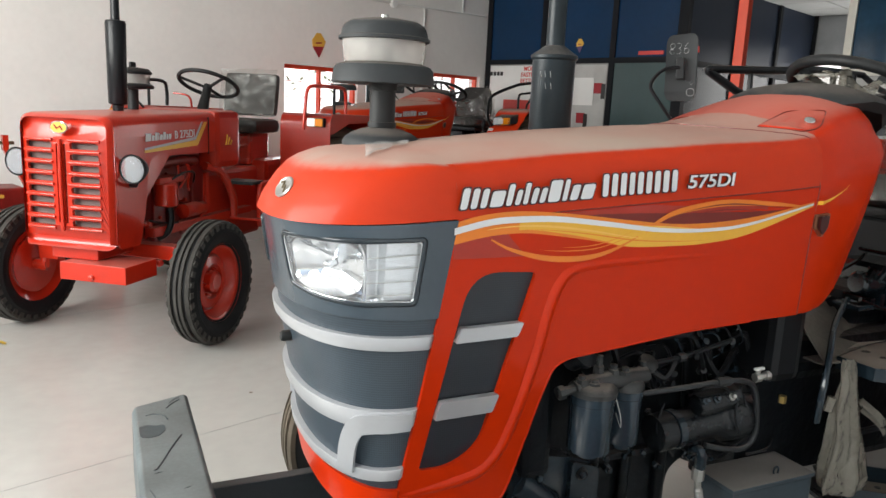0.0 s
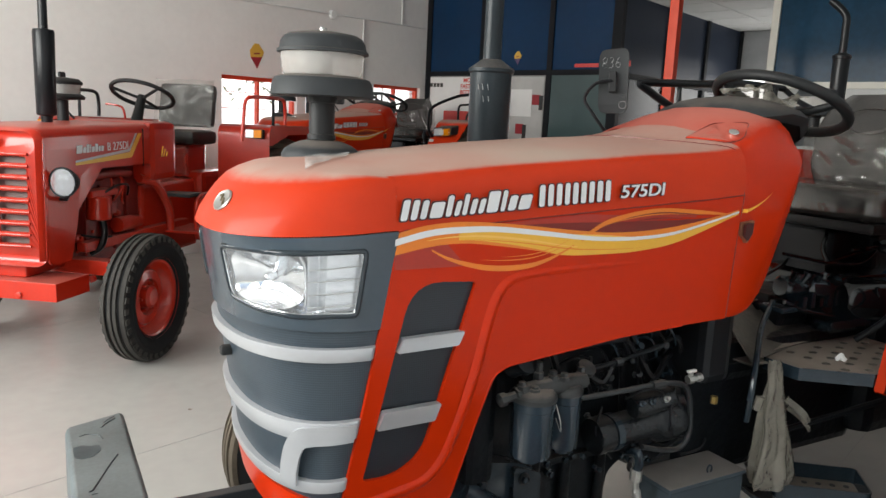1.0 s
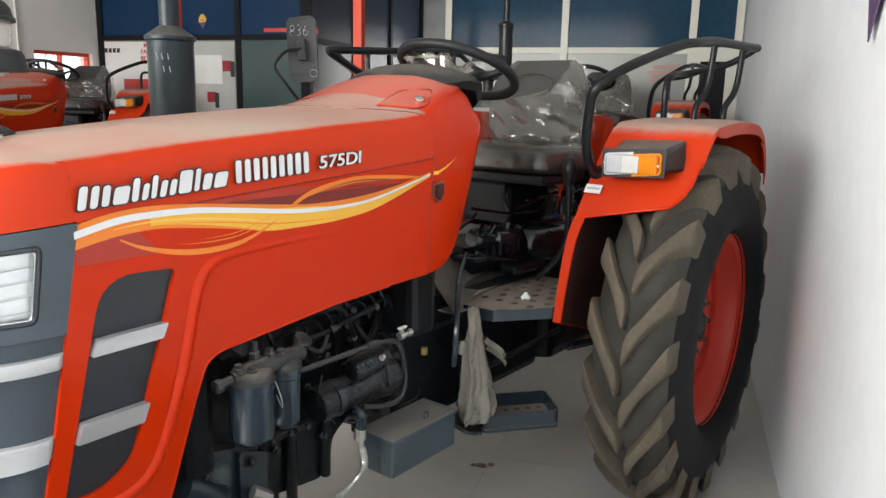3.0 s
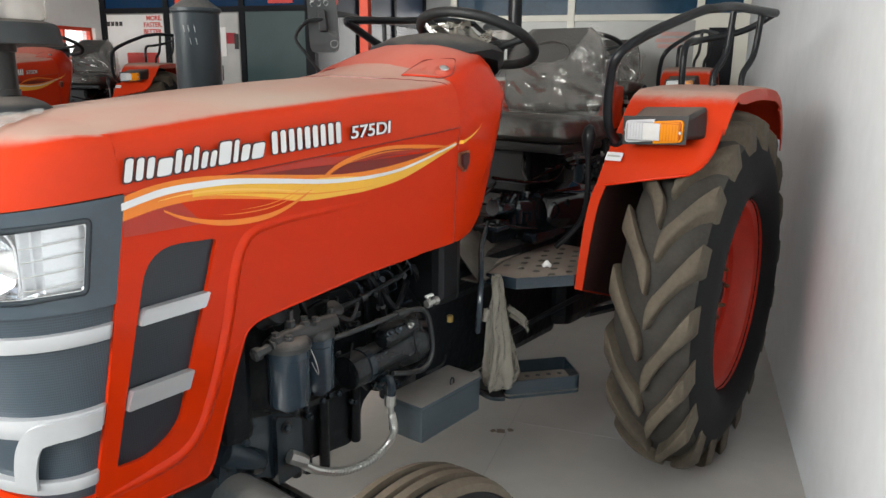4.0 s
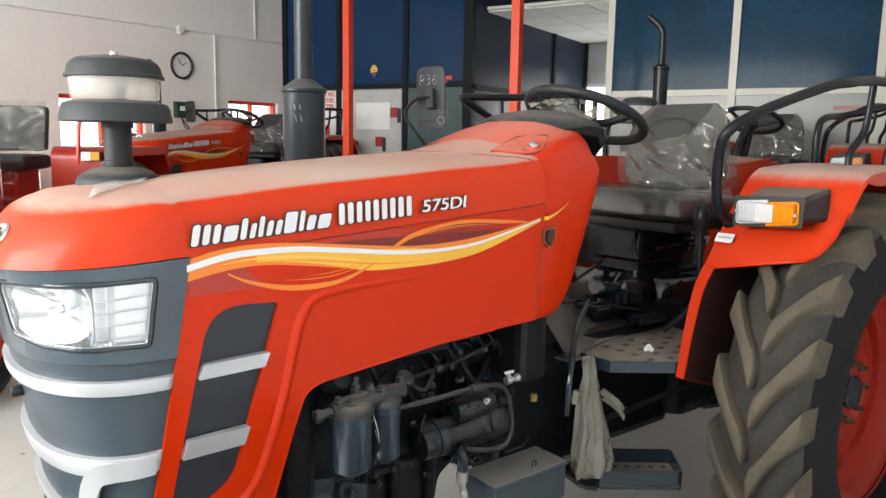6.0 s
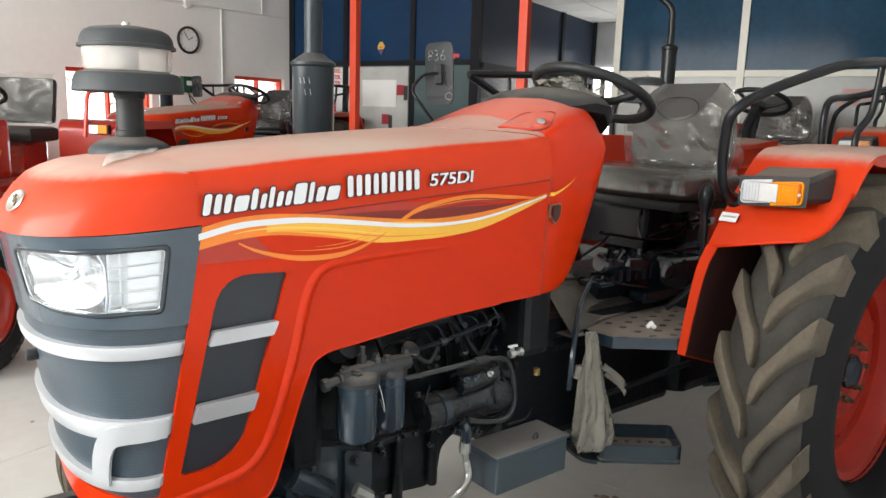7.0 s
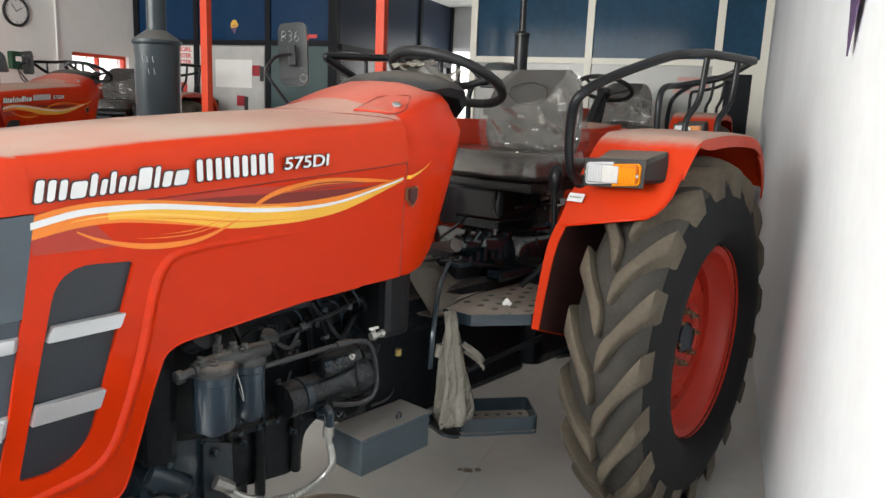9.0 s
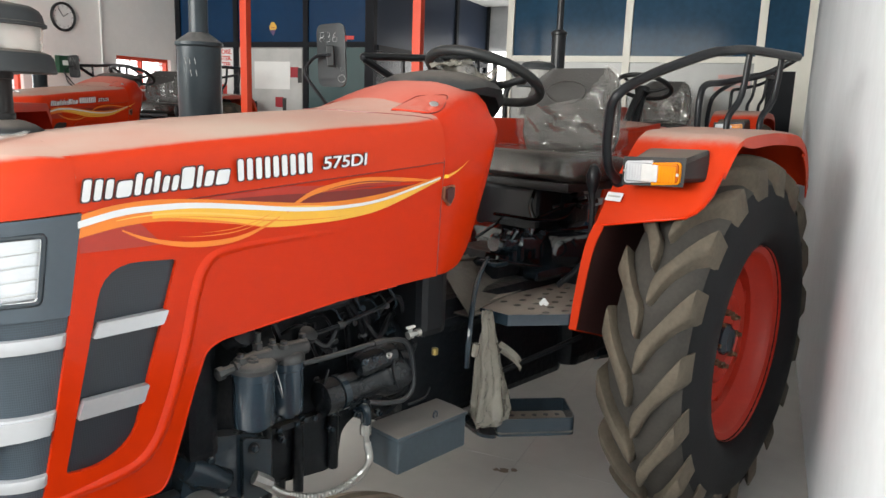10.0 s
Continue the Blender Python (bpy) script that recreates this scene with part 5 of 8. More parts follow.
    def back(u, v, grow=0.0):
        z = 1.285 + 0.342 * v + grow * (v - 0.4)
        a = math.tau * u
        near = math.cos(a) < 0
        w = (0.208 if near else 0.246) - (0.14 if near else 0.40) * max(0.0, v - 0.55) ** 1.7 - 0.03 * max(0.0, 0.2 - v) * 5 + grow
        w *= 1 - 0.16 * max(0.0, v - 0.86) ** 2 / 0.0196
        t = (0.052 + grow) * (1 - 0.35 * v ** 3)
        return Vector((2.355 + 0.055 * v + t * math.sin(a) + 0.03 * abs(math.cos(a)) ** 4 * -1, 0.03 * v + w * math.copysign(abs(math.cos(a)) ** 0.55, math.cos(a)), z))
    bm = grid(lambda u, v: back(u, v), 40, 12, closed_u=True)
    bmesh.ops.holes_fill(bm, edges=[e for e in bm.edges if e.is_boundary])
    part("backrest", bm, SEAT, T, "black vinyl backrest", smooth=70)
    part("back_welt", tube([Vector((2.326 + 0.012 * math.sin(k * 0.3), 0.042 + 0.10 * math.cos(k * math.tau / 28), 1.53 + 0.045 * math.sin(k * math.tau / 28))) for k in range(28)], 0.0022, n=6, closed=True), SEAT, T, smooth=60)

    def crease(p, seed):
        """Sharp folds of thin film: ridges of noise at two sizes."""
        a = 1 - abs(noise.noise(p * 1.0 + Vector((seed, 0, 0)))) * 2.2
        b = 1 - abs(noise.noise(p * 2.7 + Vector((0, seed, 0)))) * 2.2
        return max(a, -0.4) + 0.5 * max(b, -0.4)
    def wrap(u, v):
        # the film reaches the top only at the seat's left shoulder
        top = 0.53 + 0.07 * math.cos(math.tau * (u - 0.95)) + 0.035 * math.sin(u * 21) + 0.02 * math.sin(u * 47) + 0.52 * max(0.0, math.cos(math.tau * (u - 0.60))) ** 4
        p = back(u, -0.10 + v * (top + 0.10), 0.012)
        n = Vector((math.sin(math.tau * u), math.cos(math.tau * u), 0.15))
        k = crease(Vector((p.y * 2.0 + p.z * 2, p.z * 8 - p.y * 6, p.x * 3)), 3.1)
        return p + 0.020 * k * n
    part("seat_film", grid(wrap, 140, 46, closed_u=True), FILM, T, "crumpled clear plastic film", smooth=32)
    def drape(u, v):
        a = (u - 0.5) * 2
        y = 0.262 * a * (0.80 + 0.2 * min(1, v * 2.4))
        x = 2.0 + 0.33 * v
        z = 1.318 - 0.012 * v
        if v < 0.16:
            f = (0.16 - v) / 0.16
            x, z = 2.0 + 0.33 * 0.16 - 0.065 * math.sin(f * 1.5), z - 0.095 * f ** 1.4
        fall = max(0.0, abs(a) - 0.86) / 0.14
        z = max(1.222, z - 0.09 * fall ** 1.3)
        k = crease(Vector((x * 9, y * 4, z * 8)), 8.4)
        return Vector((x - 0.003 * k, y, z + 0.007 * k))
    part("cushion_film", grid(drape, 60, 60), FILM, T, "dusty clear plastic film", smooth=32)

    # rear wheels, fenders, rails, lamps
    for sgn in (-1, 1):
        w = wheel(T, "rear_wheel", (2.372, sgn * 0.650, 0.668), 0.668, 0.284, 0.341, sgn, 19, 0.042, label="large rear wheel with a dusty chevron tyre and red rim", dish=0.066)
        w.matrix_basis = Matrix.Translation((2.372, sgn * 0.650, 0)) @ Matrix.Rotation(radians(2.5), 4, "Z") @ Matrix.Translation((-2.372, -sgn * 0.650, 0))
        fender(T, sgn, rails)
        wheel(T, "front_wheel", (0.58, sgn * 0.715, 0.362), 0.362, 0.165, 0.208, sgn, 0, 0, ribbed=True, label="small front wheel with a ribbed dusty tyre")
    chassis(T, bumper)
    return T


def fender(T, sgn, rails):
    """One rear mudguard: inner wall, flat top with a rounded fall to the front, outer skirt, lamp and rail."""
    Y0, Y1 = 0.435, 0.775
    arc = [(1.742, 0.775), (1.765, 0.90), (1.80, 1.03), (1.845, 1.10), (1.91, 1.19), (1.99, 1.285), (2.06, 1.36), (2.11, 1.392), (2.18, 1.406), (2.45, 1.416), (2.70, 1.41), (2.80, 1.395), (2.88, 1.35), (2.93, 1.27), (2.95, 1.2)]
    path = curve([(x, 0, z) for x, z in arc], 6)
    strip = [p for p in path if p.z < 1.11 and p.x < 2]
    bm = grid(lambda u, v: Vector((strip[round(u * (len(strip) - 1))].x, sgn * (Y0 + (0.026 + 0.010 * u) * v), strip[round(u * (len(strip) - 1))].z)), len(strip) - 1, 2)
    part("mudguard_strip", thick(bm, 0.006), ORANGE_RED, T, "narrow front strip of the mudguard", smooth=45)
    # the hood follows the tyre; its lower corner is cut round
    low = lambda y: lerp(((0.435, 1.10), (0.575, 1.129), (0.69, 1.152), (0.72, 1.158), (0.745, 1.176), (0.762, 1.20), (0.772, 1.235), (0.775, 1.29)), y)
    ys = [Y0 + (Y1 - Y0) * k / 14 for k in range(11)] + [0.69, 0.72, 0.745, 0.76, 0.768, 0.772, 0.775]
    bm = bmesh.new()
    cols = []
    for y in ys:
        zs = low(y)
        k0 = next(k for k, p in enumerate(path) if p.z >= zs)
        a, b = path[k0 - 1], path[k0]
        start = a.lerp(b, (zs - a.z) / (b.z - a.z))
        rest = path[k0:]
        pts = [start] + rest
        total = len(pts) - 1
        col = []
        for k in range(61):
            f = k / 60 * total
            i = min(int(f), total - 1)
            p = pts[i].lerp(pts[i + 1], f - i)
            edge = max(0.0, (y - 0.72) / 0.055)
            tuck = 0.055 * max(0.0, min(1.0, (p.x - 2.1) / 0.5)) * (y - Y0) / (Y1 - Y0)
            col.append(bm.verts.new((p.x, sgn * (y - tuck), p.z - 0.010 * edge ** 2)))
        cols.append(col)
    for p, q in zip(cols, cols[1:]):
        for i in range(60):
            bm.faces.new((p[i], p[i + 1], q[i + 1], q[i]))
    # turned-down outer band over the wheel
    band = []
    for k, v in enumerate(cols[-1]):
        drop = 0.006 + 0.034 * max(0.0, min(1.0, (k - 12) / 10))
        band.append(bm.verts.new(v.co + Vector((0, sgn * 0.006, -drop)) + (Vector((-0.03, 0, 0)) if v.co.x > 2.86 else Vector((0, 0, 0)))))
    for i in range(60):
        bm.faces.new((cols[-1][i], cols[-1][i + 1], band[i + 1], band[i]))
    part("mudguard", thick(bm, 0.005), ORANGE_RED, T, "orange red mudguard, dusty on top", smooth=50)
    inner = [(x, z) for x, z in arc] + [(2.9, 0.95), (2.6, 0.72), (2.1, 0.66)]
    part("mudguard_wall", plate(inner, [], lambda a, b, d: Vector((a, sgn * (Y0 + d), b - 0.004)), 0.003), SIDE_RED, T, smooth=0)
    # added dark sheet: paints the shade on the wall's wheel side
    part("guard_shade_sheet", plate([(2.34 + (x - 2.34) * 0.985, 0.9 + (z - 0.9) * 0.985) for x, z in inner], [], lambda a, b, d: Vector((a, sgn * (Y0 + 0.0045 + d), b - 0.004)), 0.003), GUARD_SHADE, T, "dark sheet for the shade on the inner face", smooth=0)
    bead = []
    for y in ys:
        zs = low(y)
        k0 = next(k for k, p in enumerate(path) if p.z >= zs)
        a, b = path[k0 - 1], path[k0]
        q = a.lerp(b, (zs - a.z) / (b.z - a.z))
        bead.append((q.x, sgn * y, q.z))
    part("mudguard_bead", tube(bead, 0.0055, n=6), SIDE_RED, T, smooth=60)
    # indicator box
    bm = bmesh.new()
    front = [(1.880, 0.513, 1.249), (1.880, 0.694, 1.259), (1.880, 0.696, 1.322), (1.880, 0.512, 1.314)]
    rear = [(1.95, 0.496, 1.240), (1.985, 0.738, 1.262), (2.045, 0.706, 1.358), (2.055, 0.492, 1.350)]
    fa, fb = [[bm.verts.new((x, sgn * y, z)) for x, y, z in q] for q in (front, rear)]
    for k in range(4):
        bm.faces.new((fa[k], fa[(k + 1) % 4], fb[(k + 1) % 4], fb[k]))
    bm.faces.new(fa)
    bm.faces.new(fb)
    lamp = part("indicator", bm, LAMP_BLACK, T, "dusty black lamp housing", smooth=30, bevel=0.012)
    lens = rounded([(0.511, 1.244), (0.696, 1.254), (0.696, 1.321), (0.511, 1.313)], 0.014, 4)
    for m2, ks in ((CLEAR_LENS, (0, 1)), (AMBER, (1, 0))):
        half = [(a if (a < 0.604) == (ks[0] == 0) else 0.604, b) for a, b in lens]
        half = [p for k, p in enumerate(half) if p != half[k - 1]]
        part("lens_frame", plate(half, [], lambda a, b, d: Vector((1.874 + d, sgn * a, b)), 0.014), m2, lamp, smooth=0)
    # backing plates darkened to paint the shade in the rib gaps
    for y0, y1, m2, deep, nm in ((0.517, 0.604, CLEAR_LENS, CLEAR_SHADE, "clear ribbed lens"), (0.604, 0.690, AMBER, AMBER_SHADE, "amber ribbed lens")):
        tilt = lambda y: 0.058 * (y - 0.51)
        rim = rounded([(y0, 1.249 + tilt(y0)), (y1, 1.249 + tilt(y1)), (y1, 1.308 + tilt(y1) * 0.8), (y0, 1.308 + tilt(y0) * 0.8)], 0.010, 3)
        one = part("lens", plate(rim, [], lambda a, b, d: Vector((1.868 + d, sgn * a, b)), 0.012), deep, lamp, nm, smooth=0, bevel=0.004)
        ya, yb = sorted((sgn * (y0 + 0.005), sgn * (y1 - 0.005)))
        for k in range(9):
            z = 1.2525 + tilt((y0 + y1) / 2) + 0.0062 * k
            part("lens_rib", box(1.8655, 1.869, ya, yb, z, z + 0.0036), m2, one, smooth=0)
        for k in range(8):
            y = ya + (yb - ya) * (k + 0.5) / 8
            part("lens_flute", box(1.8662, 1.869, y - 0.0034, y + 0.0034, 1.2515 + tilt(0.6), 1.307), m2, one, smooth=0)
    part("lens_panel", box(1.863, 1.868, min(sgn * 0.573, sgn * 0.627), max(sgn * 0.573, sgn * 0.627), 1.256, 1.308), LAMP_PANEL, lamp, "white reflector panel", smooth=0, bevel=0.003)
    for y in (0.516, 0.690):
        part("lens_screw", lathe([(0.005, 0), (0.004, 0.003)], along((1.867, sgn * y, 1.283), (-1, 0, 0)), 10), STEEL, lamp)
    side_dir = Vector((0, sgn, 0))
    up_dir = Vector((0.62, 0, 0.78))
    base = Vector((1.9, sgn * 0.468, 1.19)) + Vector((-0.78, 0, 0.62)) * 0.006
    part("sticker", plate([(-0.028, -0.016), (0.028, -0.016), (0.028, 0.016), (-0.028, 0.016)], [], lambda a, b, d: base + a * side_dir + b * up_dir - d * Vector((-0.78, 0, 0.62)), 0.002), DECAL_WHITE, T, "small white sticker", smooth=0)
    part("sticker_print", plate([(-0.022, -0.002), (0.022, -0.002), (0.022, 0.004), (-0.022, 0.004)], [], lambda a, b, d: base + Vector((-0.78, 0, 0.62)) * 0.001 + a * side_dir + b * up_dir - d * Vector((-0.78, 0, 0.62)), 0.001), STEEL, T, smooth=0)
    if rails:
        y = sgn * 0.60
        if sgn < 0:
            part("rail", tube(curve([(1.94, sgn * 0.452, 1.240), (1.875, sgn * 0.455, 1.282), (1.843, sgn * 0.46, 1.355), (1.822, sgn * 0.475, 1.443), (1.808, sgn * 0.49, 1.488), (1.815, sgn * 0.512, 1.522), (1.86, sgn * 0.535, 1.553), (1.96, sgn * 0.57, 1.595), (2.155, sgn * 0.62, 1.655), (2.24, sgn * 0.64, 1.668), (2.36, sgn * 0.65, 1.682), (2.50, sgn * 0.67, 1.682), (2.72, sgn * 0.70, 1.680)], 6), 0.0155, n=10), BLACK, T, "black tube grab rail", smooth=60)
        else:
            part("rail", tube(curve([(1.98, 0.46, 1.40), (1.93, 0.48, 1.50), (1.80, 0.50, 1.562), (1.69, 0.50, 1.610), (1.655, 0.50, 1.628), (1.69, 0.50, 1.634), (1.98, 0.51, 1.648), (2.24, 0.55, 1.668), (2.50, 0.67, 1.682), (2.72, 0.70, 1.680)], 5), 0.0145, n=10), BLACK, T, "black tube grab rail", smooth=60)
            part("rail_post", tube([(1.86, 0.50, 1.54), (1.86, 0.505, 1.642)], 0.009, n=8), BLACK, T)
        part("rail", tube(curve([(2.72, sgn * 0.70, 1.68), (2.70, sgn * 0.60, 1.62), (2.62, sgn * 0.48, 1.585), (2.50, sgn * 0.46, 1.57), (2.46, sgn * 0.46, 1.52), (2.46, sgn * 0.46, 1.40)], 6), 0.0125, n=10), BLACK, T, smooth=60)
        for x, yy in ((2.42, 0.62), (2.60, 0.665)):
            part("rail_post", tube(curve([(x - 0.03, sgn * (yy - 0.02), 1.405), (x - 0.02, sgn * (yy - 0.02), 1.46), (x + 0.02, sgn * yy, 1.53), (x + 0.03, sgn * (yy + 0.01), 1.675)], 5), 0.012, n=8), BLACK, T, smooth=60)
        part("rail_foot", lathe([(0.026, 0), (0.026, 0.008), (0.018, 0.02)], along((1.952, sgn * 0.452, 1.238), (-0.78, 0, 0.62)), 14), BLACK, T)




def chassis(T, bumper):
    """Engine, front axle, gearbox, tool box, footplates and steps."""
    part("crankcase", box(0.62, 1.28, -0.13, 0.13, 0.60, 0.98), ENGINE, T, "dark engine block", smooth=0, bevel=0.02)
    pan = rounded([(0.60, 0.62), (0.66, 0.50), (0.80, 0.455), (0.88, 0.44), (1.015, 0.425), (1.05, 0.46), (1.06, 0.53), (1.10, 0.56), (1.28, 0.57), (1.28, 0.62)], 0.02, 3)
    part("oil_pan", plate(pan, [], lambda a, b, d: Vector((a, -0.13 + d, b)), 0.26), ENGINE, T, "dark oil sump", smooth=20, bevel=0.012)
    for x, z0, z1 in ((1.02, 0.47, 0.68), (0.90, 0.44, 0.60), (0.80, 0.46, 0.62), (1.14, 0.56, 0.66)):
        part("pan_rib", lathe([(0.012, z0 - 0.035), (0.015, z0 - 0.03), (0.015, z1), (0.02, z1 + 0.01)], Matrix.Translation((x, -0.145, 0)), 12), ENGINE, T, smooth=35)
    part("pan_flange", box(0.62, 1.28, -0.152, -0.12, 0.60, 0.618), ENGINE, T, smooth=0, bevel=0.004)
    for k in range(11):
        part("flange_bolt", lathe([(0.009, 0), (0.009, 0.010), (0.005, 0.012)], along((0.66 + 0.058 * k, -0.150, 0.609), (0, -1, 0)), 6), ENGINE_BLUE, T, smooth=0)
    part("cylinder_head", box(0.60, 1.2, -0.12, 0.12, 0.98, 1.2), ENGINE, T, smooth=0, bevel=0.02)
    part("radiator", box(0.28, 0.40, -0.24, 0.24, 0.68, 1.3), BLACK, T, smooth=0, bevel=0.01)
    part("fan_shroud", box(0.40, 0.46, -0.22, 0.22, 0.70, 1.25), BLACK, T, smooth=0, bevel=0.02)
    part("gearbox", box(1.28, 2.15, -0.15, 0.15, 0.45, 0.86), ENGINE, T, smooth=0, bevel=0.03)
    part("rear_axle", lathe([(0.16, -0.28), (0.15, -0.2), (0.11, -0.12)], Matrix.Translation((2.375, 0, 0.66)) @ Matrix.Rotation(radians(90), 4, "X"), 24), ENGINE, T)
    for sgn in (-1, 1):
        part("axle_tube", lathe([(0.13, 0.1), (0.10, 0.2), (0.085, 0.30), (0.10, 0.50), (0.12, 0.54)], along((2.375, 0, 0.66), (0, sgn, 0)), 24), ENGINE, T, smooth=40)
    part("axle_housing", box(2.1, 2.62, -0.22, 0.22, 0.48, 0.98), ENGINE, T, smooth=0, bevel=0.05)
    # front support and axle
    part("front_support", box(0.34, 0.72, -0.12, 0.12, 0.46, 0.62), ENGINE_BLUE, T, "blue grey front support", smooth=0, bevel=0.015)
    part("axle_beam", lathe([(0.060, -0.525), (0.074, -0.52), (0.074, -0.485), (0.066, -0.482), (0.066, -0.2), (0.070, 0), (0.066, 0.2), (0.066, 0.482), (0.074, 0.485), (0.074, 0.52), (0.060, 0.525)], Matrix.Translation((0.585, 0, 0.472)) @ Matrix.Rotation(radians(90), 4, "X"), 24), AXLE_PAINT, T, "dusty blue grey axle beam", smooth=40)
    part("axle_seam", box(0.515, 0.523, -0.47, -0.10, 0.455, 0.475), AXLE_PAINT, T, smooth=0, bevel=0.002)
    for sgn in (-1, 1):
        part("axle_arm", box(0.52, 0.63, min(sgn * 0.47, sgn * 0.585), max(sgn * 0.47, sgn * 0.585), 0.385, 0.465), ENGINE_BLUE, T, smooth=0, bevel=0.01)
        part("kingpin", lathe([(0.035, 0.30), (0.035, 0.50), (0.045, 0.51), (0.045, 0.53)], Matrix.Translation((0.58, sgn * 0.565, 0.02)), 16), ENGINE_BLUE, T)
        part("stub_axle", tube([(0.58, sgn * 0.56, 0.362), (0.58, sgn * 0.69, 0.362)], 0.032, n=12), ENGINE_BLUE, T)
        part("steering_arm", tube([(0.58, sgn * 0.565, 0.42), (0.66, sgn * 0.57, 0.43), (0.72, sgn * 0.56, 0.43)], 0.018, n=8), ENGINE_BLUE, T)
        part("tie_rod", tube([(0.735, sgn * 0.05, 0.43), (0.73, sgn * 0.40, 0.43), (0.72, sgn * 0.56, 0.43)], [0.016, 0.016, 0.020], n=10), ENGINE_MID, T)
    cast = rounded([(0.54, 0.50), (0.56, 0.60), (0.63, 0.66), (0.715, 0.645), (0.785, 0.615), (0.785, 0.47), (0.74, 0.455), (0.66, 0.50)], 0.02, 4)
    part("side_bracket", plate(cast, [], lambda a, b, d: Vector((a, -0.175 + d, b)), 0.05), ENGINE_BLUE, T, "blue grey front casting", smooth=20, bevel=0.008)
    part("bracket_web", plate(rounded([(0.705, 0.46), (0.705, 0.64), (0.785, 0.615), (0.785, 0.47)], 0.012, 3), [], lambda a, b, d: Vector((a, -0.192 + d, b)), 0.02), ENGINE_BLUE, T, smooth=20, bevel=0.005)
    for x, z, y in ((0.624, 0.607, -0.176), (0.735, 0.607, -0.193), (0.738, 0.517, -0.193), (0.585, 0.56, -0.176), (0.66, 0.54, -0.176)):
        part("bolt_recess", lathe([(0.016, 0.0), (0.016, 0.002)], along((x, y, z), (0, -1, 0)), 12), BLACK, T, smooth=0)
        part("bolt", lathe([(0.010, 0), (0.010, 0.008), (0.006, 0.010)], along((x, y - 0.002, z), (0, -1, 0)), 6), ENGINE_BLUE, T, smooth=0)
    part("casting_tube", lathe([(0.030, -0.06), (0.034, -0.05), (0.034, 0.05), (0.030, 0.06)], along((0.62, -0.165, 0.565), (0.8, 0, -0.55)), 18), ENGINE_BLUE, T, smooth=40)
    # twin filters
    for x, z0, z1, r, y in ((0.702, 0.702, 0.838, 0.050, -0.25), (0.808, 0.698, 0.832, 0.038, -0.235)):
        mm = Matrix.Translation((x, y, 0))
        part("filter", lathe([(r * 0.4, z0 - 0.016), (r * 0.55, z0 - 0.012), (r * 0.6, z0), (r * 0.96, z0 + 0.002), (r, z0 + 0.01), (r, z1 - 0.02), (r * 1.05, z1 - 0.018), (r * 1.05, z1)], mm, 28), FILTER_BLUE, T, "blue grey fuel filter bowl", smooth=40)
        part("filter_cap", lathe([(r * 1.1, z1 + 0.001), (r * 1.12, z1 + 0.012), (r * 0.9, z1 + 0.024), (r * 0.3, z1 + 0.030)], mm, 24), FILTER_DUST, T, "dusty filter head", smooth=45)
    part("filter_bridge", tube([(0.66, -0.25, 0.858), (0.76, -0.245, 0.862), (0.86, -0.235, 0.858)], [0.020, 0.024, 0.020], n=10), FILTER_DUST, T, smooth=50)
    part("filter_union", lathe([(0.010, 0), (0.016, 0.004), (0.016, 0.018), (0.011, 0.02), (0.011, 0.045), (0.018, 0.047), (0.018, 0.06)], along((0.605, -0.25, 0.847), (1, 0, 0.15)), 8), FILTER_DUST, T, smooth=0)
    for x, y, z, h in ((0.665, -0.255, 0.868, 0.018), (0.755, -0.25, 0.878, 0.022), (0.78, -0.26, 0.876, 0.018), (0.72, -0.24, 0.872, 0.05), (0.855, -0.23, 0.865, 0.025), (0.69, -0.27, 0.865, 0.012)):
        part("banjo_bolt", lathe([(0.013, 0), (0.013, h * 0.5), (0.009, h * 0.55), (0.009, h)], Matrix.Translation((x, y, z)), 6), FILTER_DUST, T, smooth=0)
    part("lift_pump", lathe([(0.02, 0), (0.03, 0.008), (0.03, 0.04), (0.036, 0.045), (0.036, 0.06), (0.02, 0.07)], along((0.67, -0.19, 0.90), (0.2, -0.7, 0.5)), 16), ENGINE, T, smooth=40)
    part("filler_cap", lathe([(0.020, 0), (0.024, 0.006), (0.024, 0.02), (0.014, 0.024)], along((0.88, -0.21, 0.868), (0.1, -0.6, 0.8)), 14), FILTER_DUST, T, smooth=40)
    part("filter_wire", tube(curve([(0.752, -0.262, 0.84), (0.744, -0.30, 0.80), (0.748, -0.30, 0.77), (0.756, -0.27, 0.79)], 5), 0.0012, n=4), STEEL, T)
    # injection pump, lines and starter
    part("injection_pump", box(0.72, 1.02, -0.22, -0.12, 0.93, 1.01), ENGINE, T, smooth=0, bevel=0.012)
    part("pump_cap", lathe([(0.05, 0), (0.052, 0.05), (0.045, 0.06), (0.02, 0.075)], along((0.66, -0.17, 0.95), (-1, 0, 0)), 18), ENGINE, T, smooth=40)
    for k in range(4):
        x = 0.77 + 0.062 * k
        part("fuel_line", tube(curve([(x, -0.19, 1.01), (x + 0.01, -0.20, 1.06), (x + 0.05, -0.17, 1.10), (x + 0.06, -0.12, 1.14)], 4), 0.004, n=6), BLACK, T)
        part("line_nut", lathe([(0.010, 0), (0.010, 0.022), (0.006, 0.026)], Matrix.Translation((x, -0.19, 1.005)), 6), STEEL, T, smooth=0)
    part("control_rod", tube([(1.0, -0.20, 0.955), (1.06, -0.235, 0.965), (1.20, -0.24, 0.99)], 0.007, n=6), BLACK, T)
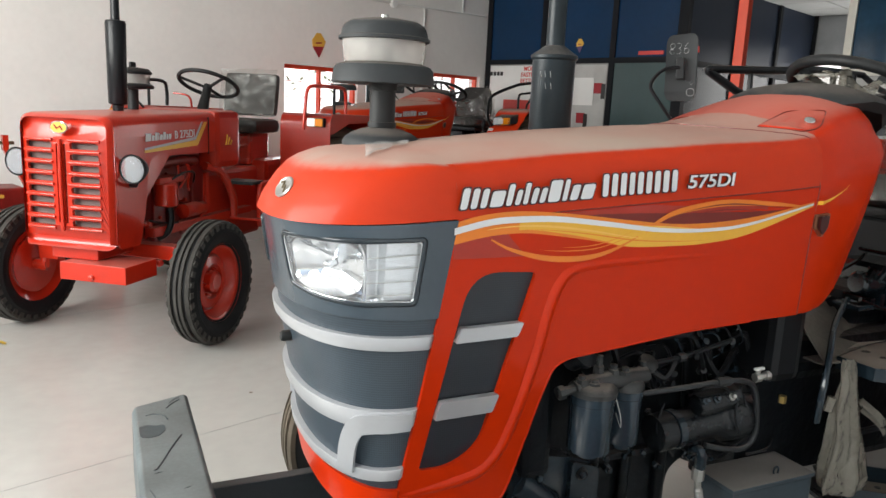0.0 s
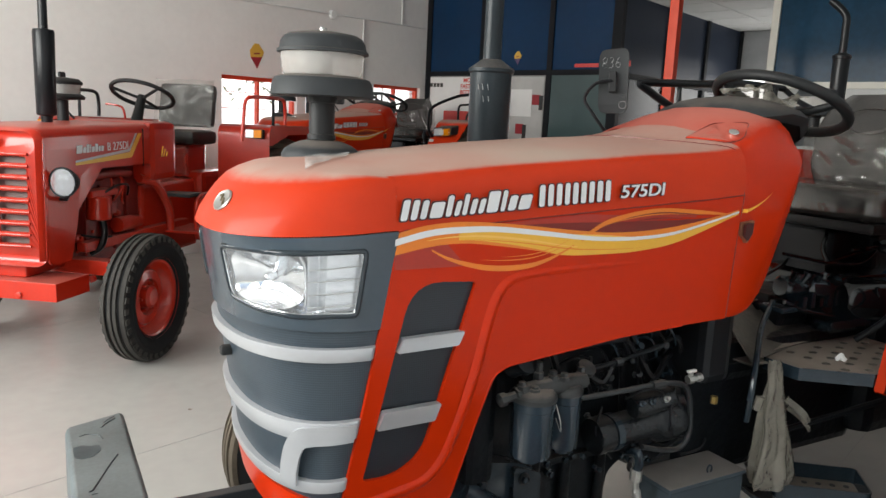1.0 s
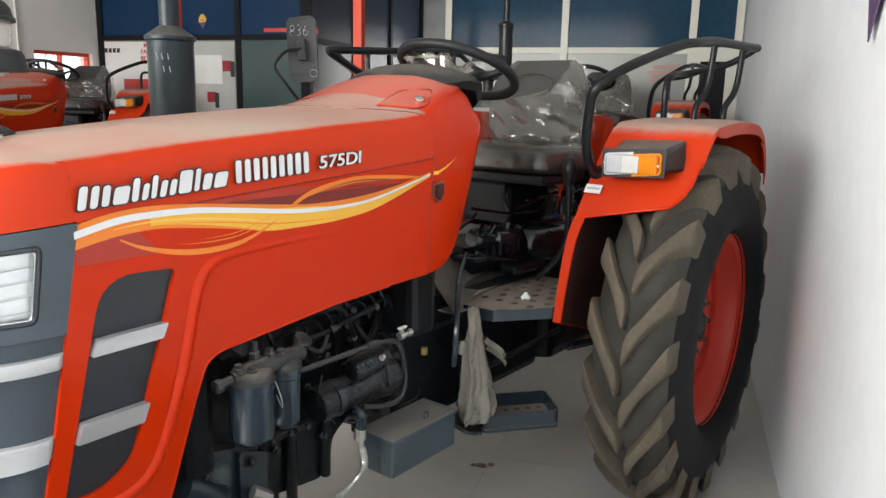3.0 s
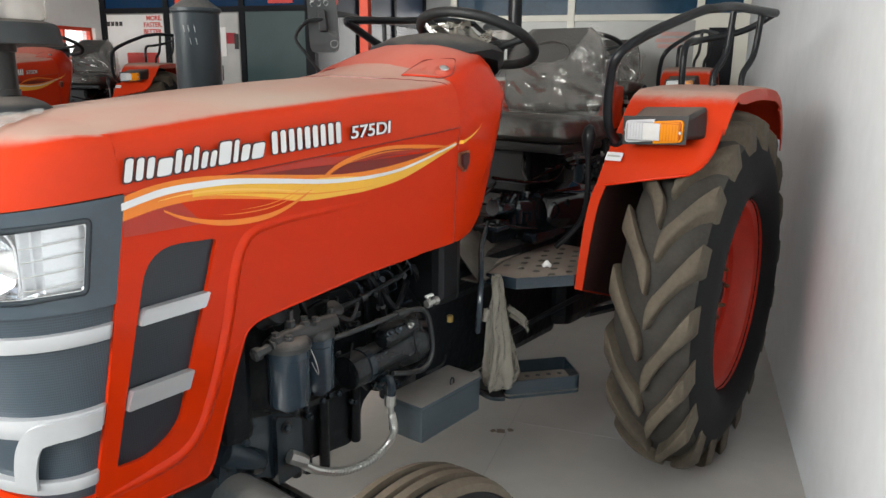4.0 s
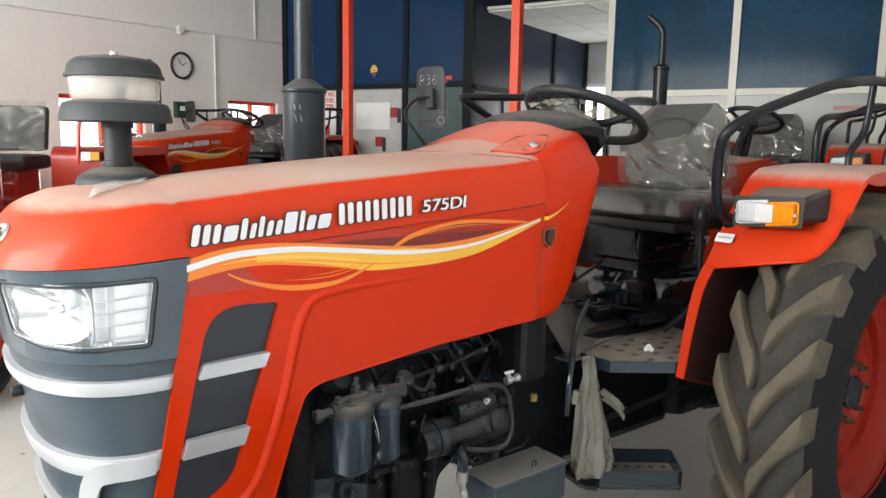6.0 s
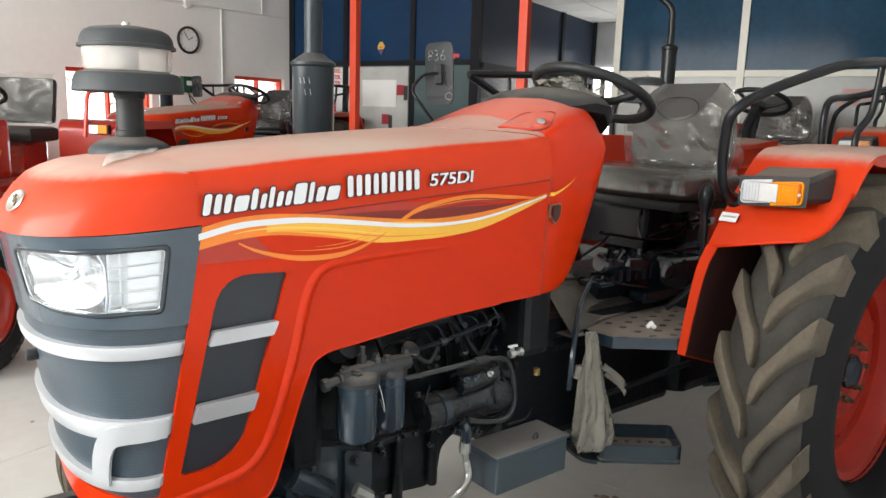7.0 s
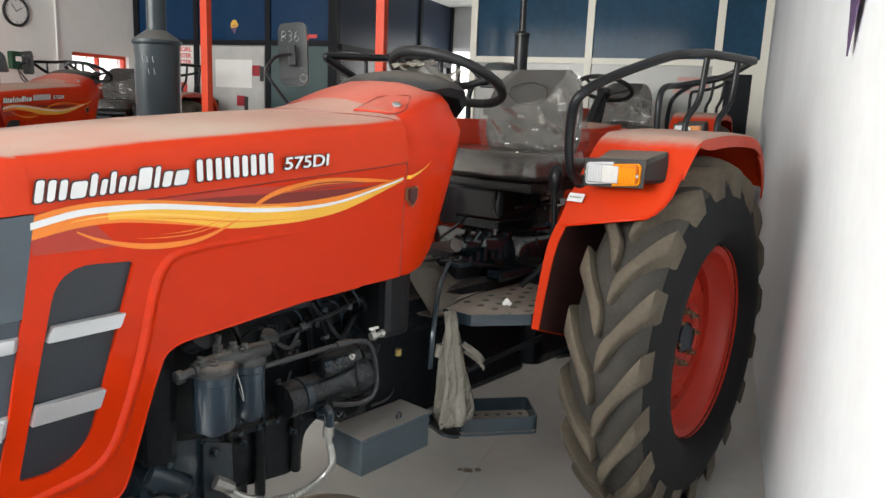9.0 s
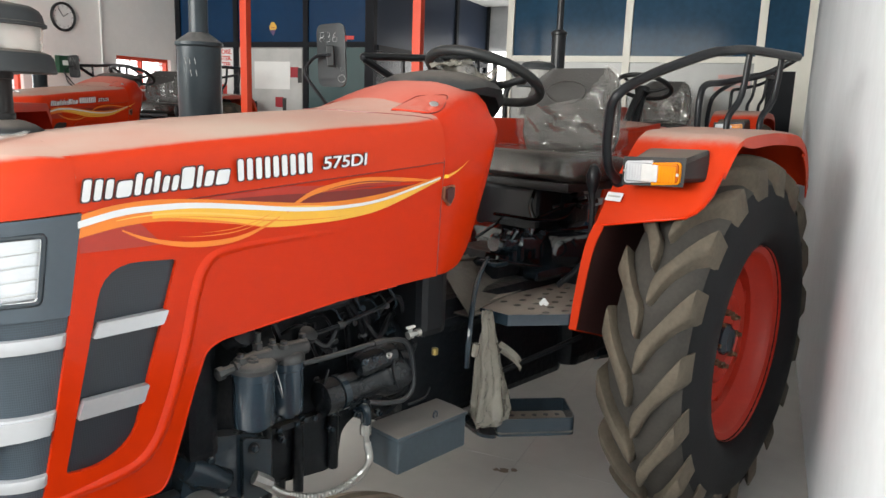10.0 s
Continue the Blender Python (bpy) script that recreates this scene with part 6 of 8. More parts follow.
    part("starter", lathe([(0.030, -0.15), (0.046, -0.145), (0.048, -0.13), (0.048, -0.10), (0.044, -0.098), (0.044, 0.04), (0.048, 0.045), (0.060, 0.06), (0.066, 0.12), (0.06, 0.15)], along((1.08, -0.20, 0.692), (1, 0, 0.06)), 26), ENGINE_MID, T, "dark starter motor", smooth=40)
    part("starter_band", lathe([(0.0495, -0.095), (0.0495, -0.075)], along((1.08, -0.20, 0.692), (1, 0, 0.06)), 26), ENGINE_BLUE, T, smooth=0)
    part("solenoid", lathe([(0.024, -0.07), (0.031, -0.06), (0.031, 0.055), (0.026, 0.06), (0.018, 0.065)], along((1.10, -0.235, 0.765), (1, 0, 0.1)), 18), ENGINE_MID, T, smooth=40)
    for dx in (-0.065, -0.03, 0.02):
        part("terminal", lathe([(0.009, 0), (0.009, 0.014), (0.005, 0.016), (0.005, 0.026)], along((1.10 + dx, -0.255, 0.775), (-0.2, -0.8, 0.5)), 6), STEEL if dx > 0 else ENGINE_BLUE, T, smooth=0)
    part("starter_flange", lathe([(0.085, 0), (0.092, 0.006), (0.092, 0.03), (0.075, 0.045)], along((1.185, -0.17, 0.70), (1, 0, 0)), 24), ENGINE_MID, T, smooth=40)
    part("flange_wing", plate(rounded([(1.13, 0.61), (1.13, 0.77), (1.20, 0.785), (1.235, 0.75), (1.24, 0.61)], 0.025, 4), [], lambda a, b, d: Vector((a, -0.165 + d, b)), 0.03), ENGINE, T, smooth=20, bevel=0.006)
    part("coolant_pipe", tube(curve([(0.834, -0.25, 0.819), (0.95, -0.26, 0.823), (1.072, -0.265, 0.827), (1.156, -0.265, 0.818), (1.196, -0.262, 0.789), (1.217, -0.26, 0.72), (1.217, -0.26, 0.66), (1.184, -0.26, 0.633), (1.12, -0.26, 0.64), (1.056, -0.255, 0.658)], 5), 0.0072, n=8), PIPE_DUST, T, smooth=60)
    part("pipe_sleeve", tube([(1.06, -0.265, 0.8265), (1.10, -0.266, 0.826)], 0.012, n=8), PIPE_DUST, T)
    for pts in (((1.0, -0.24, 0.79), (1.03, -0.27, 0.82), (1.09, -0.27, 0.81), (1.12, -0.25, 0.77)), ((1.16, -0.25, 0.80), (1.13, -0.27, 0.74), (1.15, -0.27, 0.68)), ((1.22, -0.24, 0.60), (1.28, -0.25, 0.61), (1.31, -0.24, 0.63)), ((0.96, -0.20, 0.76), (0.93, -0.22, 0.70), (0.98, -0.23, 0.63))):
        part("wire", tube(curve(pts, 5), 0.0035, n=5), BLACK, T)
    part("valve", lathe([(0.012, 0), (0.012, 0.016), (0.008, 0.018), (0.008, 0.03), (0.012, 0.032), (0.012, 0.044)], along((1.19, -0.262, 0.822), (1, -0.1, 0.1)), 8), STEEL, T, "steel tap", smooth=0)
    part("valve_stem", lathe([(0.007, 0), (0.007, 0.02)], along((1.20, -0.262, 0.825), (0, 0, 1)), 6), STEEL, T, smooth=0)
    part("valve_lever", box(1.185, 1.215, -0.268, -0.260, 0.843, 0.849), WHITE, T, smooth=0)
    part("throttle_rod", tube([(0.894, -0.20, 0.868), (1.004, -0.20, 0.876), (1.165, -0.20, 0.905)], 0.006, n=6), PIPE_DUST, T)
    part("rod_end", lathe([(0.012, -0.01), (0.012, 0.01)], along((1.0, -0.20, 0.875), (1, 0, 0.1)), 8), PIPE_DUST, T, smooth=0)
    rq = random.Random(17)
    for k in range(26):                                  # small unions, studs and brackets on the flank
        x, z = rq.uniform(0.90, 1.24), rq.uniform(0.63, 0.96)
        part("engine_stud", lathe([(0.010, 0), (0.010, 0.008), (0.006, 0.010), (0.006, 0.024), (0.009, 0.026), (0.009, 0.032)], along((x, -0.132 - rq.uniform(0, 0.05), z), (rq.uniform(-0.6, 0.6), -1, rq.uniform(-0.3, 0.9))), 6), (ENGINE_BLUE, ENGINE_MID, PIPE_DUST)[k % 3], T, smooth=0)
    for k in range(9):
        x, z = 0.93 + 0.033 * k, 0.90 + 0.012 * (k % 4)
        part("fuel_pipe", tube(curve([(x, -0.15, z), (x + 0.02, -0.19, z + 0.01), (x + 0.05, -0.19, z - 0.04), (x + 0.06, -0.15, z - 0.07)], 5), 0.0035, n=5), ENGINE_BLUE if k % 2 else BLACK, T, smooth=60)
    part("elbow", tube(curve([(1.05, -0.22, 0.63), (1.05, -0.25, 0.64), (1.05, -0.255, 0.61), (1.05, -0.25, 0.59)], 5), 0.013, n=10), ENGINE_BLUE, T)
    part("brass_fitting", lathe([(0.010, 0), (0.010, 0.02)], along((1.315, -0.25, 0.735), (0, 0, 1)), 6), BRASS, T, smooth=0)
    part("tank", box(1.235, 1.345, -0.27, -0.10, 0.80, 1.01), BLACK, T, "black plastic tank", smooth=0, bevel=0.025)
    part("dipstick", tube(curve([(0.60, -0.19, 1.12), (0.62, -0.22, 1.02), (0.64, -0.21, 0.95)], 4), 0.006, n=6), STEEL, T)
    part("manifold", box(0.56, 0.64, -0.20, -0.12, 0.62, 0.98), ENGINE, T, smooth=0, bevel=0.02)
    part("bellhousing", lathe([(0.19, 0), (0.215, 0.01), (0.215, 0.04), (0.18, 0.10)], along((1.20, 0, 0.70), (1, 0, 0)), 28), ENGINE, T, smooth=40)
    rr = random.Random(5)
    for k in range(26):                                  # bolts, clips and stubs about the engine
        x, z = rr.uniform(0.62, 1.25), rr.uniform(0.5, 0.97)
        part("engine_bolt", lathe([(0.011, 0), (0.011, 0.012), (0.007, 0.014), (0.007, 0.022)], along((x, -0.138, z), (0, -1, 0)), 6), ENGINE_BLUE, T, smooth=0)
    for k in range(7):
        x = 0.66 + 0.085 * k
        part("hose", tube(curve([(x, -0.15, rr.uniform(0.86, 0.95)), (x + 0.05, -0.19, rr.uniform(0.8, 0.92)), (x + 0.12, -0.17, rr.uniform(0.72, 0.9)), (x + 0.17, -0.14, rr.uniform(0.66, 0.9))], 5), rr.uniform(0.005, 0.010), n=6), BLACK, T)
    part("pan_drain", lathe([(0.014, 0), (0.014, 0.05), (0.018, 0.052)], along((0.86, -0.12, 0.40), (0, 0, 1)), 10), ENGINE, T, smooth=0)
    # braided hose
    path = curve([(1.05, -0.25, 0.575), (1.055, -0.25, 0.541), (1.065, -0.25, 0.486), (1.039, -0.25, 0.453), (0.97, -0.25, 0.433), (0.877, -0.25, 0.444), (0.80, -0.24, 0.475), (0.757, -0.235, 0.507), (0.726, -0.225, 0.54)], 16)
    part("braided_hose", tube(path, [(0.0098 if k % 2 else 0.0118) if k > 16 else 0.0085 for k in range(len(path))], n=10), STEEL, T, "ribbed steel hose", smooth=0)
    part("hose_fitting", lathe([(0.016, 0), (0.016, 0.03), (0.012, 0.034), (0.012, 0.06)], along((1.05, -0.25, 0.565), (0, 0, 1)), 8), STEEL, T, smooth=0)
    part("hose_fitting", lathe([(0.018, 0), (0.018, 0.03), (0.014, 0.05)], along((0.715, -0.225, 0.548), (0.75, -0.3, -0.5)), 8), STEEL, T, smooth=0)
    # tool box
    tb = part("tool_box", box(1.135, 1.42, -0.292, -0.165, 0.425, 0.528), GREY_PAINT, T, "blue grey tool box with a dusty lid", smooth=0, bevel=0.006)
    part("lid", box(1.13, 1.425, -0.296, -0.16, 0.5285, 0.540), GREY_PAINT, tb, "dusty lid", smooth=0, bevel=0.004)
    part("hasp", tube([(1.314 + 0.009 * math.cos(k * 0.785), -0.262, 0.548 + 0.012 * math.sin(k * 0.785)) for k in range(8)], 0.0025, n=6, closed=True), ENGINE_BLUE, tb)
    # footplates and steps
    for sgn in (-1, 1):
        ZF = 0.82
        holes = []
        for i in range(6):
            for j in range(4):
                cx, cy = 1.70 + i * 0.066, 0.195 + j * 0.058 + (i % 2) * 0.029
                if cy > 0.15 + (cx - 1.6) * -0.2:
                    holes.append([(cx + 0.016 * math.cos(k * math.pi / 4), sgn * (cy + 0.012 * math.sin(k * math.pi / 4))) for k in range(8)])
        fp = [(1.575, sgn * 0.205), (1.58, sgn * 0.31), (1.735, sgn * 0.43), (2.10, sgn * 0.43), (2.10, sgn * 0.12), (1.90, sgn * 0.12)]
        part("footplate", plate(fp, holes, lambda a, b, d: Vector((a, b, ZF - d)), 0.006), FOOT_DUST, T, "dusty perforated footplate", smooth=0)
        base = [(1.50, sgn * 0.215), (1.575, sgn * 0.215), (1.90, sgn * 0.13), (2.10, sgn * 0.13), (2.10, 0.0), (1.50, 0.0)]
        part("footplate_base", plate(base, [], lambda a, b, d: Vector((a, b, ZF - 0.010 - d)), 0.005), FOOT_DUST, T, "dusty inner footplate", smooth=0)
        part("footplate_tray", plate([(1.60, sgn * 0.22), (1.60, sgn * 0.30), (1.745, sgn * 0.41), (2.09, sgn * 0.41), (2.09, sgn * 0.14), (1.9, sgn * 0.14)], [], lambda a, b, d: Vector((a, b, ZF - 0.03 - d)), 0.004), BLACK, T, smooth=0)
        rimp = [(1.572, sgn * 0.20), (1.577, sgn * 0.312), (1.734, sgn * 0.433), (2.10, sgn * 0.433)]
        bm = grid(lambda u, v: Vector((*[lerp([(k / 3, q[c]) for k, q in enumerate(rimp)], u) for c in (0, 1)], ZF + 0.002 - 0.036 * v)), 12, 2)
        part("footplate_edge", thick(bm, 0.005), ENGINE_BLUE, T, "blue grey plate edge", smooth=20)
        bm = grid(lambda u, v: Vector((1.50 + 0.40 * u, sgn * (0.215 - 0.09 * u - 0.12 * v), ZF + 0.115 * v * (1 - 0.35 * u))), 10, 6)
        part("tunnel_slope", thick(bm, 0.004), FOOT_DUST, T, "dusty sloping tunnel cover", smooth=60)
        st = [(1.595, sgn * 0.275), (1.807, sgn * 0.441), (1.925, sgn * 0.315), (1.715, sgn * 0.145)]
        a0, b0, c0 = (Vector(q) for q in (st[0], st[1], st[3]))
        step = part("step", plate(rounded(st, 0.018, 4), [], lambda a, b, d: Vector((a, b, 0.405 - d)), 0.006), FOOT_DUST, T, "worn dusty step plate", smooth=0)
        ring = rounded(st, 0.022, 5)
        bm = grid(lambda u, v: Vector((*ring[int(round(u * len(ring))) % len(ring)], 0.390 + v * lerp(((1.58, 0.026), (1.66, 0.030), (1.74, 0.062), (1.95, 0.062)), ring[int(round(u * len(ring))) % len(ring)][0] + 0.35 * (ring[int(round(u * len(ring))) % len(ring)][1] * sgn < 0.30) * 0.4))), len(ring), 2)
        part("step_rim", thick(bm, 0.005), ENGINE_BLUE, step, "blue grey steel rim", smooth=30)
        tongue = rounded([(1.590, sgn * 0.282), (1.700, sgn * 0.150), (1.655, sgn * 0.090), (1.600, sgn * 0.095), (1.560, sgn * 0.235)], 0.02, 4)
        part("step_tongue", plate(tongue, [], lambda a, b, d: Vector((a, b, 0.399 - d)), 0.012), ENGINE_BLUE, step, "blue grey step bracket", smooth=0, bevel=0.003)
        for i in range(6):
            for j in range(3):
                c = a0.lerp(b0, 0.12 + 0.152 * i + 0.05 * (j % 2)) + (c0 - a0) * (0.20 + 0.28 * j)
                part("step_hole", lathe([(0.009, 0.0), (0.009, 0.002)], Matrix.Translation((c.x, c.y, 0.4045)), 8), BLACK, step, smooth=0)
        part("step_bracket", tube([(1.61, sgn * 0.12, 0.40), (1.55, sgn * 0.12, 0.47), (1.52, sgn * 0.13, 0.62)], 0.02, n=8), ENGINE_BLUE, T)
        pan = grid(lambda u, v: Vector((1.56 + 0.50 * u + 0.05 * v, sgn * (0.185 - 0.06 * u - 0.19 * v), 0.826 + 0.115 * v ** 1.3)), 12, 8)
        part("floor_pan", thick(pan, 0.004), FOOT_DUST, T, "dusty sloping floor pan", smooth=60)
    part("seat_base", box(2.24, 2.36, -0.09, 0.09, 0.96, 1.166), ENGINE, T, smooth=0, bevel=0.02)
    part("hitch_cover", box(1.75, 2.12, -0.10, 0.10, 0.86, 0.97), ENGINE, T, smooth=0, bevel=0.03)
    # control valves and hydraulic body above the tunnel
    part("valve_body", lathe([(0.028, 0.0), (0.036, 0.01), (0.036, 0.09), (0.03, 0.10), (0.042, 0.11), (0.042, 0.19), (0.034, 0.20), (0.034, 0.29), (0.02, 0.31)], along((1.745, -0.10, 1.0), (0.98, -0.06, -0.12)), 18), VALVE_PAINT, T, "blue grey control valve", smooth=35)
    rl = random.Random(11)
    for k in range(7):
        x = 1.76 + 0.042 * k
        part("valve_port", lathe([(0.014, 0), (0.014, 0.02), (0.010, 0.024), (0.010, 0.05), (0.013, 0.052), (0.013, 0.06)], along((x, -0.12, 1.0 - 0.12 * (x - 1.745)), (rl.uniform(-0.3, 0.3), rl.uniform(-1, 0.2), 1)), 8), VALVE_PAINT if k % 2 else GLOSS_BLACK, T, smooth=0)
        part("valve_clip", box(x - 0.012, x + 0.012, -0.155, -0.06, 0.93, 0.965 + 0.01 * (k % 3)), VALVE_PAINT if k % 3 else GLOSS_BLACK, T, smooth=0, bevel=0.006)
    part("rocker_bar", box(1.88, 2.10, -0.20, -0.13, 0.858, 0.898), VALVE_PAINT, T, smooth=0, bevel=0.012)
    part("seat_bracket", box(2.10, 2.34, -0.03, 0.30, 0.985, 1.164), BLACK, T, "black seat bracket", smooth=0, bevel=0.02)
    part("hydraulic_body", box(1.90, 2.36, -0.15, 0.16, 0.84, 1.03), GLOSS_BLACK, T, "glossy black hydraulic body", smooth=0, bevel=0.05)
    part("lift_drum", lathe([(0.06, -0.14), (0.075, -0.12), (0.075, 0.10), (0.06, 0.12)], along((2.14, -0.18, 0.945), (0.9, -0.4, 0)), 22), GLOSS_BLACK, T, smooth=40)
    for pts, r in ((((1.743, -0.10, 1.104), (1.85, -0.10, 1.085), (1.975, -0.10, 1.064), (2.16, -0.10, 1.054), (2.25, -0.10, 1.115)), 0.006), (((1.975, -0.10, 1.064), (2.0, -0.06, 1.10), (2.038, -0.04, 1.14), (2.10, 0.0, 1.15)), 0.008),
                   (((2.0, -0.10, 1.07), (2.12, -0.12, 1.10), (2.25, -0.14, 1.12)), 0.007), (((1.70, -0.06, 1.02), (1.82, -0.05, 1.06), (1.95, 0.02, 1.07)), 0.006), (((2.03, -0.14, 1.11), (2.14, -0.14, 1.115), (2.26, -0.14, 1.105)), 0.006),
                   (((1.72, -0.14, 0.96), (1.80, -0.16, 0.93), (1.93, -0.17, 0.905)), 0.007), (((2.18, -0.2, 0.90), (2.10, -0.22, 0.93), (2.06, -0.22, 1.0)), 0.007)):
        part("control_bar", tube(curve(pts, 5), r, n=7), GLOSS_BLACK, T, smooth=60)
    for k in range(9):
        q = Vector((2.04 + rl.uniform(0, 0.22), -0.12 + rl.uniform(-0.05, 0.12), 1.11 + rl.uniform(0, 0.05)))
        part("seat_link", lathe([(0.009, 0), (0.012, 0.01), (0.008, 0.03)], along(q, (rl.uniform(-1, 1), -1, rl.uniform(-0.4, 0.8))), 8), STEEL if k % 4 == 0 else GLOSS_BLACK, T, smooth=0)
    for x, y, h in ((1.98, -0.33, 1.18), (1.95, 0.30, 1.16)):
        part("gear_lever", tube(curve([(x - 0.05, y + 0.08, 0.85), (x, y, 0.97), (x + 0.005, y, h + 0.03)], 5), 0.011, n=8), BLACK, T)
        part("lever_knob", lathe([(0.012, -0.03), (0.02, -0.01), (0.024, 0.01), (0.015, 0.03), (0.004, 0.036)], Matrix.Translation((x + 0.005, y, h + 0.05)) @ Matrix.Diagonal((1.1, 1.1, 1.5, 1)), 14), BLACK, T, smooth=50)
    part("pedal_rod", tube(curve([(1.46, -0.25, 0.66), (1.455, -0.26, 0.76), (1.50, -0.23, 0.84), (1.60, -0.16, 0.90), (1.72, -0.10, 0.95)], 5), 0.009, n=8), ENGINE_BLUE, T)
    part("pedal_pad", box(1.69, 1.76, -0.16, -0.07, 0.93, 0.945), ENGINE_BLUE, T, smooth=0, bevel=0.005)
    part("lower_rod", tube([(1.60, -0.22, 0.58), (1.75, -0.27, 0.62), (1.98, -0.33, 0.67)], 0.010, n=8), BLACK, T)
    part("stay", tube([(1.60, -0.22, 0.58), (1.58, -0.22, 0.50), (1.55, -0.20, 0.48)], 0.012, n=8), BLACK, T)
    part("tunnel", box(1.45, 2.15, -0.16, 0.16, 0.74, 0.80), ENGINE, T, "dusty transmission tunnel", smooth=0, bevel=0.03)
    for sgn in (-1, 1):
        part("lift_arm", tube([(2.3, sgn * 0.2, 0.5), (3.0, sgn * 0.32, 0.45)], 0.025, n=8), ENGINE_BLUE, T)
    part("hanging_bag_tie", tube([(1.47, -0.27, 0.70), (1.475, -0.275, 0.74)], 0.012, n=8), BAG, T)
    if bumper:
        for sgn in (-1, 1):
            part("arm_bracket", box(0.385, 0.425, min(sgn * 0.10, sgn * 0.196), max(sgn * 0.10, sgn * 0.180), 0.428, 0.60), ENGINE_BLUE, T, "blue grey bracket", smooth=0, bevel=0.006)
            part("bumper_arm", box(-0.20, 0.555, sgn * 0.155 - 0.016, sgn * 0.155 + 0.016, 0.43, 0.545), ARM_PAINT, T, "dark blue grey bumper arm", smooth=0, bevel=0.004)
        sect = rounded([(-0.237, 0.42), (-0.237, 0.590), (-0.228, 0.602), (-0.095, 0.602), (-0.085, 0.593), (-0.085, 0.42)], [0, 0.006, 0.005, 0.005, 0.005, 0], 3)
        bm = bmesh.new()
        ends = []
        for y in (-0.61, -0.50, 0.50, 0.61):                 # ends swept back at the front corner
            f = 1 if abs(y) > 0.55 else 0
            ends.append([bm.verts.new((a, y - math.copysign(f * 0.06 * ((-0.087 - a) / 0.145) ** 2, y), b)) for a, b in sect])
        for p, q in zip(ends, ends[1:]):
            for i in range(len(sect)):
                bm.faces.new((p[i], p[(i + 1) % len(sect)], q[(i + 1) % len(sect)], q[i]))
        bm.faces.new(ends[0])
        bm.faces.new(ends[-1])
        part("bumper", bm, BUMPER_PAINT, T, "scuffed grey steel bumper", smooth=40)
        blot = [(-0.224, 0.455), (-0.205, 0.447), (-0.178, 0.452), (-0.160, 0.470), (-0.163, 0.492), (-0.185, 0.488), (-0.200, 0.497), (-0.224, 0.492)]
        part("scuff", plate(rounded(blot, 0.008, 3), [], lambda a, b, d: Vector((a, 0.60 - (0.60 - b) * 1.7, 0.6028 - d)), 0.001), BUMPER_WORN, T, smooth=0)
        for line, w in (([(-0.128, 0.445), (-0.150, 0.415), (-0.178, 0.372), (-0.196, 0.345)], 0.0032), ([(-0.205, 0.532), (-0.185, 0.536), (-0.160, 0.526), (-0.152, 0.510)], 0.0026), ([(-0.112, 0.585), (-0.135, 0.570), (-0.150, 0.555)], 0.003), ([(-0.112, 0.596), (-0.130, 0.584), (-0.142, 0.574)], 0.002), ([(-0.215, 0.29), (-0.20, 0.25), (-0.19, 0.20)], 0.002)):
            part("scuff", tube(curve([(a, 0.60 - (0.60 - b) * 1.7, 0.6014) for a, b in line], 4), w, n=5), BUMPER_WORN, T, smooth=0)
        rs = random.Random(21)
        for k in range(14):
            x, y = rs.uniform(-0.215, -0.13), rs.uniform(-0.55, 0.2)
            a, ln = rs.uniform(-0.6, 1.2), rs.uniform(0.008, 0.035)
            part("scuff", tube([(x, y, 0.6015), (x + ln * math.cos(a) * 0.5, y + ln * math.sin(a) * 0.5, 0.6022), (x + ln * math.cos(a), y + ln * math.sin(a), 0.6015)], [0.0006, rs.uniform(0.0012, 0.003), 0.0006], n=4), ARM_PAINT, T, smooth=0)


hero = modern_tractor("orange red modern tractor with grey nose, dusty bonnet and wave decals")



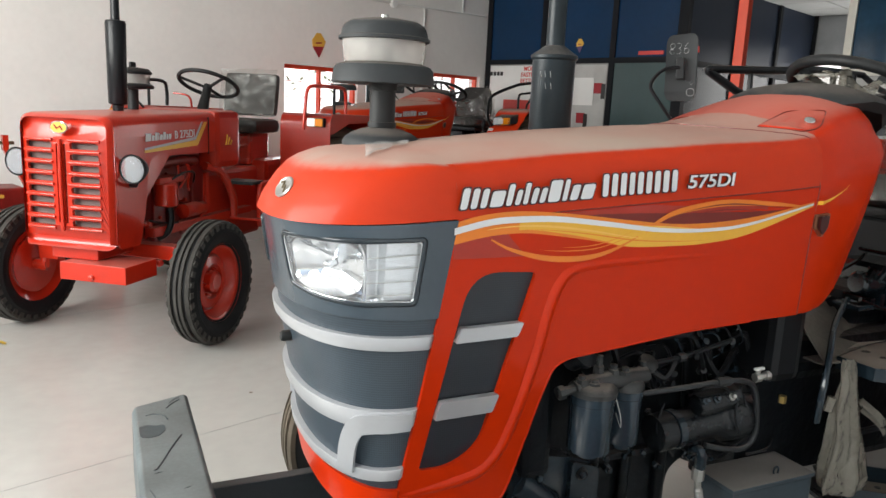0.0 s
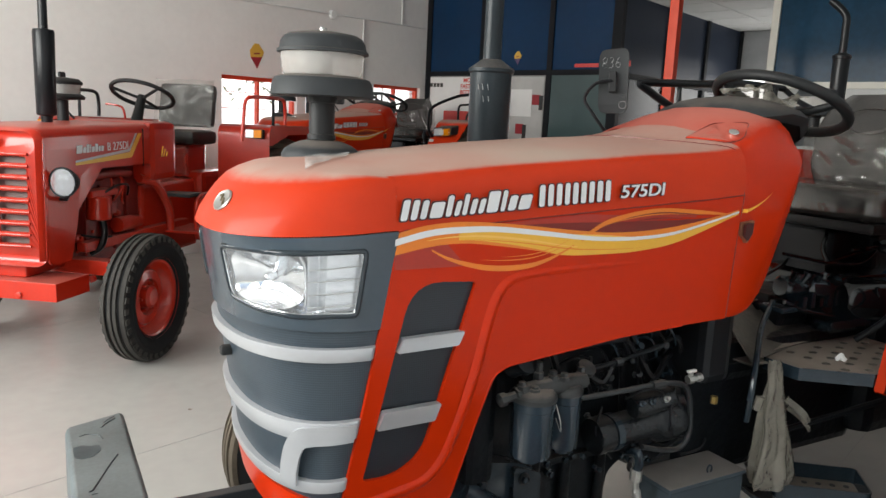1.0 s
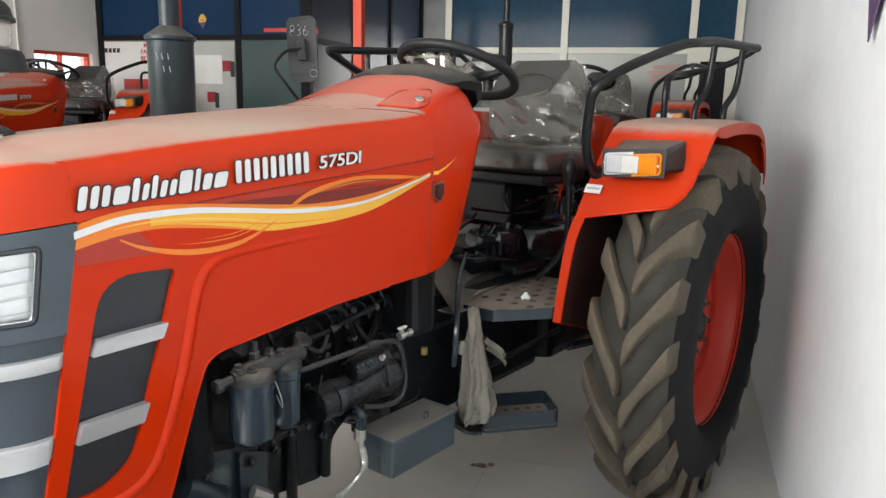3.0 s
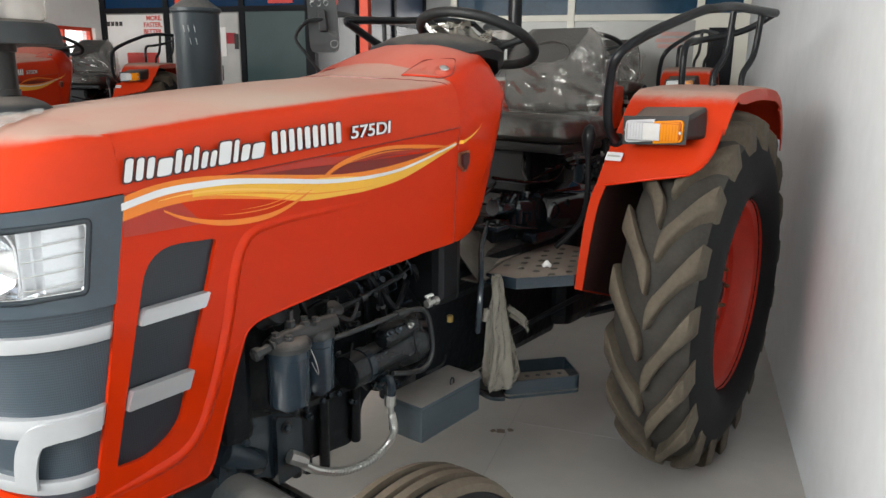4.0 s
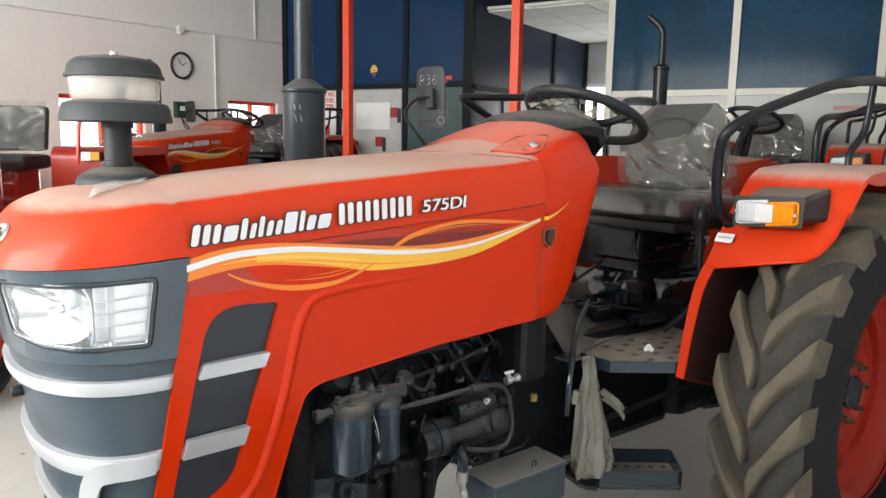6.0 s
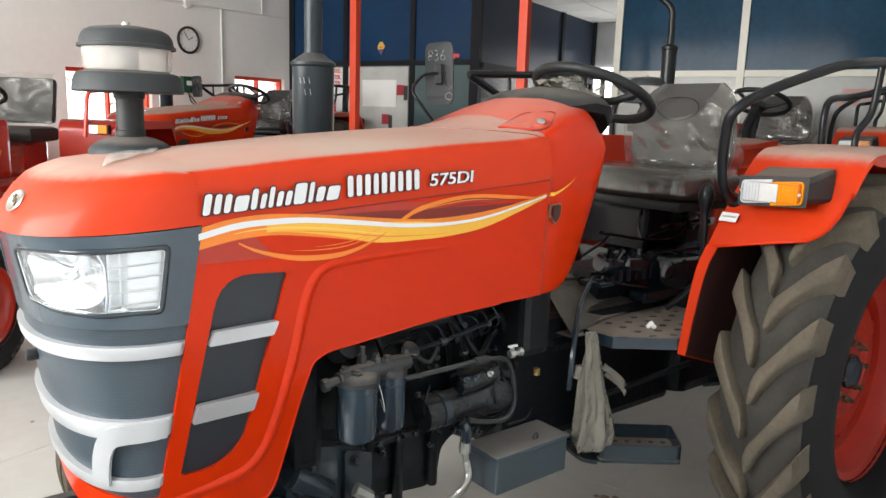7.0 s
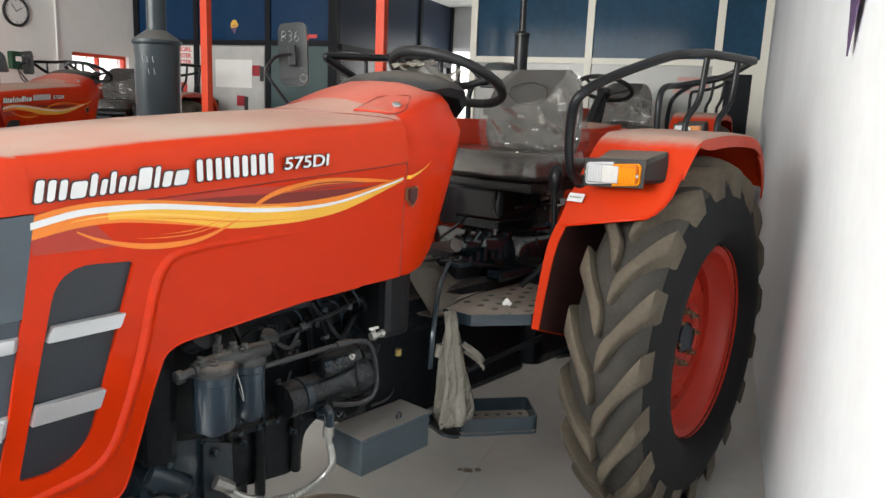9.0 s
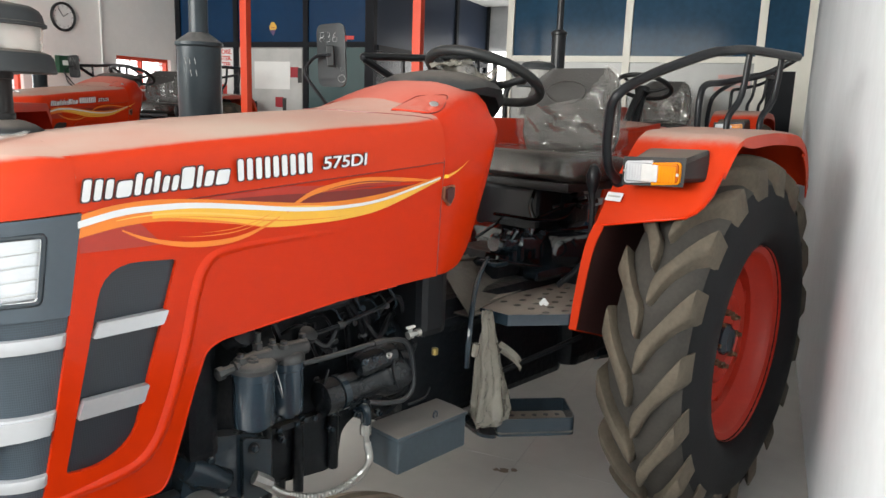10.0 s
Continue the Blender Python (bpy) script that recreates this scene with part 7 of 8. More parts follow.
# ---- the older red tractor ----
def classic_tractor(m):
    T = thing("tractor", "glossy deep red classic tractor with louvred grille and round headlamps", "tractor", "showroom tractors")
    H = 0.29

    def shell(x0, x1, z0, z1, r, n=6, w0=H, w1=H):
        """A box-like hood with rounded upper edges, open below."""
        def ring(x, w, zt):
            pts = [(-w, z0)]
            for k in range(n + 1):
                a = math.pi / 2 * k / n
                pts.append((-w + r - r * math.cos(a), zt - r + r * math.sin(a)))
            pts += [(-y, z) for y, z in reversed(pts)]
            return [Vector((x, y, z)) for y, z in pts]
        return ring

    # bonnet
    bm = bmesh.new()
    rings = []
    for x, w, zt in ((0.0, H - 0.02, 1.312), (0.02, H - 0.004, 1.328), (0.06, H, 1.336), (0.55, H, 1.350), (1.08, H, 1.362)):
        zb = 0.63 if x < 0.12 else (1.10 if x > 0.35 else 0.63)
        r, n = 0.06, 6
        pts = [(-w, zb)]
        for k in range(n + 1):
            a = math.pi / 2 * k / n
            pts.append((-w + r - r * math.cos(a), zt - r + r * math.sin(a)))
        pts += [(-y, z) for y, z in reversed(pts)]
        rings.append([bm.verts.new((x, y, z)) for y, z in pts])
    for p, q in zip(rings, rings[1:]):
        for i in range(len(p) - 1):
            bm.faces.new((p[i], p[i + 1], q[i + 1], q[i]))
    part("bonnet", bm, OLD_RED, T, "glossy red bonnet", smooth=50)
    for sgn in (-1, 1):
        out = rounded([(0.055, 0.60), (0.24, 0.60), (0.30, 0.80), (0.34, 1.06), (0.42, 1.115), (1.08, 1.10), (1.08, 1.22), (0.055, 1.22)], [0.03, 0.02, 0, 0.03, 0.05, 0.02, 0, 0], 4)
        part("bonnet_side", plate(out, [], lambda a, b, d, s=sgn: Vector((a, s * (H + 0.001 - d), b)), 0.01), OLD_RED, T, smooth=20)
        part("bonnet_seam", box(0.99, 0.998, sgn * H - 0.004, sgn * H + 0.004, 1.09, 1.33), BLACK, T, smooth=0)
    # grille face with louvre slots
    outline = rounded([(-H, 0.60), (H, 0.60), (H, 1.325), (-H, 1.325)], [0.05, 0.05, 0.06, 0.06], 6)
    slots = []
    for k in range(8):
        z = 1.165 - 0.0605 * k
        for y0, y1 in ((-0.225, -0.055), (0.055, 0.225)):
            slots.append(rounded([(y0, z - 0.017), (y1, z - 0.017), (y1, z + 0.017), (y0, z + 0.017)], 0.012, 3))
    for y in (-0.022, 0.022):
        slots.append(rounded([(y - 0.009, 0.74), (y + 0.009, 0.74), (y + 0.009, 1.175), (y - 0.009, 1.175)], 0.006, 2))
    bulge = lambda y, z: -0.02 * (1 - (y / H) ** 2) + 0.035 * max(0, (abs(y) / H - 0.8) / 0.2) ** 2 + 0.02 * max(0, (z - 1.24) / 0.08) ** 2
    part("grille", plate(outline, slots, lambda a, b, d: Vector((bulge(a, b) + d, a, b)), 0.018), OLD_RED, T, "red pressed grille with horizontal louvres", smooth=30)
    part("grille_back", box(0.03, 0.04, -0.25, 0.25, 0.66, 1.24), mat("dusty_grille_mesh", (0.17, 0.12, 0.11), rough=0.7), T, "dusty mesh behind the louvres", smooth=0)
    for k in range(9):
        z = 1.195 - 0.0605 * k
        for y0, y1 in ((-0.235, -0.05), (0.05, 0.235)):
            part("louvre", tube([(bulge(y0, z) - 0.004, y0, z), (bulge(0.5 * (y0 + y1), z) - 0.009, 0.5 * (y0 + y1), z), (bulge(y1, z) - 0.004, y1, z)], 0.009, n=6), OLD_RED, T, smooth=60)
    part("grille_bar", tube([(-0.026, 0, 0.70), (-0.032, 0, 1.0), (-0.026, 0, 1.20)], 0.011, n=8), OLD_RED, T, smooth=60)
    bd = Matrix.Translation((-0.018, 0.0, 1.262)) @ Matrix.Rotation(radians(-90), 4, "Y") @ Matrix.Diagonal((0.6, 1, 1, 1))
    badge = part("badge", lathe([(0.052, 0.0), (0.055, 0.006), (0.05, 0.010), (0.001, 0.010)], bd, 28), YELLOW_PRINT, T, "oval yellow badge", smooth=40)
    part("badge_rim", tube([bd @ Vector((0.052 * math.cos(k * math.tau / 28), 0.052 * math.sin(k * math.tau / 28), 0.008)) for k in range(28)], 0.004, n=6, closed=True), CHROME, badge)
    part("badge_mark", tube([bd @ Vector(p) for p in ((-0.02, -0.024, 0.012), (0.012, -0.01, 0.012), (-0.012, 0.01, 0.012), (0.02, 0.026, 0.012))], 0.004, n=5), CRIMSON_PRINT, badge)
    # side plate with the model sign
    sd = lambda a, b, o: Vector((a, -(H + o), b))
    sign = rounded([(0.30, 1.125), (0.86, 1.15), (0.98, 1.30), (0.94, 1.30), (0.84, 1.185), (0.30, 1.14)], 0.006, 2)
    part("sign_stripe", plate(sign, [], lambda a, b, d: sd(a, b, 0.003 - d), 0.002), DECAL_YELLOW, T, "yellow and silver stripe", smooth=0)
    sign2 = rounded([(0.30, 1.141), (0.838, 1.188), (0.925, 1.30), (0.905, 1.30), (0.83, 1.205), (0.30, 1.152)], 0.004, 2)
    part("sign_stripe", plate(sign2, [], lambda a, b, d: sd(a, b, 0.0035 - d), 0.002), SILVER, T, smooth=0)
    wordmark(T, lambda a, b, o: sd(a, b, o), 0.31, 1.19, 0.035, (0.052, 0.024, 0.026, 0.009, 0.026, 0.026, 0.018, 0.024), (0.044, 0.032, 0.046, 0.044, 0.032, 0.046, 0.032, 0.032), 0.007, 0.004, 0.001)
    mm = Matrix(((1, 0, 0, 0.60), (0, 0, -1, -H - 0.003), (0, 1, 0, 1.20), (0, 0, 0, 1)))
    text("B 275DI", mm @ Matrix.Rotation(0.03, 4, "Z"), 0.068, DECAL_WHITE, T, "model_number", "white model number", 0.0, 0.0)
    # rear cowl and tank
    part("cowl", box(1.09, 1.44, -H, H, 0.98, 1.375), OLD_RED, T, "red tank cowl", smooth=0, bevel=0.05)
    for k in range(3):
        part("cowl_sticker", tube([(1.22 + 0.03 * k, -H - 0.002, 1.14), (1.24 + 0.03 * k, -H - 0.002, 1.21 - 0.02 * k)], 0.006, n=5), DECAL_YELLOW, T)
    part("dash_trim", box(1.44, 1.47, -0.24, 0.24, 1.15, 1.365), BLACK_PLASTIC, T, smooth=0, bevel=0.02)
    # headlamps on brackets
    for sgn in (-1, 1):
        c = Vector((0.088, sgn * 0.369, 1.052))
        lm = Matrix.Translation(c) @ Matrix.Rotation(radians(-90), 4, "Y") @ Matrix.Scale(1.1, 4)
        lamp = part("headlamp", lathe([(0.02, -0.07), (0.045, -0.056), (0.068, -0.01), (0.072, 0.0), (0.072, 0.012), (0.067, 0.0122)], lm, 28, caps=False), BLACK_PLASTIC, T, "round black headlamp", smooth=40)
        part("reflector", lathe([(0.066, 0.0125), (0.055, -0.004), (0.04, -0.020), (0.02, -0.030), (0.001, -0.033)], lm, 28), LAMP_CHROME, lamp, smooth=50)
        part("bulb", lathe([(0.010, -0.03), (0.010, -0.008), (0.005, -0.002)], lm, 12), CHROME, lamp)
        part("lens", lathe([(0.067, 0.012), (0.058, 0.022), (0.034, 0.030), (0.001, 0.033)], lm, 28, caps=False), LENS, lamp, "clear domed lens", smooth=60)
        part("lamp_rim", tube([lm @ Vector((0.069 * math.cos(k * math.tau / 28), 0.069 * math.sin(k * math.tau / 28), 0.012)) for k in range(28)], 0.006, n=6, closed=True), BLACK, lamp)
        part("lamp_bracket", tube([(0.16, sgn * H, 0.95), (0.14, sgn * 0.34, 0.955), (0.125, sgn * 0.369, 0.99)], 0.012, n=6), BLACK, T)
    # exhaust and air cleaner
    part("silencer", lathe([(0.030, 1.34), (0.034, 1.385), (0.052, 1.392), (0.056, 1.40), (0.060, 1.87), (0.056, 1.885), (0.026, 1.89), (0.024, 2.25)], Matrix.Translation((0.58, 0.078, 0)), 24), BLACK, T, "black exhaust silencer", smooth=40)
    mc = Matrix.Translation((0.90, 0.2, 0))
    part("cleaner_pipe", lathe([(0.035, 1.33), (0.035, 1.49)], mc, 18), BLACK_PLASTIC, T, smooth=40)
    part("cleaner_ring", lathe([(0.04, 1.488), (0.13, 1.494), (0.135, 1.51), (0.12, 1.525), (0.10, 1.527)], mc, 28), BLACK_PLASTIC, T, smooth=40)
    part("cleaner_bowl", lathe([(0.105, 1.526), (0.112, 1.585), (0.1, 1.59)], mc, 28, caps=False), BOWL, T, "clear plastic bowl", smooth=50)
    part("cleaner_core", lathe([(0.07, 1.52), (0.07, 1.585)], mc, 18), BLACK, T)
    part("cleaner_cap", lathe([(0.12, 1.585), (0.122, 1.6), (0.10, 1.622), (0.03, 1.63), (0.001, 1.63)], mc, 28), BLACK_PLASTIC, T, "black cap", smooth=40)
    part("mirror", box(1.00, 1.06, 0.28, 0.30, 1.49, 1.67), BLACK_PLASTIC, T, "black mirror back", smooth=0, bevel=0.012)
    part("mirror_rod", tube(curve([(1.03, 0.29, 1.5), (1.06, 0.3, 1.44), (1.1, 0.26, 1.37)], 4), 0.008, n=6), BLACK, T)
    # engine, axle, wheels
    part("engine", box(0.38, 1.15, -0.16, 0.16, 0.50, 1.12), ENGINE_RED, T, "shadowy red engine", smooth=0, bevel=0.02)
    part("manifold", tube(curve([(0.48, -0.19, 1.03), (0.62, -0.215, 1.05), (0.80, -0.215, 1.055), (0.98, -0.19, 1.04)], 6), 0.030, n=12), ENGINE_RED, T, "dark red manifold", smooth=60)
    for x in (0.55, 0.70, 0.85, 0.98):
        part("manifold_branch", tube([(x, -0.15, 1.02), (x, -0.185, 1.03), (x, -0.205, 1.045)], 0.022, n=10), ENGINE_RED, T, smooth=60)
        part("block_rib", box(x - 0.012, x + 0.012, -0.178, -0.16, 0.56, 0.98), ENGINE_RED, T, smooth=0, bevel=0.004)
    part("starter", lathe([(0.02, 0), (0.048, 0.005), (0.048, 0.17), (0.04, 0.18), (0.04, 0.26), (0.02, 0.265)], along((0.80, -0.21, 0.72), (1, 0, 0)), 18), OLD_RED, T, "red starter", smooth=40)
    part("feed_pump", box(0.64, 0.78, -0.235, -0.16, 0.80, 0.88), ENGINE_RED, T, smooth=0, bevel=0.012)
    part("pulley", lathe([(0.03, -0.02), (0.095, -0.02), (0.085, 0.0), (0.095, 0.02), (0.03, 0.02)], along((0.36, 0, 0.86), (1, 0, 0)), 24), BLACK, T, smooth=30)
    part("sump", box(0.46, 1.12, -0.13, 0.13, 0.42, 0.51), ENGINE_RED, T, smooth=0, bevel=0.02)
    for pts in (((0.70, -0.23, 0.88), (0.70, -0.25, 0.96), (0.74, -0.22, 1.03)), ((0.74, -0.23, 0.88), (0.78, -0.26, 0.95), (0.86, -0.22, 1.02)),
                ((0.60, -0.27, 0.95), (0.72, -0.28, 0.985), (0.88, -0.25, 0.97), (0.95, -0.2, 0.90)), ((0.92, -0.19, 0.62), (1.02, -0.23, 0.68), (1.06, -0.22, 0.80)), ((0.48, -0.18, 0.70), (0.55, -0.24, 0.68), (0.70, -0.24, 0.665))):
        part("fuel_line", tube(curve(pts, 5), 0.007, n=6), OLD_RED if pts[0][0] > 0.65 else BLACK, T, smooth=60)
    for k in range(9):
        part("bolt", lathe([(0.011, 0), (0.011, 0.010), (0.006, 0.013)], along((0.47 + 0.075 * k, -0.161, 0.60 + 0.05 * (k % 3)), (0, -1, 0)), 6), OLD_RED, T, smooth=0)
    part("radiator_back", box(0.26, 0.33, -0.22, 0.22, 0.62, 1.2), BLACK, T, smooth=0)
    part("filter", lathe([(0.05, 0.78), (0.072, 0.79), (0.072, 0.92), (0.06, 0.93)], Matrix.Translation((0.58, -0.24, 0)), 20), OLD_RED, T, "red oil filter", smooth=40)
    part("filter_head", box(0.47, 0.74, -0.27, -0.16, 0.925, 0.965), OLD_RED, T, smooth=0, bevel=0.01)
    part("hose", tube(curve([(0.60, -0.25, 0.78), (0.60, -0.26, 0.70), (0.57, -0.25, 0.62), (0.54, -0.2, 0.58)], 5), 0.02, n=8), BLACK, T)
    part("pipe", tube(curve([(0.80, -0.2, 1.06), (0.84, -0.24, 1.0), (0.82, -0.24, 0.9), (0.9, -0.2, 0.85)], 5), 0.008, n=6), OLD_RED, T)
    part("bell_guard", tube(curve([(1.06, -0.22, 1.0), (1.22, -0.25, 0.95), (1.36, -0.26, 0.78), (1.40, -0.25, 0.62)], 6), 0.03, n=8), OLD_RED, T)
    part("side_rail", box(0.45, 1.7, -0.24, -0.17, 0.60, 0.66), OLD_RED, T, "red side rail", smooth=0, bevel=0.01)
    part("side_rail", box(0.45, 1.7, 0.17, 0.24, 0.60, 0.66), OLD_RED, T, smooth=0, bevel=0.01)
    part("gearbox", box(1.15, 1.95, -0.18, 0.18, 0.42, 0.95), OLD_RED, T, "red gearbox", smooth=0, bevel=0.03)
    part("rear_housing", box(1.9, 2.4, -0.25, 0.25, 0.45, 1.0), OLD_RED, T, smooth=0, bevel=0.05)
    part("bumper_box", box(-0.035, 0.25, -0.385, 0.03, 0.425, 0.524), OLD_RED, T, "red front weight box with a dusty top", smooth=0, bevel=0.004)
    part("bolt", lathe([(0.018, 0), (0.018, 0.012), (0.01, 0.016)], along((-0.035, -0.17, 0.45), (-1, 0, 0)), 8), OLD_RED, T)
    part("axle_support", box(0.05, 0.62, -0.15, 0.15, 0.525, 0.60), OLD_RED, T, smooth=0, bevel=0.01)
    part("axle_beam", box(0.37, 0.47, -0.42, 0.42, 0.49, 0.575), OLD_RED, T, "red front axle beam", smooth=0, bevel=0.006)
    for sgn in (-1, 1):
        part("axle_arm", box(0.385, 0.455, min(sgn * 0.40, sgn * 0.54), max(sgn * 0.40, sgn * 0.54), 0.42, 0.565), OLD_RED, T, smooth=0, bevel=0.008)
        part("axle_pin", lathe([(0.02, 0), (0.02, 0.03), (0.012, 0.035)], along((0.37, sgn * 0.33, 0.47), (-1, 0, 0)), 10), OLD_RED, T)
        part("stub_axle", tube([(0.42, sgn * 0.5, 0.372), (0.42, sgn * 0.64, 0.372)], 0.035, n=10), OLD_RED, T)
        part("kingpin", tube([(0.42, sgn * 0.52, 0.36), (0.42, sgn * 0.52, 0.60)], 0.03, n=10), OLD_RED, T)
        wheel(T, "front_wheel", (0.42, sgn * 0.64, 0.374), 0.374, 0.17, 0.225, sgn, 0, 0, rim_mat=OLD_RED, ribbed=True, label="small front wheel with a ribbed black tyre and red rim", dish=0.04, tread=DARK_TREAD)
        wheel(T, "rear_wheel", (2.25, sgn * 0.70, 0.64), 0.645, 0.32, 0.36, sgn, 20, 0.036, rim_mat=OLD_RED, label="large rear wheel with chevron tyre and red rim", dish=0.1)
        # fenders: flat top, plain front
        pts = [(1.60, 0.86), (1.60, 1.33), (1.64, 1.378), (2.7, 1.37), (2.78, 1.30), (2.80, 1.0)]
        pts = rounded(pts, [0, 0.05, 0.03, 0.05, 0.05, 0], 4)
        bmf = bmesh.new()
        a = [bmf.verts.new((x, sgn * 0.52, z)) for x, z in pts]
        b = [bmf.verts.new((x, sgn * 0.91, z)) for x, z in pts]
        for i in range(len(pts) - 1):
            bmf.faces.new((a[i], a[i + 1], b[i + 1], b[i]))
        bmesh.ops.solidify(bmf, geom=bmf.faces[:], thickness=0.006)
        part("mudguard", bmf, OLD_RED, T, "red flat-topped mudguard", smooth=40)
        wall = pts + [(2.5, 0.8), (1.9, 0.75)]
        part("mudguard_wall", plate(wall, [], lambda x, z, d, s=sgn: Vector((x, s * (0.52 + d), z)), 0.006), OLD_RED, T, smooth=0)
        part("mudguard_skirt", plate([(1.60, 1.235), (1.66, 1.235), (2.0, 1.31), (2.7, 1.31), (2.78, 1.20), (2.79, 1.25), (2.7, 1.37), (1.64, 1.376), (1.60, 1.33)], [], lambda x, z, d, s=sgn: Vector((x, s * (0.91 - d), z)), 0.006), OLD_RED, T, smooth=0)
        # black sheet stands in for the shade of the wheel well
        part("mudguard_shade", box(1.604, 1.61, min(sgn * 0.56, sgn * 0.89), max(sgn * 0.56, sgn * 0.89), 0.88, 1.235), BLACK, T, "black sheet for the shade at the mudguard's lower front", smooth=0)
        lamp = part("indicator", box(1.56, 1.60, sgn * 0.81 - 0.065, sgn * 0.81 + 0.065, 1.285, 1.35), BLACK_PLASTIC, T, "small lamp housing", smooth=0, bevel=0.006)
        part("lens", box(1.548, 1.562, sgn * 0.81 - 0.058, sgn * 0.81 - 0.002, 1.29, 1.345), AMBER if sgn < 0 else REFLECTOR, lamp, "amber lens" if sgn < 0 else "clear lens", smooth=0)
        part("lens", box(1.548, 1.562, sgn * 0.81 + 0.002, sgn * 0.81 + 0.058, 1.29, 1.345), REFLECTOR if sgn < 0 else AMBER, lamp, "clear lens" if sgn < 0 else "amber lens", smooth=0)
        part("rail", tube(curve([(1.60, sgn * 0.70, 1.26), (1.61, sgn * 0.71, 1.42), (1.62, sgn * 0.72, 1.54), (1.66, sgn * 0.75, 1.575), (1.9, sgn * 0.80, 1.58), (2.15, sgn * 0.80, 1.575), (2.2, sgn * 0.80, 1.5), (2.2, sgn * 0.80, 1.38)], 5), 0.014, n=8), BLACK if sgn > 0 else OLD_RED, T, smooth=60)
        part("rail_post", tube([(1.95, sgn * 0.80, 1.375), (1.95, sgn * 0.80, 1.575)], 0.012, n=8), BLACK, T)
        part("footplate", box(1.35, 1.75, min(sgn * 0.2, sgn * 0.5), max(sgn * 0.2, sgn * 0.5), 0.60, 0.615), OLD_RED, T, "red footplate", smooth=0)
    part("step_bracket", tube(curve([(1.42, -0.44, 0.62), (1.40, -0.45, 0.8), (1.46, -0.45, 0.86), (1.62, -0.45, 0.86)], 4), 0.018, n=8), OLD_RED, T)
    part("step_pad", box(1.30, 1.48, -0.45, -0.22, 0.86, 0.885), DUSTY_GREY, T, smooth=0, bevel=0.006)
    # steering wheel, seat
    sm = along((1.50, 0.0, 1.555), (0.42, 0, 0.91))
    R = 0.21
    part("steering_wheel", tube([sm @ Vector((R * math.cos(k * math.tau / 40), R * math.sin(k * math.tau / 40), 0)) for k in range(40)], 0.0145, n=8, closed=True), BLACK_PLASTIC, T, "black steering wheel", smooth=60)
    for a in (0.5, 0.5 + math.tau / 3, 0.5 + 2 * math.tau / 3):
        part("spoke", tube([sm @ Vector((0.02 * math.cos(a), 0.02 * math.sin(a), -0.03)), sm @ Vector((R * math.cos(a), R * math.sin(a), 0))], 0.011, n=6), BLACK_PLASTIC, T)
    part("steering_column", tube([sm @ Vector((0, 0, -0.26)), sm @ Vector((0, 0, -0.12)), sm @ Vector((0, 0, -0.01))], [0.045, 0.034, 0.03], n=12), BLACK_PLASTIC, T)
    part("lever", tube(curve([(1.44, 0.10, 1.36), (1.45, 0.13, 1.46), (1.44, 0.25, 1.48)], 4), 0.008, n=6), OLD_RED, T)
    part("seat_base", box(1.85, 2.2, -0.14, 0.14, 0.95, 1.2), OLD_RED, T, smooth=0, bevel=0.03)
    part("seat_cushion", box(1.78, 2.2, -0.24, 0.24, 1.20, 1.31), SEAT, T, "black vinyl cushion", smooth=40, bevel=0.045)
    bk = Matrix.Translation((2.16, 0, 1.5)) @ Matrix.Rotation(radians(10), 4, "Y")
    part("backrest", box(-0.04, 0.05, -0.23, 0.23, -0.17, 0.17, None, bk), SEAT, T, "black vinyl backrest", smooth=40, bevel=0.04)
    fl = grid(lambda u, v: bk @ (Vector((-0.062 - 0.01 * math.sin(u * 9), -0.245 + 0.49 * u, -0.19 + 0.38 * v)) + Vector([0.016 * c for c in noise.noise_vector(Vector((u * 4, v * 5, 2)))])), 44, 40)
    part("seat_film", fl, SEAT_FILM, T, "crumpled clear plastic film", smooth=32)
    fl = grid(lambda u, v: Vector((1.75 + 0.05 * math.sin(v * 9), -0.2 + 0.36 * u, 1.22 - 0.24 * v)) + Vector([0.015 * c for c in noise.noise_vector(Vector((u * 6, v * 6, 9)))]), 18, 18)
    part("hanging_film", fl, FILM, T, "loose clear plastic film", smooth=180)
    rr = random.Random(8)
    for k in range(14):
        x, z = rr.uniform(0.4, 1.1), rr.uniform(0.55, 1.08)
        part("engine_detail", lathe([(0.02, 0), (0.022, 0.03), (0.012, 0.05)], along((x, -0.158, z), (0, -1, 0)), 8), OLD_RED, T)
    T.matrix_world = m
    return T


B_YAW = radians(52.6)
classic = classic_tractor(Matrix.Translation((-0.484, 2.988, 0)) @ Matrix.Rotation(B_YAW, 4, "Z"))
second = copy_thing(hero, pose(1.55, 4.98, 0, 0, 0, 31))
second.scale = (1.06, 1.06, 1.06)                       # a size larger
second["label"] = "orange red modern tractor parked by the low windows"
third = copy_thing(hero, pose(3.25, 0.93, 0, 0, 0, 9.5))
third.scale = (1.06, 1.06, 1.06)
third["label"] = "orange red modern tractor parked before the glass partition"
for ob in list(third.children):                          # no bumper bar at its front
    if ob.name.split(".")[0] in ("bumper", "bumper_arm", "chalk_mark", "scuff", "cowl", "dashboard", "fuel_flap", "flap_gap", "flap_lock", "mirror", "mirror_rod", "decal_wave", "decal_line", "decal_shade", "decal_field", "mark", "mark_edge", "model_number", "shield", "shield_edge", "dash_film"):
        for piece in list(ob.children):
            bpy.data.objects.remove(piece)
        bpy.data.objects.remove(ob)
    elif ob.name.split(".")[0] in ("silencer", "exhaust_pipe"):
        bpy.data.objects.remove(ob)
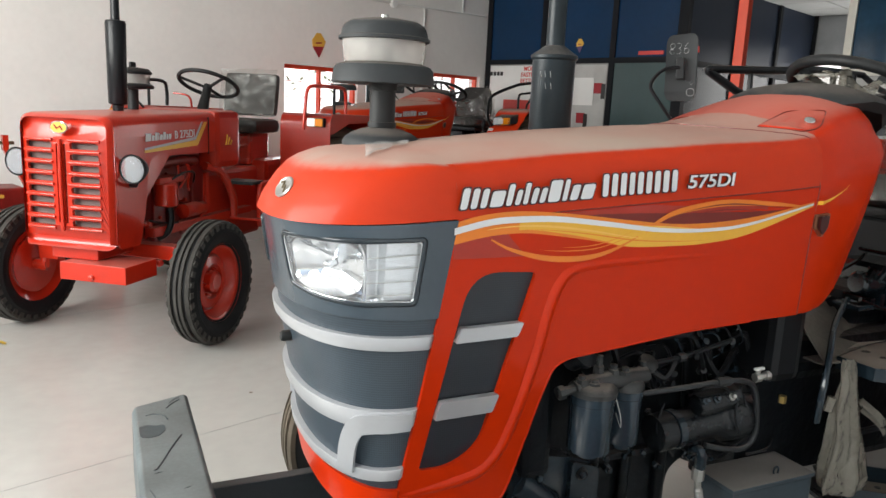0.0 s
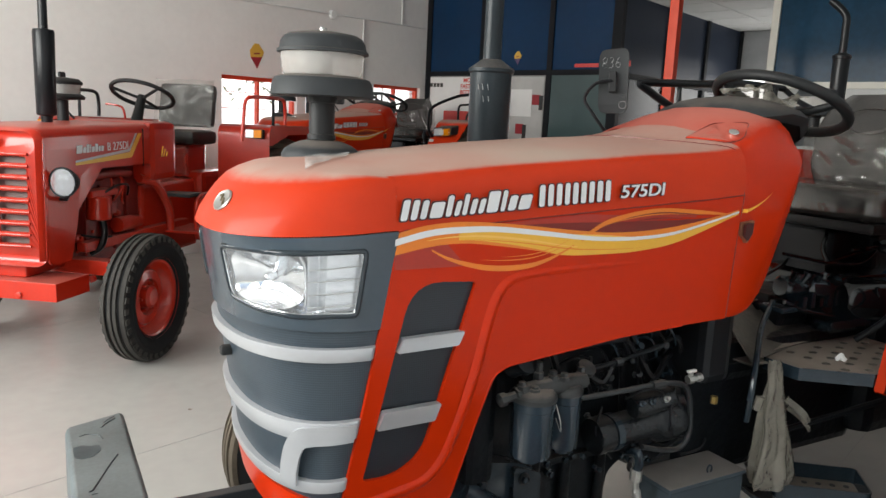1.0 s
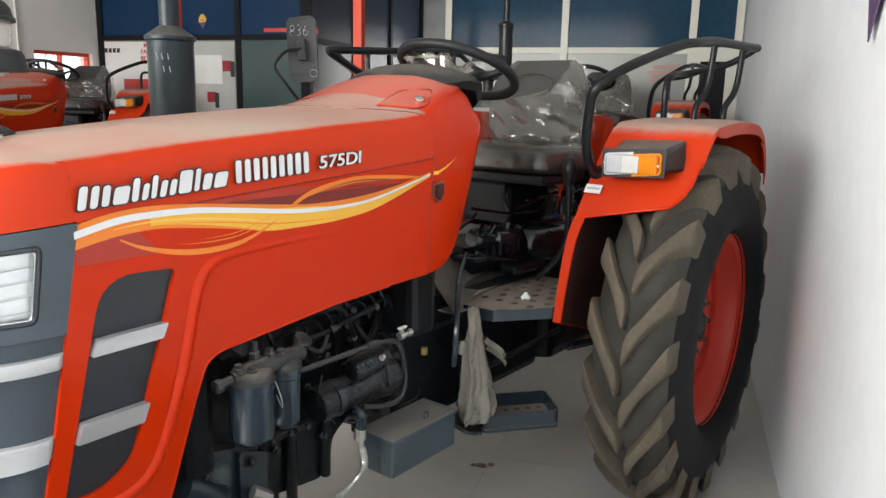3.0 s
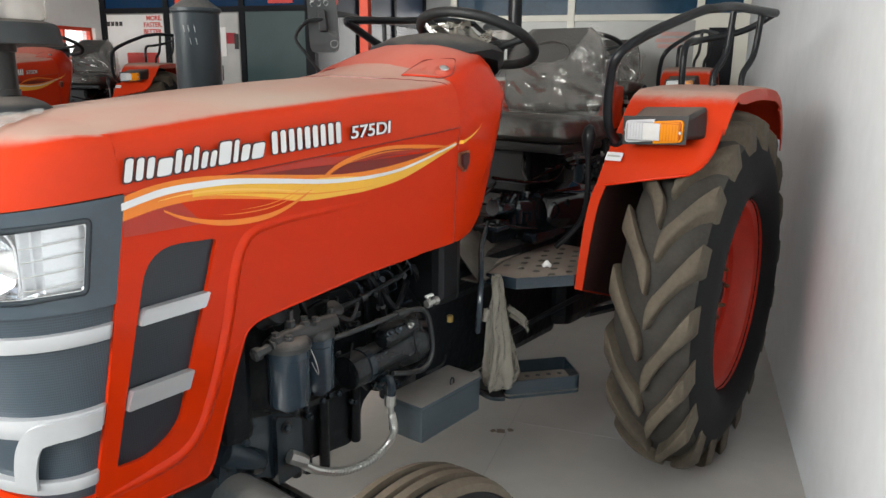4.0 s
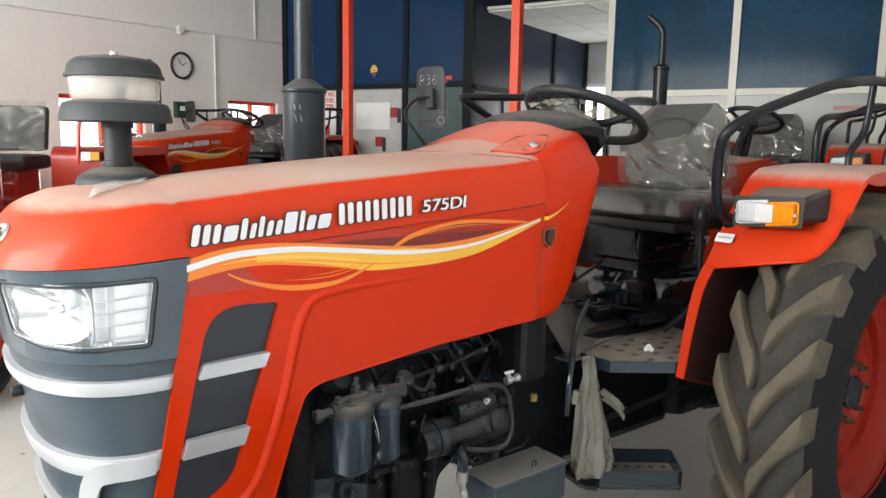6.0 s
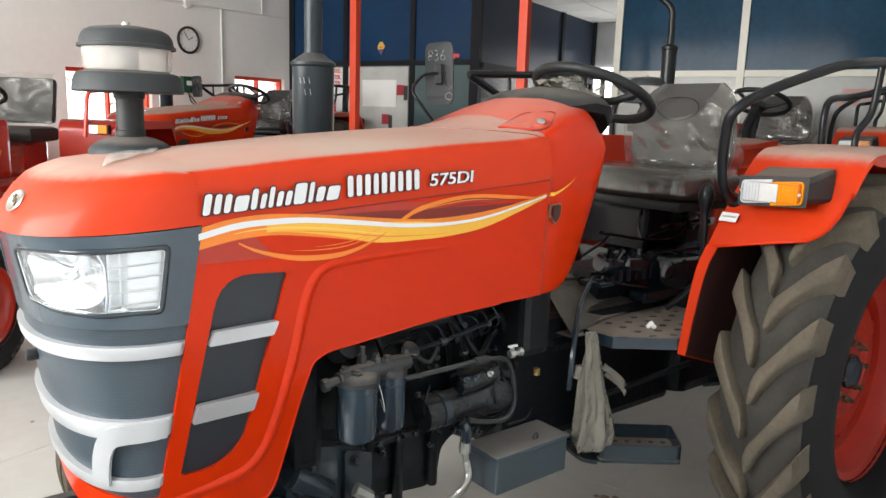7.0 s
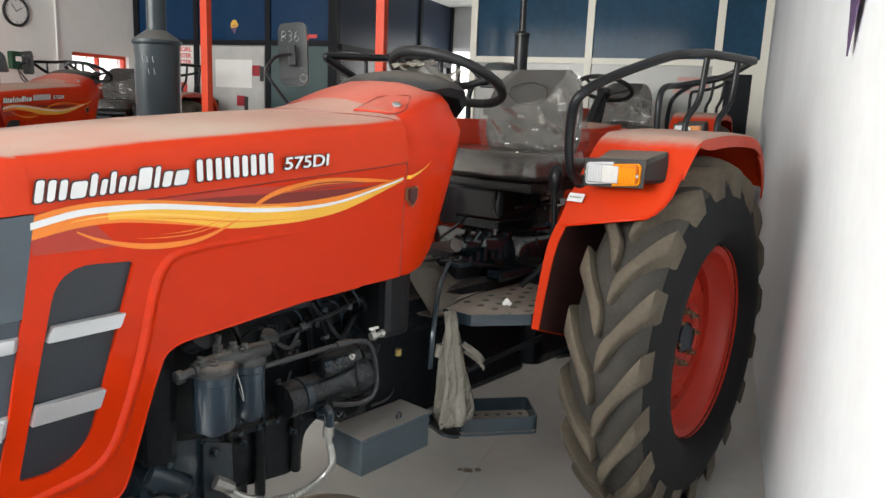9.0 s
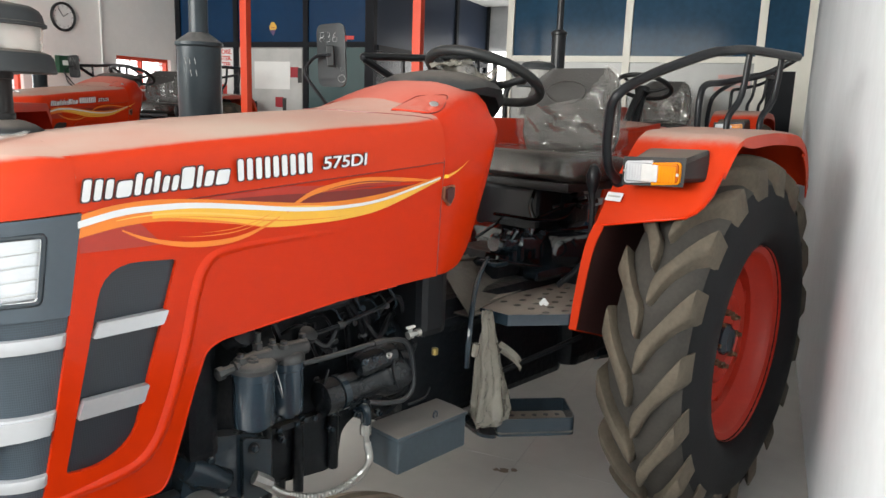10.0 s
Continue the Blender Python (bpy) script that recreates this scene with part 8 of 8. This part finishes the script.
for ob in list(third.children):                          # an older, lower bonnet
    if ob.name.split(".")[0] in ("bonnet", "bonnet_seam", "bonnet_sheet"):
        ob.matrix_basis = Matrix.Translation((0, 0, 1.25)) @ Matrix.Diagonal((1, 1, 0.3, 1)) @ Matrix.Translation((0, 0, -1.25)) @ ob.matrix_basis
mm = Matrix.Translation((0.815, 0.24, 0))
part("cowl", box(1.258, 1.50, -0.314, 0.314, 0.99, 1.285), COWL_RED, third, "low square cowl", smooth=30, bevel=0.035)
part("steering_column", tube([(1.44, 0, 1.27), (1.60, 0, 1.43), (1.745, 0, 1.545)], 0.026, n=12), BLACK_PLASTIC, third, smooth=60)
part("silencer", lathe([(0.038, 1.20), (0.044, 1.23), (0.044, 1.84), (0.050, 1.845), (0.050, 1.858), (0.032, 1.872), (0.021, 1.875)], mm, 24), BLACK, third, "black exhaust silencer", smooth=40)
part("exhaust_pipe", tube(curve([(0.815, 0.24, 1.865), (0.815, 0.24, 2.0), (0.812, 0.25, 2.09), (0.79, 0.33, 2.17)], 5), 0.021, n=14), BLACK, third, smooth=60)
for ob in list(second.children):
    if ob.name.split(".")[0] in ("bumper", "bumper_arm", "scuff", "exhaust_pipe"):
        bpy.data.objects.remove(ob)
part("exhaust_pipe", tube(curve([(0.85, 0.24, 1.62), (0.85, 0.24, 1.83), (0.85, 0.24, 1.92), (0.82, 0.25, 1.99), (0.76, 0.26, 2.03)], 5), 0.0255, n=14), EXHAUST, second, smooth=60)



# ---- small things ----
def at_room(s, w, z):
    return ROOM @ Vector((s, w, z))


def on_face(outline, base, ax, up, off, d, normal):
    return plate(outline, [], lambda a, b, k: base + ax * a + up * b + normal * (off - k), d)


UP = Vector((0, 0, 1))
# rotary tiller by the window wall
tiller = thing("rotary_tiller", "red rotary tiller with a pointed hitch frame, standing on the floor", "implement")
for sg in (-1, 1):
    strap = [(0.61 + sg * 0.032, 1.13), (0.61 + sg * 0.032, 1.03), (0.61 + sg * 0.19, 0.70)]
    for (a0, z0), (a1, z1) in zip(strap, strap[1:]):
        bm = bmesh.new()
        lo = [bm.verts.new(at_room(a, w, z)) for a, z in ((a0 - 0.018, z0), (a0 + 0.018, z0), (a1 + 0.018, z1), (a1 - 0.018, z1)) for w in (4.57, 4.63)]
        for q in ((0, 2, 4, 6), (1, 3, 5, 7), (0, 1, 3, 2), (2, 3, 5, 4), (4, 5, 7, 6), (6, 7, 1, 0)):
            bm.faces.new([lo[k] for k in q])
        part("hitch_strap", bm, OLD_RED, tiller, smooth=0)
    part("side_plate", rbox(0.61 + sg * 0.72 - 0.01, 0.61 + sg * 0.72 + 0.01, 4.35, 4.85, 0.0, 0.60), OLD_RED, tiller, "red side plate", smooth=0)
part("hitch_pin", tube([at_room(0.54, 4.60, 1.075), at_room(0.70, 4.60, 1.075)], 0.012, n=10), DULL_STEEL, tiller, "steel hitch pin", smooth=60)
gear = part("gearbox", rbox(0.34, 0.72, 4.45, 4.75, 0.62, 0.77), ENGINE_RED, tiller, "dark red gearbox", smooth=0, bevel=0.02)
part("gearbox_badge", rbox(0.53, 0.58, 4.443, 4.449, 0.70, 0.725), YELLOW_PRINT, gear, "small yellow badge", smooth=0)
part("tool_beam", rbox(-0.10, 1.32, 4.40, 4.48, 0.55, 0.615), PILLAR_RED, tiller, "orange red beam", smooth=0, bevel=0.006)
part("rotor_cover", rbox(-0.09, 1.31, 4.485, 4.84, 0.30, 0.60), BLACK, tiller, "dark rotor cover", smooth=0, bevel=0.02)
part("round_sticker", lathe([(0.022, 0.0), (0.022, 0.003), (0.001, 0.003)], along(at_room(0.66, 4.399, 0.60), -RV), 18), GREEN, tiller, "round green sticker", smooth=0)
# wall clock
c = at_room(4.98, WL, 2.245)
m = along(c, -RV)
clock = thing("wall_clock", "round wall clock with a black rim", "clock", m=None)
part("case", lathe([(0.150, 0.0), (0.152, 0.02), (0.140, 0.03), (0.128, 0.022), (0.125, 0.012)], m, 36), BLACK_PLASTIC, clock, "black rim", smooth=40)
part("dial", lathe([(0.124, 0.013), (0.001, 0.0135)], m, 36), PAPER, clock, "white dial", smooth=0)
for a, ln in ((0.6, 0.07), (2.2, 0.095)):
    part("pointer", tube([m @ Vector((0, 0, 0.016)), m @ Vector((ln * math.cos(a), ln * math.sin(a), 0.016))], 0.004, n=5), BLACK, clock)
for k in range(12):
    a = k * math.tau / 12
    part("hour_mark", tube([m @ Vector((0.10 * math.cos(a), 0.10 * math.sin(a), 0.0145)), m @ Vector((0.116 * math.cos(a), 0.116 * math.sin(a), 0.0145))], 0.003, n=4), BLACK, clock)
# meter box with its cable
b = rbox(4.85, 5.02, WL - 0.07, WL, 1.66, 1.84)
meter = part("meter_box", b, GREEN, None, "dark green metal box on the wall", smooth=0, bevel=0.008)
tagged(meter, "", "box")
part("label_plate", rbox(4.89, 4.98, WL - 0.076, WL - 0.0705, 1.74, 1.79), PAPER, meter, smooth=0)
cab = part("cable", tube(curve([at_room(4.95, WL - 0.02, 1.66), at_room(5.0, WL - 0.02, 1.55), at_room(5.15, WL - 0.02, 1.52), at_room(5.28, WL - 0.015, 1.62)], 6), 0.006, n=6), BLACK, None, "thin black cable on the wall")
tagged(cab, "", "cable")
# conduits
for p, lb in (((at_room(2.5, WL - 0.02, 2.60), at_room(4.97, WL - 0.02, 2.645), at_room(6.55, WL - 0.02, 2.675)), "grey conduit along the wall"),
              ((at_room(5.45, WL - 0.02, 2.65), at_room(5.45, WL - 0.02, 1.2)), "grey conduit running down the wall"),
              ((at_room(6.1, WL - 0.02, 2.67), at_room(6.1, WL - 0.02, 3.6)), "grey conduit running up the wall")):
    tagged(part("conduit", tube(p, 0.011, n=8), WHITE, None, lb), "", "conduit", "wall conduits")
tagged(part("junction_box", lathe([(0.05, 0), (0.05, 0.03), (0.04, 0.04)], along(at_room(4.97, WL, 2.64), -RV), 18), WHITE, None, "round white junction box on the wall", smooth=30), "", "box")


def kite(base, ax, normal, h, label, lean=0.0):
    """A hanging paper sign cut like a kite, yellow above and dark below."""
    k = thing("hanging_sign", label, "sign", "kite signs")
    top = [(-0.12 * h, 0.5 * h), (0.10 * h, 0.5 * h), (0.34 * h, 0.18 * h), (0.25 * h, -0.02 * h), (-0.30 * h, -0.06 * h), (-0.33 * h, 0.2 * h)]
    low = [(-0.30 * h, -0.06 * h), (0.25 * h, -0.02 * h), (0.02 * h, -0.5 * h)]
    part("upper_half", on_face(top, base, ax, UP, 0.006, 0.004, normal), YELLOW_PRINT, k, "yellow paper", smooth=0)
    part("lower_half", on_face(low, base, ax, UP, 0.006, 0.004, normal), PURPLE_PRINT if lean else CRIMSON_PRINT, k, "dark paper tip", smooth=0)
    part("print_bar", on_face([(-0.15 * h, 0.06 * h), (0.14 * h, 0.09 * h), (0.14 * h, 0.15 * h), (-0.15 * h, 0.12 * h)], base, ax, UP, 0.0075, 0.001, normal), CRIMSON_PRINT, k, smooth=0)
    return k


kite(at_room(3.94, WL, 2.07), RU, -RV, 0.26, "small yellow and crimson paper sign on the wall")
kite(at_room(1.52, -1.80 + 0.012, 1.80), RU, RV, 0.32, "yellow and purple paper sign on the white wall", 1)
kite(at_room(SC + 0.018, 4.05, 2.27), -RV, -RU, 0.16, "small yellow and purple paper sign on blue glass", 1)
tagged(part("glass_sticker", rbox(SC + 0.012, SC + 0.0185, 2.94, 3.25, 2.15, 2.19), PRINT_RED, None, "red sticker strip on blue glass", smooth=0), "", "sticker")

# posters on the cabin
TXT = lambda s, w, z: ROOM @ Matrix(((0, 0, -1, s), (-1, 0, 0, w), (0, 1, 0, z), (0, 0, 0, 1)))
poster = thing("poster", "white product poster with red lettering behind cabin glass", "poster")
part("sheet", rbox(SC + 0.008, SC + 0.013, 4.65, 5.46, 1.0, 2.05), PAPER, poster, "white sheet", smooth=0)
for w in (5.46, 5.40, 5.34, 5.28):
    part("mark", rbox(SC + 0.005, SC + 0.0075, w - 0.045, w, 1.925, 1.975), PRINT_DARK, poster, smooth=0)
for k, word in enumerate(("MORE.", "FASTER.", "BETTER.")):
    text(word, TXT(SC + 0.006, 4.665, 1.985 - 0.075 * k), 0.075, PRINT_RED, poster, "lettering", "red lettering", 0, 0.002, "RIGHT")
part("printed_tractor", rbox(SC + 0.005, SC + 0.0075, 4.75, 5.2, 1.30, 1.62), PRINT_RED, poster, "printed red tractor", smooth=0)
for w in (4.85, 5.12):
    part("printed_wheel", lathe([(0.09, 0), (0.001, 0.002)], along(at_room(SC + 0.005, w, 1.30), -RU), 18), PRINT_DARK, poster, smooth=0)
poster2 = thing("poster", "grey poster with small printed tractors on the cabin panel", "poster")
part("sheet", rbox(SC + 0.008, SC + 0.013, 3.64, 4.55, 0.9, 2.05), mat("pale_grey_paper", (0.46, 0.46, 0.45), rough=0.6), poster2, "pale grey sheet", smooth=0)
for w, z in ((3.70, 1.75), (3.92, 1.40), (4.35, 1.35)):
    part("printed_tractor", rbox(SC + 0.005, SC + 0.0075, w - 0.02, w + 0.10, z - 0.03, z + 0.09), CRIMSON_PRINT, poster2, smooth=0)
    part("printed_wheel", rbox(SC + 0.003, SC + 0.0049, w - 0.06, w - 0.005, z - 0.09, z + 0.08), PRINT_DARK, poster2, smooth=0)
part("notice", rbox(SC - 0.001, SC + 0.0025, 3.80, 4.32, 1.58, 1.90), PAPER, None, "white notice paper taped on the cabin panel", smooth=0)
tagged(bpy.data.objects["notice"], "", "notice")
# faint lettering on the hazy panels
for w0, w1, z, mm in ((-0.93, -1.19, 1.80, PRINT_RED), (-0.88, -1.22, 1.74, PRINT_RED), (-0.90, -1.12, 1.685, PRINT_RED), (-0.06, -0.36, 1.80, PRINT_DARK)):
    fade = mat("faded_print", (0.42, 0.22, 0.20) if mm is PRINT_RED else (0.26, 0.27, 0.26), rough=0.5)
    tagged(part("faded_strip", rbox(SB + 0.024, SB + 0.0295, w1, w0, z, z + 0.038), fade, None, "faded printed strip on the hazy glass panel", smooth=0), "", "sticker", "faded strips")

# plastic bag hanging from the pedal
rb = random.Random(3)
prof = [(0.84, 0.012, 1.512), (0.80, 0.020, 1.513), (0.74, 0.030, 1.52), (0.68, 0.040, 1.525), (0.60, 0.050, 1.535), (0.53, 0.058, 1.545), (0.485, 0.064, 1.55), (0.465, 0.056, 1.55)]
def bagf(u, v):
    k = v * (len(prof) - 1)
    i = min(int(k), len(prof) - 2)
    t = k - i
    z, r, x = (prof[i][j] + (prof[i + 1][j] - prof[i][j]) * t for j in range(3))
    a = u * math.tau
    fold = 1 + 0.20 * math.sin(a * 5 + 4 * v) * min(1, v * 3) + 0.10 * math.sin(a * 11 + 9 * v)
    n3 = noise.noise_vector(Vector((math.cos(a) * 2, math.sin(a) * 2, v * 5)))
    return Vector((x + r * 1.15 * fold * math.cos(a) + 0.010 * n3[0], -0.285 + r * 0.6 * fold * math.sin(a) + 0.010 * n3[1], z + 0.012 * n3[2]))
bag = thing("plastic_bag", "dusty crumpled clear plastic bag tied to the pedal rod", "bag")
part("bag_body", grid(bagf, 48, 26, closed_u=True), BAG, bag, smooth=180)
part("bag_ear", grid(lambda u, v: Vector((1.56 + 0.085 * u + 0.012 * math.sin(7 * v), -0.30 + 0.02 * math.sin(5 * u), 0.70 + 0.035 * v - 0.06 * u * u - 0.02 * u)), 12, 8), BAG, bag, "loose corner", smooth=180)
# film scrap round the steering boss
scrap = thing("film_scrap", "torn white plastic film on the steering wheel", "film")
part("scrap", grid(lambda u, v: Vector((1.56 + 0.20 * u, -0.10 + 0.16 * v, 1.585 + 0.02 * math.sin(8 * u) - 0.03 * u)) + Vector([0.03 * c for c in noise.noise_vector(Vector((u * 4, v * 4, 12)))]), 22, 18), BAG, scrap, smooth=180)
tagged(part("paper_scrap", grid(lambda u, v: Vector((1.758 + 0.024 * u, -0.322 + 0.024 * v, 0.823 + 0.014 * math.sin(3 * u) * math.sin(3 * v) + 0.008 * math.sin(9 * u + 7 * v))), 6, 6), PAPER, None, "small crumpled scrap of white paper on the footplate", smooth=0), "", "scrap")
# stains on the floor
stain = mat("floor_stain", (0.16, 0.12, 0.09), rough=0.6)
for x, y, r in ((2.03, 0.02, 0.020), (2.06, -0.01, 0.014), (2.01, 0.045, 0.012), (0.35, 2.05, 0.010)):
    pts = [(x + r * rb.uniform(0.6, 1.3) * math.cos(k * math.tau / 12), y + r * rb.uniform(0.6, 1.3) * math.sin(k * math.tau / 12)) for k in range(12)]
    tagged(part("stain", plate(pts, [], lambda a, b2, d: Vector((a, b2, 0.0016 - d)), 0.001), stain, None, "small dark oil stain on the floor", smooth=0), "", "stain", "oil stains")
yl = mat("yellow_scrap", (0.62, 0.46, 0.05), rough=0.5)
tagged(part("tape_scrap", grid(lambda u, v: Vector((-0.93 + 0.09 * u, 3.22 + 0.04 * v - 0.03 * u, 0.003 + 0.012 * math.sin(3.1 * u))), 8, 3), yl, None, "curled scrap of yellow tape on the floor", smooth=60), "", "scrap")

# red implement standing behind the classic tractor
imp = thing("implement", "red farm implement frame standing by the wall", "implement", m=pose(-1.62, 3.95, 0, 0, 0, 25))
part("beam", box(-0.5, 0.55, -0.06, 0.06, 0.62, 0.74), OLD_RED, imp, smooth=0, bevel=0.01)
part("gearbox", box(-0.1, 0.3, -0.2, 0.2, 0.74, 0.95), OLD_RED, imp, smooth=0, bevel=0.03)
part("mast", tube([(0.4, 0, 0.7), (0.28, 0, 1.25)], 0.03, n=8), OLD_RED, imp)
part("mast", tube([(0.05, 0, 0.9), (0.28, 0, 1.25)], 0.025, n=8), OLD_RED, imp)
part("hitch_pin", tube([(0.18, -0.06, 1.22), (0.4, -0.06, 1.22)], 0.03, n=8), GREY_PAINT, imp)
for x in (-0.45, 0.0, 0.48):
    part("tine", tube(curve([(x, 0, 0.62), (x - 0.05, 0, 0.4), (x + 0.05, 0, 0.15), (x + 0.12, 0, 0.0)], 4), 0.025, n=8), GREY_PAINT, imp)
part("round_sticker", lathe([(0.04, 0), (0.001, 0.002)], along((0.35, -0.062, 0.68), (0, -1, 0)), 18), mat("green_print", (0.05, 0.35, 0.12), rough=0.5), imp, "green round sticker", smooth=0)
